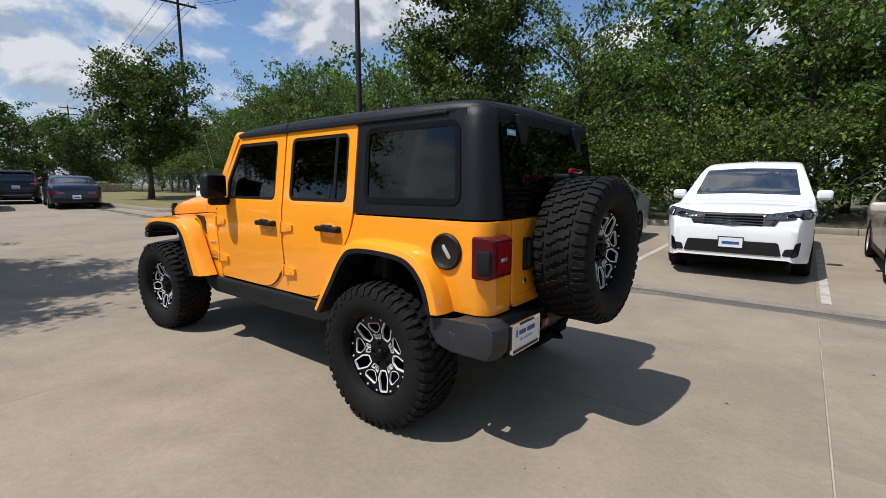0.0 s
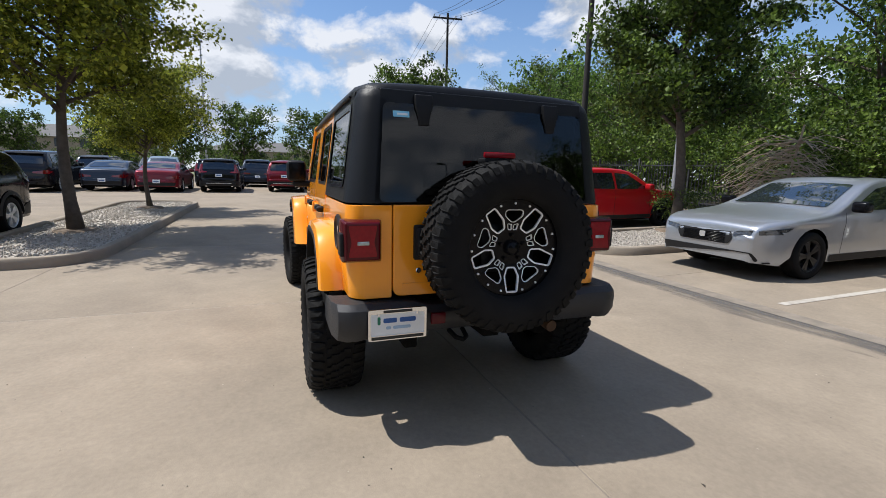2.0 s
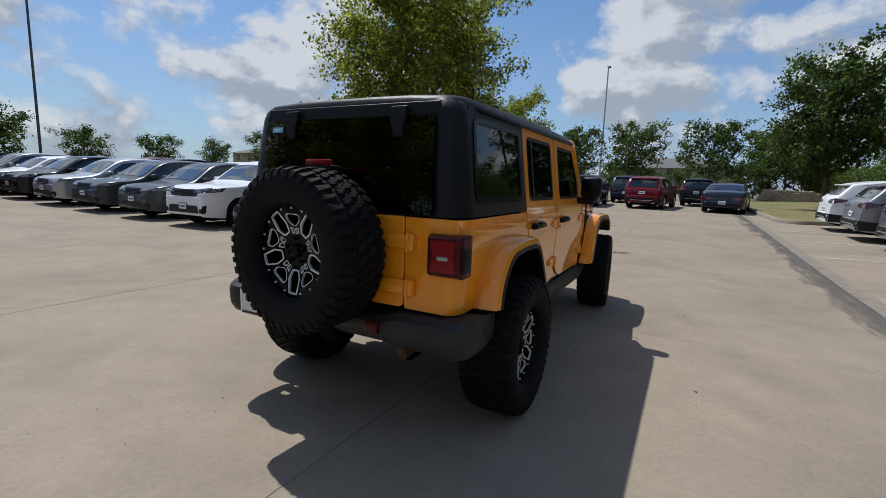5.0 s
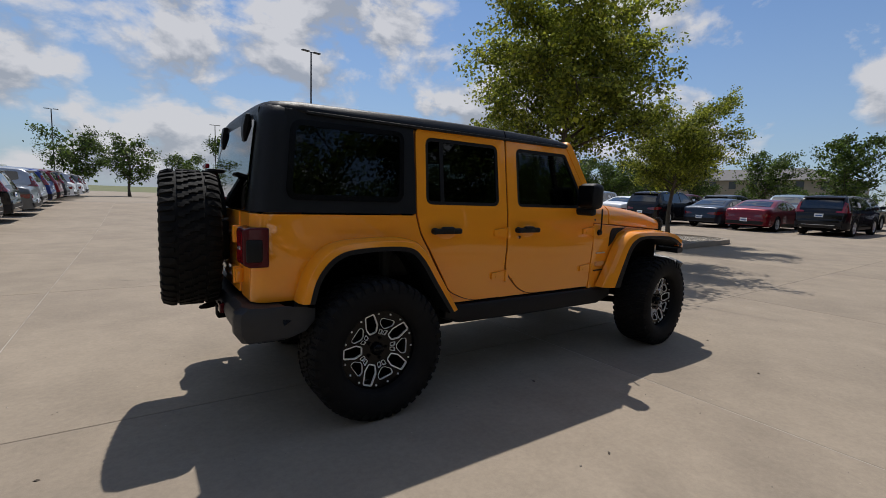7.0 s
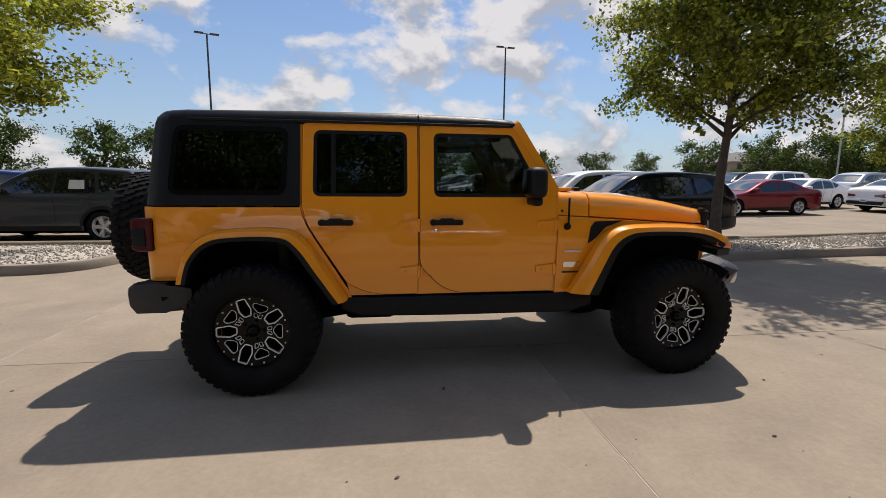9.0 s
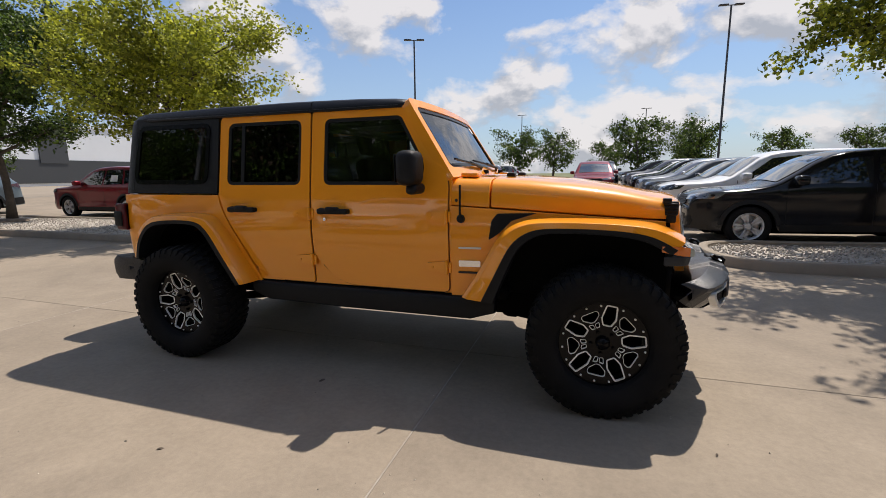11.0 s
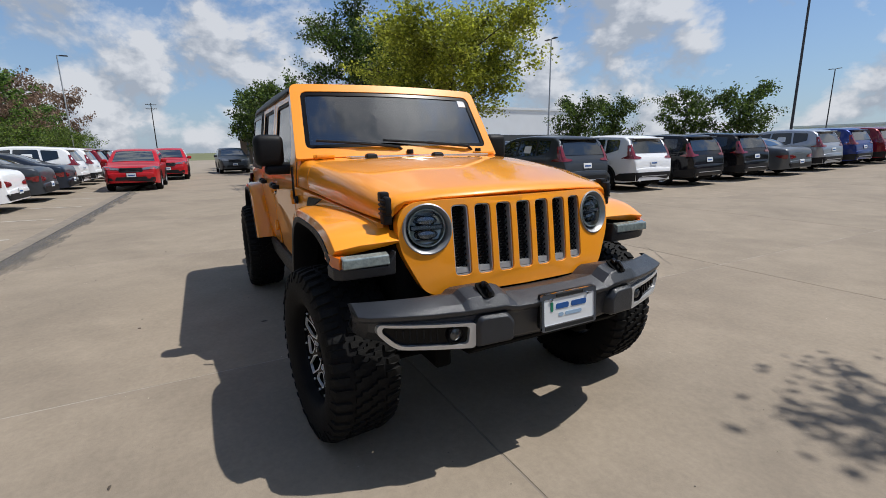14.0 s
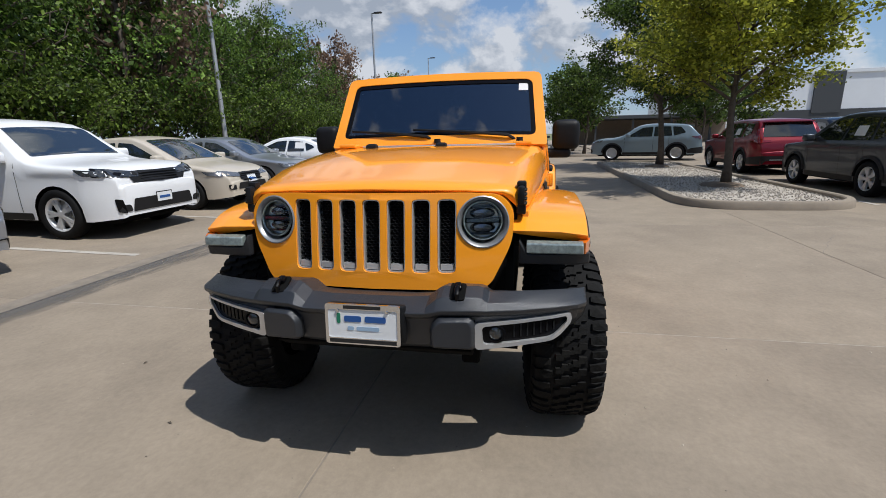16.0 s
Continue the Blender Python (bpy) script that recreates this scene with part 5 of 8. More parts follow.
part("plate_mount", bbox_bm(-0.775, -0.75, 0.39, 0.70, 0.555, 0.705, 0.01, 2), M["black_plastic"], rb)
number_plate(rb, pose(-0.785, 0.545, 0.632, 0, 0, 180))
part("tow_receiver", bbox_bm(-0.76, -0.40, -0.05, 0.05, 0.50, 0.58, 0.012, 2), M["under"], jeep)
part("tow_ring", tube([(-0.72, 0.16, 0.55), (-0.80, 0.17, 0.535), (-0.83, 0.20, 0.53), (-0.80, 0.23, 0.535), (-0.72, 0.24, 0.55)], 0.013, 8), M["under"], jeep, "black rear tow loop")
part("tailpipe", tube([(-0.30, -0.45, 0.50), (-0.55, -0.45, 0.50), (-0.68, -0.45, 0.49)], 0.035, 14), M["rust"], jeep, "dull exhaust tailpipe")

# tail lamps
for s in (1, -1):
    tl = part("tail_lamp", loft([[(x, s * y0, z0), (x, s * y1, z0), (x, s * y1, z1), (x, s * y0, z1)] for x, y0, y1, z0, z1 in ((-0.605, 0.62, 0.812, 0.945, 1.158), (-0.70, 0.612, 0.812, 0.945, 1.158), (-0.735, 0.625, 0.798, 0.960, 1.145))]), M["red_dark"], jeep, "red tail lamp with a dark surround", bev=0.012, seg=3)
    part("lamp_bezel", bbox_bm(-0.645, -0.605, s * 0.715 - 0.094, s * 0.715 + 0.094, 0.950, 1.153, 0.012, 2), M["black_plastic"], tl)
    part("lamp_side", bbox_bm(-0.722, -0.640, s * 0.811 - 0.012, s * 0.811 + 0.012, 0.975, 1.095, 0.012, 2), M["black_plastic"], tl, "black side marker")
    part("reverse_lamp", bbox_bm(-0.741, -0.72, s * 0.71 - 0.030, s * 0.71 + 0.030, 1.034, 1.054, 0.004, 2), M["headlamp"], tl, "clear reversing lamp")
    part("lamp_inset", panel_x(rounded([(s * 0.640, 0.975), (s * 0.656, 1.05), (s * 0.640, 1.132), (s * 0.784, 1.132), (s * 0.768, 1.05), (s * 0.784, 0.975)], 0.010, 3), [], -0.7375, 0.006), M["red_lens"], tl, "brighter red waisted lens")

# fuel filler on the left side
fl = part("fuel_filler", moved(lathe([(0.098, 0.0), (0.098, 0.010), (0.088, 0.018), (0.076, 0.010), (0.070, 0.005), (0.0001, 0.005)], 28), Matrix.Translation((-0.432, 0.786, 1.066))), M["black_plastic"], jeep, "round black fuel filler surround")
part("fuel_cap", moved(bbox_bm(-0.014, 0.014, -0.02, 0.010, -0.045, 0.045, 0.010, 2), pose(-0.432, 0.784, 1.066, 0, 35, 0)), M["satin"], fl, "pale fuel cap grip")

# door mirrors
for s in (1, -1):
    b = bbox_bm(1.815, 1.945, 0.800, 0.985, 1.300, 1.505, 0.045, 4)
    bbox_bm(1.86, 1.93, 0.74, 0.93, 1.245, 1.31, 0.025, 3, b)
    if s < 0:
        moved(b, Matrix.Diagonal((1, -1, 1, 1)))
    mr = part("door_mirror", b, M["black_plastic"], jeep, "large black door mirror", smooth=50)
    g = bbox_bm(1.808, 1.818, 0.820, 0.965, 1.320, 1.485, 0.02, 3)
    if s < 0:
        moved(g, Matrix.Diagonal((1, -1, 1, 1)))
    part("mirror_glass", g, M["gloss_black"], mr)

# high brake lamp and wiper stub above the spare wheel
b = bbox_bm(-0.80, -0.70, -0.065, 0.095, 1.452, 1.478, 0.008, 2)
bk = part("brake_lamp_mount", b, M["black_plastic"], jeep)
part("brake_lamp", bbox_bm(-0.812, -0.79, -0.075, 0.105, 1.478, 1.508, 0.008, 2), M["red_lens"], bk, "slim red high brake lamp")
part("brake_lamp_stalk", loft([[(x - 0.012, 0.015 - w, z), (x - 0.012, 0.015 + w, z), (x + 0.012, 0.015 + w, z), (x + 0.012, 0.015 - w, z)] for x, z, w in ((-0.70, 1.18, 0.05), (-0.715, 1.32, 0.05), (-0.735, 1.40, 0.045), (-0.752, 1.455, 0.06))]), M["black_plastic"], bk)

# ---- wheels ----
TR, TW = 0.432, 0.318


def tyre_bm():
    h = TW / 2
    prof = [(0.245, -h * 0.80), (0.262, -h * 0.92), (0.32, -h * 1.02), (0.375, -h * 0.99), (0.405, -h * 0.90), (0.416, -h * 0.70), (0.418, 0.0), (0.416, h * 0.70), (0.405, h * 0.90), (0.375, h * 0.99), (0.32, h * 1.02), (0.262, h * 0.92), (0.245, h * 0.80), (0.235, 0.0), (0.245, -h * 0.80)]
    return lathe(prof, 64)


def tread_bm():
    """Interlocking lug blocks: hooked shapes in the middle, alternating long and short shoulder lugs, side biters."""
    bm = bmesh.new()
    h = TW / 2
    N = 44
    st = 2 * math.pi / N
    rnd = random.Random(3)
    hook = [(-0.46, -0.5), (0.10, -0.5), (0.16, -0.12), (0.48, -0.06), (0.46, 0.5), (-0.10, 0.5), (-0.14, 0.10), (-0.48, 0.04)]
    tee = [(-0.40, -0.5), (0.44, -0.46), (0.36, -0.02), (0.48, 0.5), (-0.20, 0.5), (-0.26, 0.12), (-0.48, 0.02)]
    lug = [(-0.42, -0.5), (0.42, -0.5), (0.46, 0.15), (0.30, 0.5), (-0.34, 0.5), (-0.46, 0.1)]

    def block(c, ymid, wy, wa, shape, flip, shoulder):
        rows = []
        for rr, k in ((0.404, 1.0), (TR - 0.012, 0.97), (TR - 0.004, 0.90)):
            q = []
            for u, v in shape:
                yy = ymid + v * wy * k * flip
                a = c + u * wa * k * flip
                rad = rr - (0.022 * max(0.0, (abs(yy) - 0.80) / 0.2) if shoulder else 0.0)
                q.append(bm.verts.new((rad * math.cos(a), yy * h, rad * math.sin(a))))
            rows.append(q)
        n = len(shape)
        for lo, hi in zip(rows, rows[1:]):
            for i in range(n):
                bm.faces.new((lo[i], lo[(i + 1) % n], hi[(i + 1) % n], hi[i]))
        bm.faces.new(rows[-1])

    for k in range(N):
        a0 = st * k
        j = rnd.uniform(-0.05, 0.05)
        block(a0 + st * (0.05 + j), 0.23, 0.40, st * 0.86, hook, 1, False)
        block(a0 + st * (0.45 - j), -0.23, 0.40, st * 0.86, hook, -1, False)
        block(a0 + st * 0.72, 0.0, 0.16, st * 0.40, tee, 1 if k % 2 else -1, False)
        for sg in (1, -1):
            w = 0.80 if k % 2 else 0.66
            block(a0 + st * (0.55 if sg > 0 else 0.0), sg * (0.73 if k % 2 else 0.755), 0.50 if k % 2 else 0.44, st * w, lug, -sg, True)
            # side biters
            o = a0 + st * (0.55 if sg > 0 else 0.0)
            w2 = st * (0.34 if k % 2 else 0.26)
            lowr = 0.362 if k % 2 else 0.378
            q0 = [bm.verts.new((rad * math.cos(o + d), sg * h * yk, rad * math.sin(o + d))) for rad, d, yk in ((0.410, -w2, 0.955), (0.410, w2, 0.955), (lowr, w2 * 0.6, 1.032), (lowr, -w2 * 0.8, 1.032))]
            q1 = [bm.verts.new((rad * math.cos(o + d), sg * h * yk, rad * math.sin(o + d))) for rad, d, yk in ((0.402, -w2, 0.88), (0.402, w2, 0.88), (lowr, w2 * 0.6, 0.98), (lowr, -w2 * 0.8, 0.98))]
            bm.faces.new(q0)
            for i in range(4):
                bm.faces.new((q1[i], q1[(i + 1) % 4], q0[(i + 1) % 4], q0[i]))
    return bm


def rim_windows():
    """Five long hexagonal windows, five wide ones between them, a pair of small ones under each of those."""
    big, mid, small = [], [], []

    def turned(pts, c):
        return [(u * math.cos(c) - v * math.sin(c), u * math.sin(c) + v * math.cos(c)) for u, v in pts]
    for k in range(5):
        c = -math.pi / 2 + k * 2 * math.pi / 5
        big.append(rounded(turned([(0.104, -0.020), (0.145, -0.036), (0.220, -0.026), (0.220, 0.026), (0.145, 0.036), (0.104, 0.020)], c), 0.006, 2))
        c2 = c + math.pi / 5
        mid.append(rounded(turned([(0.128, -0.010), (0.157, -0.046), (0.180, -0.048), (0.188, -0.038), (0.188, 0.038), (0.180, 0.048), (0.157, 0.046), (0.128, 0.010)], c2), 0.008, 3))
        for sg in (-1, 1):
            small.append(rounded(turned([(0.119, sg * 0.029), (0.115, sg * 0.006), (0.089, sg * 0.004), (0.089, sg * 0.022)], c2), 0.004, 2))
    return big, mid, small


def plate(outline, holes, y_in, y_out, dish=0.0):
    b = panel(outline, holes, lambda x, z: 5.0, abs(y_out - y_in))
    for v in b.verts:
        r = math.hypot(v.co.x, v.co.z)
        v.co.y = v.co.y - 5.0 + y_out - dish * max(0.0, 1 - r / 0.2)
    return b


BIG, MID, SMALL = rim_windows()
WM = {}


def wheel_mesh(name, bm, mt, smooth=40):
    me = bpy.data.meshes.new(name)
    bmesh.ops.recalc_face_normals(bm, faces=bm.faces[:])
    bm.to_mesh(me)
    bm.free()
    me.materials.append(mt)
    if smooth:
        for p in me.polygons:
            p.use_smooth = True
        me.set_sharp_from_angle(angle=radians(smooth))
    WM[name] = me


YF = 0.088
wheel_mesh("tyre", tyre_bm(), M["rubber"], 60)
wheel_mesh("tread", tread_bm(), M["tread_rubber"], 0)
wheel_mesh("rim_face", plate(circle(0, 0, 0.240, 60), BIG + MID + SMALL, YF - 0.02, YF, 0.045), M["gloss_black"], 30)
wheel_mesh("rim_barrel", lathe([(0.246, 0.124), (0.254, 0.133), (0.258, 0.126), (0.250, 0.112), (0.240, 0.085), (0.237, -0.10), (0.248, -0.13)], 48), M["gloss_black"])
# black disc added behind the rim windows, standing in for the shade inside
wheel_mesh("brake_disc", lathe([(0.0001, 0.0), (0.216, 0.0), (0.216, -0.02), (0.0001, -0.02)], 32), M["under"])
ed = bmesh.new()
for w in BIG:
    merge(ed, plate(offset_out(w, 0.0060), [offset_out(w, -0.0016)], YF - 0.01, YF + 0.002, 0.045))
for w in MID + SMALL:
    merge(ed, plate(offset_out(w, 0.0020), [offset_out(w, -0.0012)], YF - 0.01, YF + 0.002, 0.045))
wheel_mesh("milled_edges", ed, M["milled"], 0)
wheel_mesh("rim_bolt", lathe([(0.0001, 0.007), (0.0055, 0.006), (0.0065, 0.0)], 8), M["milled"])
hb = lathe([(0.0001, YF + 0.012), (0.026, YF + 0.006), (0.038, YF - 0.008), (0.041, YF - 0.04)], 24)
for k in range(5):
    a = 2 * math.pi * k / 5 + 0.3
    c = lathe([(0.0001, 0.014), (0.009, 0.013), (0.0105, -0.01)], 6)
    merge(hb, moved(c, Matrix.Translation((0.064 * math.cos(a), YF - 0.02, 0.064 * math.sin(a)))))
wheel_mesh("hub_cap", hb, M["gloss_black"])


def wheel(name, m, label):
    t = new(name)
    t.parent = jeep
    t.matrix_basis = m
    t["label"] = label
    for nm in ("tyre", "tread", "rim_barrel", "rim_face", "milled_edges", "hub_cap", "brake_disc"):
        o = part(nm, WM[nm], None, t)
        if nm == "tread":
            o["kind"] = "stuff"
    for k in range(15):
        a = -math.pi / 2 + math.pi / 5 + (k // 3) * 2 * math.pi / 5 + radians(20.5) * (k % 3 - 1)
        part("rim_bolt", WM["rim_bolt"], None, t).matrix_basis = pose(0.2205 * math.cos(a), YF, 0.2205 * math.sin(a))
    return t


YC = 0.795
wheel("wheel", pose(0, YC, TR - 0.006, 0, 12, 0), "black wheel with milled edges and a knobbly tyre")
wheel("wheel", pose(3.008, YC + 0.025, TR - 0.006, 0, 0, 5.0) @ pose(0, 0, 0, 0, 62, 0), "black wheel with milled edges and a knobbly tyre")
wheel("wheel", pose(0, -YC - 0.02, TR - 0.006, 0, 53, 180), "black wheel with milled edges and a knobbly tyre")
wheel("wheel", pose(3.008, -YC - 0.005, TR - 0.006, 0, 0, 185.0) @ pose(0, 0, 0, 0, 26, 0), "black wheel with milled edges and a knobbly tyre")
wheel("spare_wheel", pose(-0.905, 0.012, 1.038, 0, 0, 87), "spare wheel with a knobbly tyre on the tailgate")
part("spare_carrier", bbox_bm(-0.92, -0.69, -0.16, 0.16, 0.90, 1.16, 0.03, 2), M["black_plastic"], jeep)

# ---- chassis, sills ----
part("floor_pan", bbox_bm(-0.62, 2.45, -0.74, 0.74, 0.585, 0.66, 0.02, 1), M["under"], jeep)
part("engine_bay", bbox_bm(2.40, 3.38, -0.60, 0.60, 0.60, 1.10, 0.03, 1), M["under"], jeep)
part("load_floor", bbox_bm(-0.63, 0.55, -0.42, 0.42, 0.60, 0.86, 0.02, 1), M["under"], jeep)
for s in (1, -1):
    part("side_step", loft([[(x, s * 0.69, 0.605), (x, s * 0.772, 0.603), (x, s * 0.785, 0.575), (x, s * 0.775, 0.462 + e), (x, s * 0.70, 0.448 + e)] for x, e in ((0.56, 0.06), (0.70, 0.01), (1.3, 0.0), (2.22, 0.0), (2.38, 0.05))]), M["black_plastic"], jeep, "black rock rail under the doors", bev=0.01)
    part("frame_rail", bbox_bm(-0.60, 3.45, s * 0.42 - 0.04, s * 0.42 + 0.04, 0.42, 0.58, 0.01, 1), M["under"], jeep)
    for x in (0.0, 3.008):
        b = bmesh.new()
        prev = [(x - 0.12 + 0.06 * math.cos(q * 0.8), s * 0.46 + 0.06 * math.sin(q * 0.8), 0.46 + q * 0.0085) for q in range(40)]
        tube(prev, 0.010, 5, b)
        part("coil_spring", b, M["under"], jeep)
        part("shock_absorber", tube([(x + 0.14, s * 0.52, 0.38), (x + 0.16, s * 0.50, 0.78)], 0.032, 10), M["satin"], jeep)
for x in (0.0, 3.008):
    b = tube([(x, -0.66, TR), (x, 0.66, TR)], 0.045, 12)
    merge(b, moved(lathe([(0.0001, -0.11), (0.09, -0.09), (0.125, 0.0), (0.09, 0.09), (0.0001, 0.11)], 16), Matrix.Translation((x, 0.05 if x < 1 else -0.2, TR))))
    part("axle", b, M["under"], jeep)
for x0, x1, y0, y1, z0 in ((0.55, 0.95, -0.40, 0.02, 0.335), (1.05, 1.62, -0.36, 0.30, 0.345), (1.75, 2.25, -0.30, 0.30, 0.36), (0.40, 0.52, -0.45, 0.45, 0.40), (2.35, 2.50, -0.45, 0.45, 0.38)):
    part("skid_plate", bbox_bm(x0, x1, y0, y1, z0, 0.56, 0.05, 2), M["under"], jeep, "black steel plate under the chassis")
for s in (1, -1):
    part("control_arm", tube([(0.05, s * 0.46, 0.36), (0.75, s * 0.44, 0.45)], 0.032, 8), M["under"], jeep)
    part("control_arm", tube([(2.95, s * 0.46, 0.36), (2.25, s * 0.42, 0.46)], 0.032, 8), M["under"], jeep)
part("drive_shaft", tube([(0.1, 0.02, 0.43), (1.2, -0.05, 0.48)], 0.035, 8), M["under"], jeep)
part("tie_rod", tube([(3.19, -0.62, 0.40), (3.19, 0.62, 0.40)], 0.02, 8), M["under"], jeep)
part("fuel_tank", bbox_bm(0.45, 1.35, 0.05, 0.38, 0.42, 0.58, 0.04, 2), M["under"], jeep)
part("silencer", bbox_bm(-0.42, -0.18, -0.40, 0.25, 0.44, 0.56, 0.05, 2), M["rust"], jeep)

# ---- cabin ----
def seat(x, y, back=0.62):
    b = bbox_bm(x - 0.25, x + 0.27, y - 0.24, y + 0.24, 0.80, 0.98, 0.06, 3)
    q = bbox_bm(-0.07, 0.07, -0.23, 0.23, 0.0, back, 0.06, 3)
    merge(b, moved(q, pose(x - 0.22, y, 0.90, 0, -14, 0)))
    q = bbox_bm(-0.05, 0.05, -0.12, 0.12, back + 0.04, back + 0.22, 0.04, 3)
    merge(b, moved(q, pose(x - 0.22, y, 0.90, 0, -14, 0)))
    part("cabin_seat", b, M["seat"], jeep, "dark cloth seat")


for y in (0.36, -0.36):
    seat(1.35, y)
    seat(0.45, y, 0.52)
b = bbox_bm(1.82, 2.12, -0.68, 0.68, 0.95, 1.27, 0.05, 3)
part("dashboard", b, M["seat"], jeep, "black dashboard")
b = bmesh.new()
pts = [(0.185 * math.cos(k * math.pi / 12), 0.185 * math.sin(k * math.pi / 12)) for k in range(25)]
tube([Vector((0, p, q)) for p, q in pts], 0.016, 8, b)
bbox_bm(-0.01, 0.03, -0.17, 0.17, -0.03, 0.03, 0.01, 1, b)
part("steering_wheel", moved(b, pose(1.72, 0.36, 1.18, 0, -25, 0)), M["black_plastic"], jeep)
b = bmesh.new()
for x in (1.02, 0.16):
    tube([(x, -0.64, 0.70), (x, -0.63, 1.45), (x, -0.56, 1.72), (x, 0.56, 1.72), (x, 0.63, 1.45), (x, 0.64, 0.70)], 0.035, 8, b)
for s in (1, -1):
    tube([(1.02, s * 0.58, 1.71), (1.70, s * 0.58, 1.73)], 0.035, 8, b)
    tube([(1.02, s * 0.58, 1.71), (0.16, s * 0.58, 1.70), (-0.45, s * 0.60, 1.10)], 0.035, 8, b)
part("roll_bar", b, M["seat"], jeep, "padded black roll bar")
part("rear_view_mirror", bbox_bm(1.73, 1.76, -0.12, 0.12, 1.66, 1.72, 0.012, 2), M["seat"], jeep)


# ---- parked cars ----
def interp(tab, x):
    """Smooth curve through a table of (x, value), x falling or rising."""
    t = sorted(tab)
    if x <= t[0][0]:
        return t[0][1]
    if x >= t[-1][0]:
        return t[-1][1]
    for i in range(len(t) - 1):
        (x0, a), (x1, b) = t[i], t[i + 1]
        if x0 <= x <= x1:
            h = x1 - x0
            m0 = (b - t[i - 1][1]) / (x1 - t[i - 1][0]) if i else (b - a) / h
            m1 = (t[i + 2][1] - a) / (t[i + 2][0] - x0) if i + 2 < len(t) else (b - a) / h
            s = (b - a) / h
            m0, m1 = (max(min(m, 3 * abs(s)), -3 * abs(s)) for m in (m0, m1))
            u = (x - x0) / h
            return (2 * u**3 - 3 * u**2 + 1) * a + (u**3 - 2 * u**2 + u) * h * m0 + (-2 * u**3 + 3 * u**2) * b + (u**3 - u**2) * h * m1
    return t[-1][1]


SPEC = {
    "suv": dict(L=4.70, W=1.87, fa=1.42, ra=-1.28, R=0.36, belt=1.07, sill=0.27, tum=0.36,
                top=[(2.36, 0.70), (2.335, 0.86), (2.26, 0.93), (2.05, 1.00), (1.10, 1.13), (0.30, 1.60), (-0.4, 1.70), (-1.5, 1.67), (-1.95, 1.60), (-2.24, 1.10), (-2.33, 0.9), (-2.36, 0.6)],
                ws=((1.02, 0.36), 0.60), rw=((-1.98, 1.55), (-2.22, 1.12)), cabin=(1.02, 0.28, -1.05, -1.80, -2.02), clad=True),
    "crossover": dict(L=4.55, W=1.84, fa=1.38, ra=-1.27, R=0.35, belt=1.03, sill=0.27, tum=0.33,
                top=[(2.28, 0.68), (2.255, 0.83), (2.18, 0.90), (1.95, 0.97), (1.05, 1.08), (0.25, 1.53), (-0.4, 1.61), (-1.2, 1.59), (-1.72, 1.53), (-1.80, 1.48), (-2.08, 1.16), (-2.20, 1.06), (-2.235, 0.90), (-2.262, 0.66), (-2.278, 0.58), (-2.28, 0.5)],
                ws=((0.98, 0.30), 0.60), rw=((-1.80, 1.46), (-2.08, 1.15)), cabin=(0.98, 0.22, -0.95, -1.50, -1.88), clad=True),
    "saloon": dict(L=4.95, W=1.87, fa=1.50, ra=-1.33, R=0.335, belt=0.93, sill=0.23, tum=0.40,
                top=[(2.48, 0.60), (2.46, 0.69), (2.39, 0.75), (2.1, 0.83), (1.10, 0.97), (0.20, 1.38), (-0.35, 1.45), (-1.0, 1.38), (-1.75, 1.10), (-2.25, 1.04), (-2.42, 0.93), (-2.48, 0.55)],
                ws=((1.02, 0.28), 0.56), rw=((-1.05, 1.36), (-1.72, 1.10)), cabin=(1.02, 0.18, -0.85, -1.35, -1.62), clad=False),
    "sport_saloon": dict(L=4.95, W=1.88, fa=1.53, ra=-1.31, R=0.345, belt=0.94, sill=0.23, tum=0.40,
                top=[(2.48, 0.64), (2.462, 0.745), (2.41, 0.80), (2.24, 0.86), (1.05, 1.00), (0.10, 1.38), (-0.45, 1.45), (-1.1, 1.38), (-1.9, 1.13), (-2.30, 1.06), (-2.43, 0.95), (-2.48, 0.55)],
                ws=((0.98, 0.20), 0.56), rw=((-1.15, 1.36), (-1.85, 1.12)), cabin=(0.98, 0.10, -0.90, -1.42, -1.72), clad=False),
    "hatch": dict(L=4.46, W=1.75, fa=1.38, ra=-1.32, R=0.32, belt=0.95, sill=0.23, tum=0.36,
                top=[(2.23, 0.60), (2.205, 0.70), (2.11, 0.78), (1.8, 0.88), (1.15, 1.00), (0.15, 1.44), (-0.3, 1.49), (-0.9, 1.43), (-1.95, 1.14), (-2.12, 1.02), (-2.20, 0.9), (-2.23, 0.55)],
                ws=((1.10, 0.22), 0.55), rw=((-1.15, 1.38), (-1.90, 1.16)), cabin=(1.08, 0.14, -0.9, -1.35, -1.7), clad=False),
    "big_suv": dict(L=5.10, W=1.93, fa=1.62, ra=-1.42, R=0.38, belt=1.12, sill=0.28, tum=0.37,
                top=[(2.56, 0.74), (2.535, 0.93), (2.46, 1.00), (2.25, 1.08), (1.15, 1.19), (0.40, 1.68), (-0.3, 1.78), (-1.6, 1.75), (-2.1, 1.66), (-2.42, 1.16), (-2.52, 0.95), (-2.56, 0.6)],
                ws=((1.08, 0.46), 0.63), rw=((-2.14, 1.62), (-2.40, 1.18)), cabin=(1.08, 0.36, -1.05, -1.90, -2.18), clad=False),
}


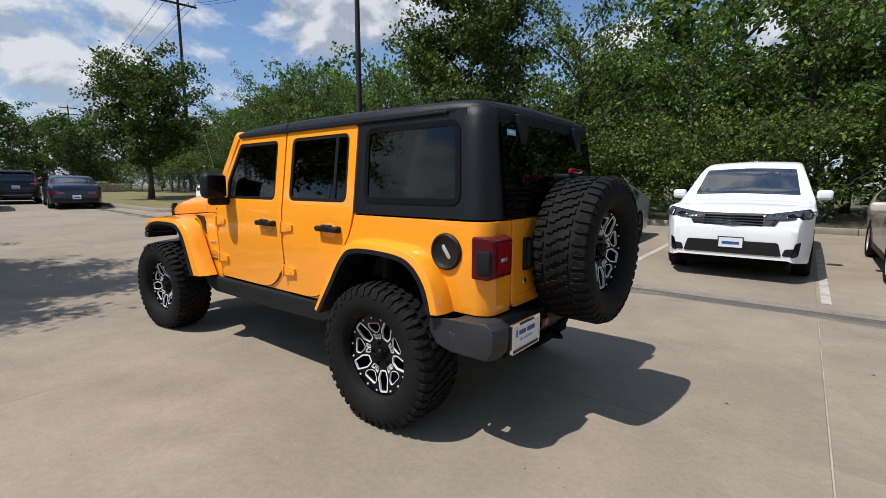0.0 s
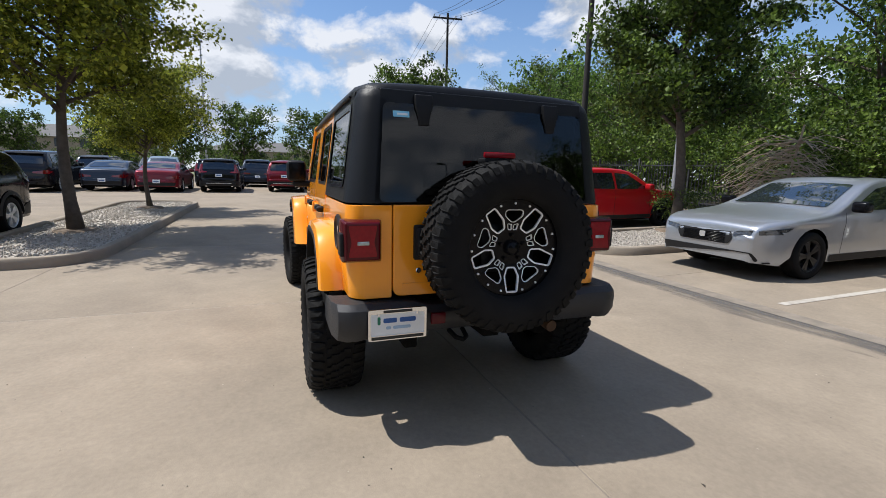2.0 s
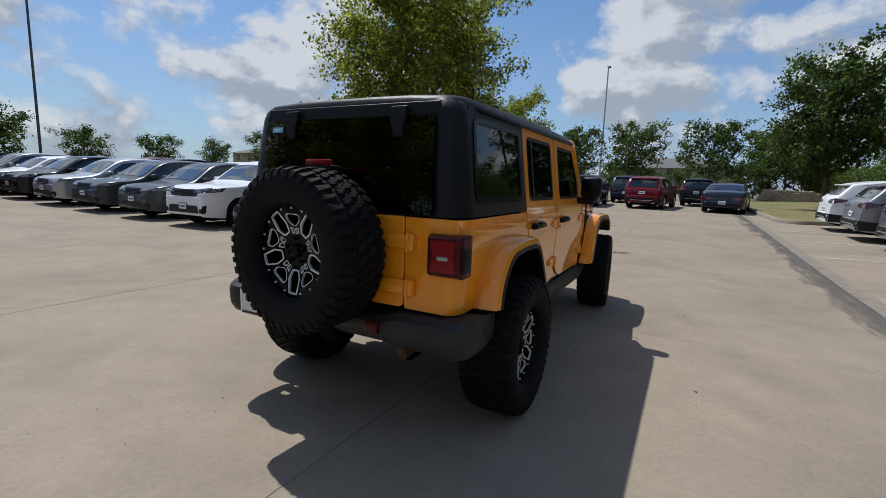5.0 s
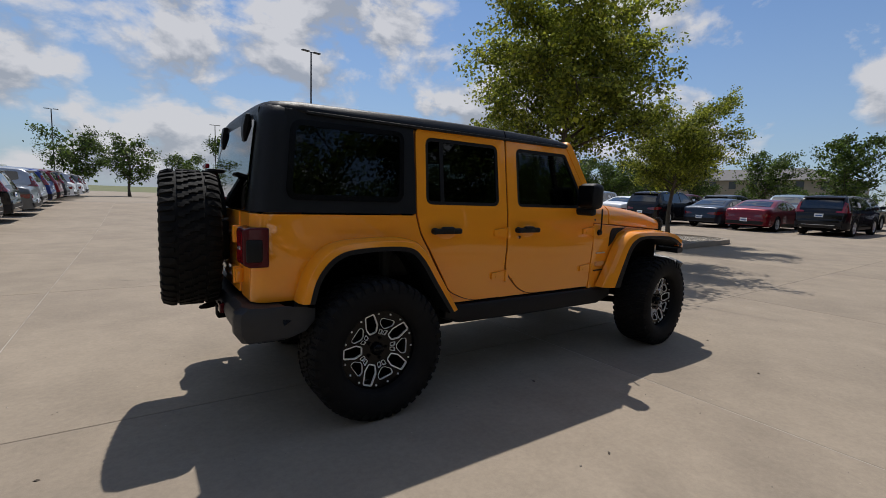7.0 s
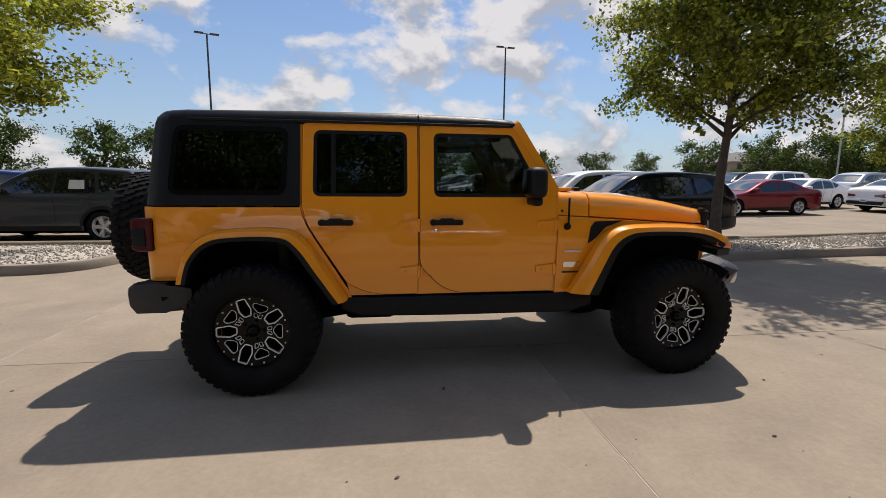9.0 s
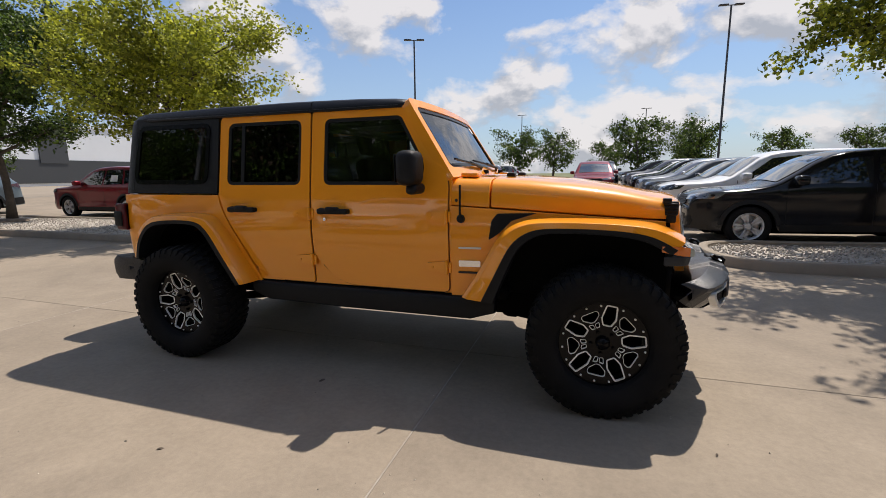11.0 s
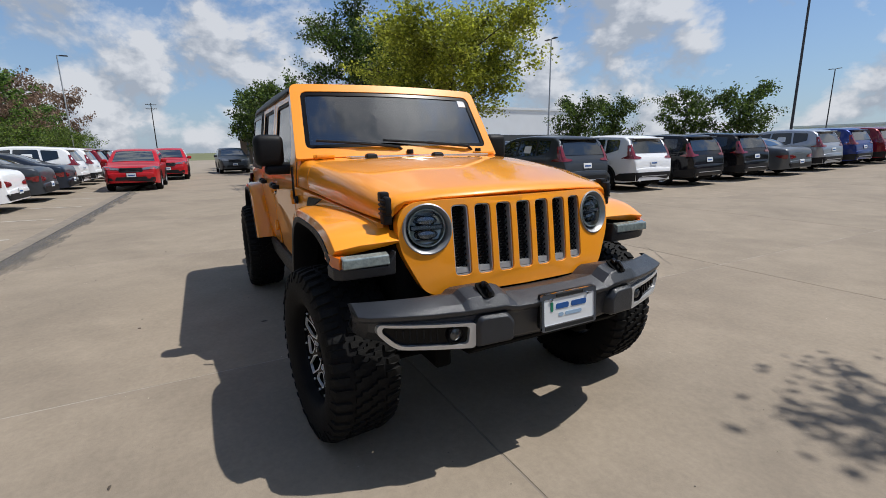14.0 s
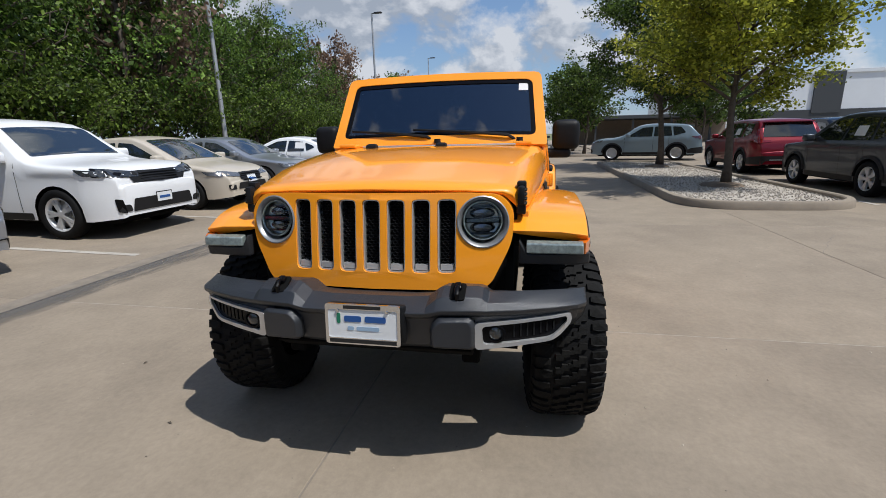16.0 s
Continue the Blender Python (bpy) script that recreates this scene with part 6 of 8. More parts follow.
def build_car(kind, paint, dark_wheels=False):
    """One parked car with its nose along +x, its origin on the ground below its middle."""
    s = SPEC[kind]
    L, W = s["L"], s["W"] / 2
    root = new(kind)
    sport = kind == "sport_saloon"
    xs = set()
    n = 22
    for i in range(n + 1):
        u = i / n
        xs.add(round(-L / 2 + L * (0.5 - 0.5 * math.cos(math.pi * u)) * 0.25 + L * u * 0.75, 3))
    for d in (0.006, 0.016, 0.03, 0.05, 0.075, 0.105):
        xs.update((round(L / 2 - d, 3), round(d - L / 2, 3)))
    for c in (s["fa"], s["ra"]):
        for i in range(-6, 7):
            xs.add(round(c + (s["R"] + 0.055) * math.sin(i / 6 * math.pi / 2), 3))
    xs = sorted(xs)
    xs = [x for i, x in enumerate(xs) if i == 0 or x - xs[i - 1] > 0.005]

    def half(x):
        e = 1 - abs(x) / (L / 2)
        c_ = 0.15 if x < 0 else 0.20
        k = min(1, max(0.0, e / c_))
        lo = 0.84 if x < 0 else 0.82
        return W * (lo + (1 - lo) * math.sin(k * math.pi / 2)) if e < c_ else W

    def bottom(x):
        z = s["sill"] + 0.045 * max(0, abs(x) / (L / 2) - 0.85) / 0.15
        for c in (s["fa"], s["ra"]):
            r = s["R"] + 0.055
            if abs(x - c) < r:
                z = max(z, s["R"] + math.sqrt(r * r - (x - c) ** 2) * 0.98)
        return z

    rings = []
    for x in xs:
        w, zb, zt = half(x), bottom(x), interp(s["top"], x)
        r = min(0.10, 0.45 * (zt - zb))
        ze = zt - r * 0.75
        pts = []
        for j in range(11):
            z = zb + (ze - zb) * j / 10
            y = w * (0.965 + 0.035 * math.sin(min(1, max(0, (z - 0.2) / 0.5)) * math.pi / 2))
            y += 0.018 * math.exp(-((z - s["belt"] + 0.12) / 0.06) ** 2) - 0.012
            if z > s["belt"]:
                y -= (z - s["belt"]) * s["tum"]
            pts.append((y, z))
        ye = pts[-1][0]
        for j in range(1, 5):
            a = j / 4 * math.pi / 2
            pts.append((ye - 0.13 * (1 - math.cos(a)), ze + (zt - ze) * 0.8 * math.sin(a)))
        yl, zl = pts[-1]
        for j in range(1, 5):
            u = j / 4
            pts.append((yl * (1 - u), zl + (zt - zl) * (1 - (1 - u) ** 2) + 0.012 * u))
        ring = [(x, y, z) for y, z in pts] + [(x, -y, z) for y, z in pts[-2::-1]]
        rings.append(ring)
    # the nose and the tail turn over in a rounded edge
    for end, sg_ in ((0, -1), (-1, 1)):
        base = rings[end]
        zc = sum(p[2] for p in base) / len(base)
        turn = [[(base[0][0] + sg_ * d, p[1] * ky, zc + (p[2] - zc) * kz) for p in base] for d, ky, kz in ((0.014, 0.982, 0.985), (0.026, 0.95, 0.955), (0.032, 0.90, 0.915))]
        rings = turn[::-1] + rings if end == 0 else rings + turn
    bm = bmesh.new()
    vs = [[bm.verts.new(p) for p in r] for r in rings]
    m = len(rings[0])
    for a, b in zip(vs, vs[1:]):
        for i in range(m - 1):
            bm.faces.new((a[i], a[i + 1], b[i + 1], b[i]))
    bm.faces.new(vs[0])
    bm.faces.new(vs[-1][::-1])
    from mathutils.bvhtree import BVHTree
    bm.normal_update()
    bvh = BVHTree.FromBMesh(bm)
    part("body", bm, paint, root, smooth=50)

    def decal(name, poly, face, material, off=0.010, label="", rnd_=0.04, step=0.11, depth=0.0):
        pts = rounded(poly, rnd_, 3)
        b = fill(pts)
        for ax in (0, 1):
            lo, hi = min(p[ax] for p in pts), max(p[ax] for p in pts)
            for q in range(1, int((hi - lo) / step) + 1):
                no = [0, 0, 0]
                no[ax] = 1
                co = [0, 0, 0]
                co[ax] = lo + q * step
                bmesh.ops.bisect_plane(b, geom=b.verts[:] + b.edges[:] + b.faces[:], plane_co=co, plane_no=no, dist=1e-4)
        for v in b.verts:
            p, q = v.co.x, v.co.y
            if face in ("left", "right"):
                sg = 1 if face == "left" else -1
                org, dr = Vector((p, sg * 3, q)), Vector((0, -sg, 0))
            elif face == "front":
                org, dr = Vector((5, p, q)), Vector((-1, 0, 0))
            elif face == "rear":
                org, dr = Vector((-5, p, q)), Vector((1, 0, 0))
            else:
                org, dr = Vector((q, p, 4)), Vector((0, 0, -1))
            loc, nor, _, _ = bvh.ray_cast(org, dr)
            if loc is None:
                loc, nor = org + dr * 3, -dr
            if nor.dot(dr) > 0:
                nor = -nor
            v.co = loc + nor * off
        if depth:
            g_ = bmesh.ops.solidify(b, geom=b.faces[:], thickness=depth)
        return part(name, b, material, root, label, smooth=60)

    belt = s["belt"] + 0.03
    xa, xt, xb, xc, xd = s["cabin"]
    tz = lambda x: interp(s["top"], x) - 0.13
    for side in ("left", "right"):
        decal("side_window", [(xa - 0.22, belt), (xt - 0.10, tz(xt - 0.10)), (-0.30, tz(-0.30)), (-0.27, belt)], side, M["cw_glass"])
        decal("side_window", [(-0.34, belt), (-0.37, tz(-0.37)), (xb - 0.05, tz(xb)), (xb - 0.12, belt + 0.02)], side, M["cw_glass"])
        decal("quarter_window", [(xb - 0.20, belt + 0.02), (xb - 0.13, tz(xb - 0.13)), (xc + 0.10, tz(xc + 0.10)), (xd + 0.28, belt + 0.14)], side, M["cw_glass"])
        for hx in (0.02, -0.98):
            decal("door_handle", [(hx - 0.20, belt - 0.16), (hx - 0.20, belt - 0.13), (hx, belt - 0.13), (hx, belt - 0.16)], side, paint, 0.02, rnd_=0.01)
        for px in (-0.32, xa - 0.12, xb + 0.0):
            decal("door_gap", [(px - 0.005, s["sill"] + 0.12), (px - 0.005, belt - 0.03), (px + 0.005, belt - 0.03), (px + 0.005, s["sill"] + 0.12)], side, M["car_trim"], 0.0035, rnd_=0.001)
        sg = 1 if side == "left" else -1
        mr = bbox_bm(xa - 0.36, xa - 0.18, W * 0.99, W + 0.20, belt - 0.02, belt + 0.14, 0.045, 3)
        for v in mr.verts:
            v.co.y *= sg
        part("wing_mirror", mr, M["gloss_black"] if sport else paint, root)
        x0, x1 = s["ra"] + s["R"] + 0.10, s["fa"] - s["R"] - 0.10
        decal("sill_trim", [(x0, s["sill"] + 0.005), (x0, s["sill"] + 0.11), (x1, s["sill"] + 0.11), (x1, s["sill"] + 0.005)], side, M["car_trim"], 0.008, rnd_=0.02)
        if s["clad"]:
            for c in (s["fa"], s["ra"]):
                b = bmesh.new()
                r0, r1 = s["R"] + 0.045, s["R"] + 0.115
                ring = []
                for q in range(17):
                    a = math.pi * (0.02 + 0.96 * q / 16)
                    row = []
                    for r in (r0, r1):
                        px, pz = c + r * math.cos(a), s["R"] + r * math.sin(a) * 0.98
                        loc, nor, _, _ = bvh.ray_cast(Vector((px, sg * 3, max(pz, s["sill"] + 0.02))), Vector((0, -sg, 0)))
                        yy = loc.y if loc else sg * W
                        if abs(yy) < W * 0.7:
                            yy = sg * W
                        row.append((px, yy + sg * 0.014, max(pz, s["sill"])))
                    ring.append([b.verts.new(p) for p in row] + [b.verts.new((row[0][0], row[0][1] - sg * 0.05, row[0][2]))])
                for p_, q_ in zip(ring, ring[1:]):
                    b.faces.new((p_[0], p_[1], q_[1], q_[0]))
                    b.faces.new((p_[2], p_[0], q_[0], q_[2]))
                part("arch_trim", b, M["car_trim"], root)
    hw = W - s["tum"] * 0.3
    (wx0, wx1), wy = s["ws"]
    if sport:
        decal("sunroof", [(-0.42, -0.22), (-0.42, -0.78), (0.42, -0.78), (0.42, -0.22)], "top", M["gloss_black"], 0.008, "black glass sunroof", rnd_=0.05)
    if kind == "suv" or (kind in ("saloon", "sport_saloon") and dark_wheels):
        decal("price_sheet", [(-0.95, belt + 0.10), (-0.93, belt + 0.30), (-0.62, belt + 0.30), (-0.62, belt + 0.10)], "right", M["paper"], 0.014, "white price sheet in the window", rnd_=0.01)
        decal("price_sheet", [(-0.95, belt + 0.10), (-0.93, belt + 0.30), (-0.62, belt + 0.30), (-0.62, belt + 0.10)], "left", M["paper"], 0.014, "white price sheet in the window", rnd_=0.01)
    wb = hw - 0.10
    decal("windscreen", [(-wb, wx0), (-wb + 0.10, wx1), (wb - 0.10, wx1), (wb, wx0)], "top", M["cw_screen"], 0.010)
    (r0x, r0z), (r1x, r1z) = s["rw"]
    if r0x - r1x > 0.4:
        decal("rear_window", [(-wb + 0.12, r0x - 0.03), (-wb + 0.03, r1x + 0.05), (wb - 0.03, r1x + 0.05), (wb - 0.12, r0x - 0.03)], "top", M["cw_glass"], 0.010)
    else:
        decal("rear_window", [(-wb + 0.10, r0z), (-wb, r1z + 0.02), (wb, r1z + 0.02), (wb - 0.10, r0z)], "rear", M["cw_glass"], 0.010)
    hz = interp(s["top"], L / 2 - 0.20) - 0.14
    for sg in (1, -1):
        if sport:
            decal("head_lamp", [(sg * W * 0.50, 0.64), (sg * W * 0.49, 0.685), (sg * W * 0.94, 0.735), (sg * W * 0.97, 0.675)], "front", M["head_dark"], 0.014, rnd_=0.02)
            decal("running_light", [(sg * W * 0.52, 0.687), (sg * W * 0.52, 0.697), (sg * W * 0.92, 0.742), (sg * W * 0.92, 0.730)], "front", M["head"], 0.018, rnd_=0.003)
        else:
            decal("head_lamp", [(sg * W * 0.40, hz), (sg * W * 0.40, hz + 0.07), (sg * W * 0.90, hz + 0.13), (sg * W * 0.93, hz + 0.03)], "front", M["head_dark" if kind == "big_suv" else "head"], 0.014, rnd_=0.03)
        tl = 0.95 if kind == "crossover" else interp(s["top"], -L / 2 + 0.03) - 0.12
        sd = "left" if sg > 0 else "right"
        if kind == "suv":
            decal("tail_lamp", [(sg * W * 0.56, 0.985), (sg * W * 0.56, 1.03), (sg * W * 0.765, 1.06), (sg * W * 0.765, 1.40), (sg * W * 0.815, 1.40), (sg * W * 0.93, 1.03), (sg * W * 0.90, 0.965)], "rear", M["tail"], 0.014, rnd_=0.03)
            decal("tail_lamp", [(-L / 2 + 0.06, 0.97), (-L / 2 + 0.27, 1.38), (-L / 2 + 0.33, 1.38), (-L / 2 + 0.25, 1.07), (-L / 2 + 0.44, 0.99)], sd, M["tail"], 0.014, rnd_=0.03)
        else:
            decal("tail_lamp", [(sg * W * 0.42, tl - 0.02), (sg * W * 0.42, tl + 0.05), (sg * W * 0.93, tl + 0.12), (sg * W * 0.95, tl - 0.05)], "rear", M["tail_smoked" if kind == "crossover" else "tail"], 0.014, rnd_=0.03)
            decal("tail_lamp", [(-L / 2 + 0.08, tl - 0.03), (-L / 2 + 0.14, tl + 0.10), (-L / 2 + 0.46, tl + 0.08), (-L / 2 + 0.30, tl + 0.0)], sd, M["tail_smoked" if kind == "crossover" else "tail"], 0.014, rnd_=0.03)
        if sport:
            decal("head_lamp", [(L / 2 - 0.08, 0.675), (L / 2 - 0.12, 0.735), (L / 2 - 0.50, 0.765), (L / 2 - 0.40, 0.715)], sd, M["head_dark"], 0.014, rnd_=0.02)
            continue
        decal("head_lamp", [(L / 2 - 0.10, hz + 0.03), (L / 2 - 0.16, hz + 0.10), (L / 2 - 0.52, hz + 0.13), (L / 2 - 0.40, hz + 0.04)], "left" if sg > 0 else "right", M["head_dark" if kind == "big_suv" else "head"], 0.014, rnd_=0.03)
        if kind == "big_suv":
            decal("lamp_surround", [(sg * W * 0.50, hz - 0.005), (sg * W * 0.50, hz + 0.085), (sg * W * 0.93, hz + 0.145), (sg * W * 0.955, hz + 0.02)], "front", M["gloss_black"], 0.011, rnd_=0.03)
            decal("vent_slit", [(sg * W * 0.74, 0.40), (sg * W * 0.78, 0.60), (sg * W * 0.84, 0.62), (sg * W * 0.82, 0.42)], "front", M["gloss_black"], 0.014, rnd_=0.02)
        decal("fog_pocket" if kind != "big_suv" else "lower_vent", [(sg * W * 0.64, 0.42), (sg * W * 0.67, 0.52), (sg * W * 0.83, 0.53), (sg * W * 0.81, 0.42)], "front", M["car_trim"], 0.011, rnd_=0.03)
    gw = 0.58 if kind == "big_suv" else 0.44
    if sport:
        hz, gw = 0.59, 0.50
    decal("grille", [(-W * (gw - 0.06), hz - 0.09), (-W * gw, hz + 0.01), (-W * (gw - 0.03), hz + 0.08), (W * (gw - 0.03), hz + 0.08), (W * gw, hz + 0.01), (W * (gw - 0.06), hz - 0.09)], "front", M["car_trim"], 0.011, rnd_=0.03)
    g = bmesh.new()
    for q in range(7 if sport else 4):
        zz = hz - 0.075 + q * (0.022 if sport else 0.04)
        loc, _, _, _ = bvh.ray_cast(Vector((5, 0, zz)), Vector((-1, 0, 0)))
        xx = loc.x if loc else L / 2
        bbox_bm(xx - 0.03, xx + 0.022, -W * 0.38, W * 0.38, zz, zz + (0.008 if sport else 0.012), 0.003, 1, g)
    part("grille_insert", g, M["gloss_black"], root)
    if sport:
        decal("badge", [(-0.045, hz - 0.03), (-0.052, hz + 0.055), (0.052, hz + 0.055), (0.045, hz - 0.03)], "front", M["satin"], 0.034, "small plain silver badge", rnd_=0.02)
        decal("bumper_lip", [(-W * 0.90, 0.262), (-W * 0.90, 0.285), (W * 0.90, 0.285), (W * 0.90, 0.262)], "front", M["car_trim"], 0.012, rnd_=0.008)
    lz = 0.41 if kind == "big_suv" else 0.42
    lh = 0.19 if kind == "big_suv" else 0.13
    lw = 0.84 if sport else 0.64 if kind == "big_suv" else 0.58
    if sport:
        lz, lh = 0.295, 0.125
    decal("lower_grille", [(-W * lw, lz), (-W * (lw - 0.05), lz + lh), (W * (lw - 0.05), lz + lh), (W * lw, lz)], "front", M["car_trim"], 0.011, rnd_=0.03)
    rv = 0.58 if kind in ("suv", "crossover") else 0.48
    if kind in ("suv", "crossover"):
        decal("front_valance", [(-W * 0.80, 0.335), (-W * 0.84, 0.47), (W * 0.84, 0.47), (W * 0.80, 0.335)], "front", M["car_trim"], 0.007, rnd_=0.03)
    if kind not in ("saloon", "sport_saloon"):
        rx, rz = s["rw"][0]
        zr = interp(s["top"], rx + 0.02)
        sp = bbox_bm(rx - 0.12, rx + 0.16, -hw + 0.16, hw - 0.16, zr - 0.035, zr + 0.008, 0.016, 2)
        part("roof_spoiler", sp, paint, root)
    if kind in ("suv", "crossover"):
        decal("bumper_strip", [(-W * 0.60, 0.455), (-W * 0.60, 0.475), (W * 0.60, 0.475), (W * 0.60, 0.455)], "rear", M["satin"], 0.018, rnd_=0.004)
        tl = 1.02 if kind == "suv" else 0.90
    decal("rear_valance", [(-W * 0.80, 0.325), (-W * 0.84, rv), (W * 0.84, rv), (W * 0.80, 0.325)], "rear", M["car_trim"], 0.011, rnd_=0.02)
    if s["clad"]:
        for side in ("left", "right"):
            xw = s["ra"] - s["R"] - 0.07
            decal("corner_cladding", [(-L / 2 + 0.012, 0.325), (-L / 2 + 0.012, rv), (xw - 0.16, rv - 0.04), (xw, rv - 0.12), (xw, 0.325)], side, M["car_trim"], 0.012, rnd_=0.015)
    if kind in ("crossover", "suv"):
        for sg in (1, -1):
            ex = tube([Vector((-L / 2 + 0.30, sg * W * 0.62, 0.345)), Vector((-L / 2 - 0.012, sg * W * 0.62, 0.335))], 0.042, 12)
            part("exhaust_tip", ex, M["chrome"], root, "chrome exhaust tip")
    pz = 0.50 if kind == "big_suv" else 0.545
    if not sport:
      decal("plate_frame", [(-0.165, pz - 0.015), (-0.165, pz + 0.155), (0.165, pz + 0.155), (0.165, pz - 0.015)], "front", M["black_ink"], 0.018, rnd_=0.012)
      decal("front_plate", [(-0.15, pz), (-0.15, pz + 0.14), (0.15, pz + 0.14), (0.15, pz)], "front", M["white_plate"], 0.022, rnd_=0.01)
      decal("plate_print", [(-0.11, pz + 0.045), (-0.11, pz + 0.085), (0.11, pz + 0.085), (0.11, pz + 0.045)], "front", M["blue_ink"], 0.026, rnd_=0.005)
    decal("rear_plate", [(-0.15, tl - 0.24), (-0.15, tl - 0.10), (0.15, tl - 0.10), (0.15, tl - 0.24)], "rear", M["white_plate"], 0.022, rnd_=0.01)
    decal("plate_print", [(-0.11, tl - 0.195), (-0.11, tl - 0.155), (0.11, tl - 0.155), (0.11, tl - 0.195)], "rear", M["blue_ink"], 0.026, rnd_=0.005)
    part("underbody", bbox_bm(-L / 2 + 0.25, L / 2 - 0.25, -W + 0.27, W - 0.27, 0.20, 0.75, 0.05, 1), M["under"], root)
    for c in (s["fa"], s["ra"]):
        part("wheel_well", box(c - s["R"] - 0.05, c + s["R"] + 0.05, -W + 0.22, W - 0.22, 0.3, 2 * s["R"] + 0.02), M["under"], root)
        for sg in (1, -1):
            tyre = part("tyre", car_wheel(s["R"])[0], None, root)
            tyre.matrix_basis = pose(c, sg * (W - 0.115), s["R"], 0, 0, 0 if sg > 0 else 180)
            part("rim", car_wheel(s["R"])[1 if not dark_wheels else 2], None, tyre)
    return root


_wheels = {}


def car_wheel(R):
    if R in _wheels:
        return _wheels[R]
    prof = [(R * 0.66, -0.09), (R * 0.72, -0.11), (R * 0.93, -0.115), (R * 0.99, -0.085), (R, 0.0), (R * 0.99, 0.085), (R * 0.93, 0.115), (R * 0.72, 0.11), (R * 0.66, 0.09), (R * 0.66, -0.09)]
    bm = lathe(prof, 26)
    me = bpy.data.meshes.new("tyre")
    bmesh.ops.recalc_face_normals(bm, faces=bm.faces[:])
    bm.to_mesh(me)
    bm.free()
    me.materials.append(M["rubber"])
    for p in me.polygons:
        p.use_smooth = True
    rims = []
    for mt in (M["alloy"], M["alloy_dark"]):
        bm = lathe([(R * 0.60, 0.02), (R * 0.68, 0.095), (R * 0.66, 0.10), (R * 0.61, 0.085), (R * 0.57, 0.03)], 22)
        lathe([(R * 0.60, -0.05), (R * 0.0001, -0.05)], 16, "y", bm)
        lathe([(0.0001, 0.088), (0.05, 0.086), (0.065, 0.07), (0.065, 0.0)], 14, "y", bm)
        for k in range(5):
            for d in (-0.16, 0.16):
                a = k * 2 * math.pi / 5
                c0, c1 = Vector((math.cos(a), 0, math.sin(a))), Vector((math.cos(a + d), 0, math.sin(a + d)))
                t = Vector((-math.sin(a), 0, math.cos(a)))
                p0, p1 = c0 * 0.05, c1 * R * 0.64
                w0, w1 = 0.022, 0.026
                q = [p0 - t * w0, p0 + t * w0, p1 + t * w1, p1 - t * w1]
                lo = [bm.verts.new(v + Vector((0, 0.045, 0))) for v in q]
                hi = [bm.verts.new(v + Vector((0, 0.085, 0))) for v in q]
                bm.faces.new(hi)
                for i in range(4):
                    j = (i + 1) % 4
                    bm.faces.new((lo[i], lo[j], hi[j], hi[i]))
        me2 = bpy.data.meshes.new("rim")
        bmesh.ops.recalc_face_normals(bm, faces=bm.faces[:])
        bm.to_mesh(me2)
        bm.free()
        me2.materials.append(mt)
        rims.append(me2)
    _wheels[R] = (me, *rims)
    return _wheels[R]


M["cw_glass"] = mat("car_glass_dark", (0.012, 0.015, 0.016), 0.04, coat=0.6, spec=0.8, noise_amt=0.1, noise_scale=3)
M["cw_screen"] = mat("car_windscreen", (0.020, 0.026, 0.028), 0.04, coat=0.6, spec=1.0, noise_amt=0.1, noise_scale=3)
M["cw_screen"].node_tree.nodes["Principled BSDF"].inputs["IOR"].default_value = 1.85
TEMPLATE = {}
PAINTED = ("body", "door_handle", "wing_mirror", "roof_spoiler")
WORDS = {"white": "white", "silver": "silver", "grey": "mid-grey", "dgrey": "dark grey", "black": "black", "red": "bright red", "wine": "deep red", "beige": "beige", "blue": "bright blue", "bluegrey": "pale blue-grey", "navy": "dark navy", "lgrey": "light grey"}
NOUN = {"suv": "SUV", "crossover": "crossover", "saloon": "saloon", "sport_saloon": "saloon with black mirrors", "hatch": "hatchback", "big_suv": "large SUV"}


def park(kind, colour, x, y, heading, where, group="", dark=False, scale=1.0, label_sheet=False):
    key = (kind, dark)
    m = pose(x, y, 0, 0, 0, heading) @ Matrix.Scale(scale, 4)
    if key not in TEMPLATE:
        ob = build_car(kind, M["car_" + colour], dark)
        ob.matrix_basis = m
        TEMPLATE[key] = ob
    else:
        src = TEMPLATE[key]
        ob = copy_thing(src, pose(x, y, 0, 0, 0, heading))
        ob.matrix_basis = m
        for o in ob.children_recursive:
            if o.name.split(".")[0] in PAINTED:
                o.material_slots[0].link = "OBJECT"
                o.material_slots[0].material = M["car_" + colour]
    ob.name = "parked_car"
    tagged(ob, f"{WORDS[colour]} {NOUN[kind]} parked {where}", "car", group)
    return ob


G = "cars along the woods"
park("big_suv", "white", -1.08, -7.82, 90, "nose out in a bay before the woods", G)
park("sport_saloon", "silver", 2.12, -7.55, 90, "nose out beside a gravel island", G, True)
park("hatch", "beige", -3.75, -7.65, 90, "nose out in a bay before the woods", G)
park("saloon", "silver", -7.0, -8.1, 90, "nose out in a bay before the woods", G)
park("saloon", "white", -10.2, -8.0, -90, "tail out in a bay before the woods", G, True)
for i, (k, c) in enumerate((("saloon", "dgrey"), ("saloon", "navy"), ("suv", "white"), ("suv", "white"), ("suv", "wine"), ("suv", "black"), ("suv", "silver"))):
    park(k, c, -13.1 - 2.85 * i, -8.0, -90, "tail out in the row before the woods", G)
G = "crossovers beside the fence"
park("crossover", "red", 7.65, -7.65, -90, "tail out beside a gravel island", G, True)
for i, c in enumerate(("grey", "lgrey", "white")):
    park("crossover", c, 11.0 + 2.78 * i, -7.98 + 0.05 * i, -90, "tail out in the row by the fence", G)
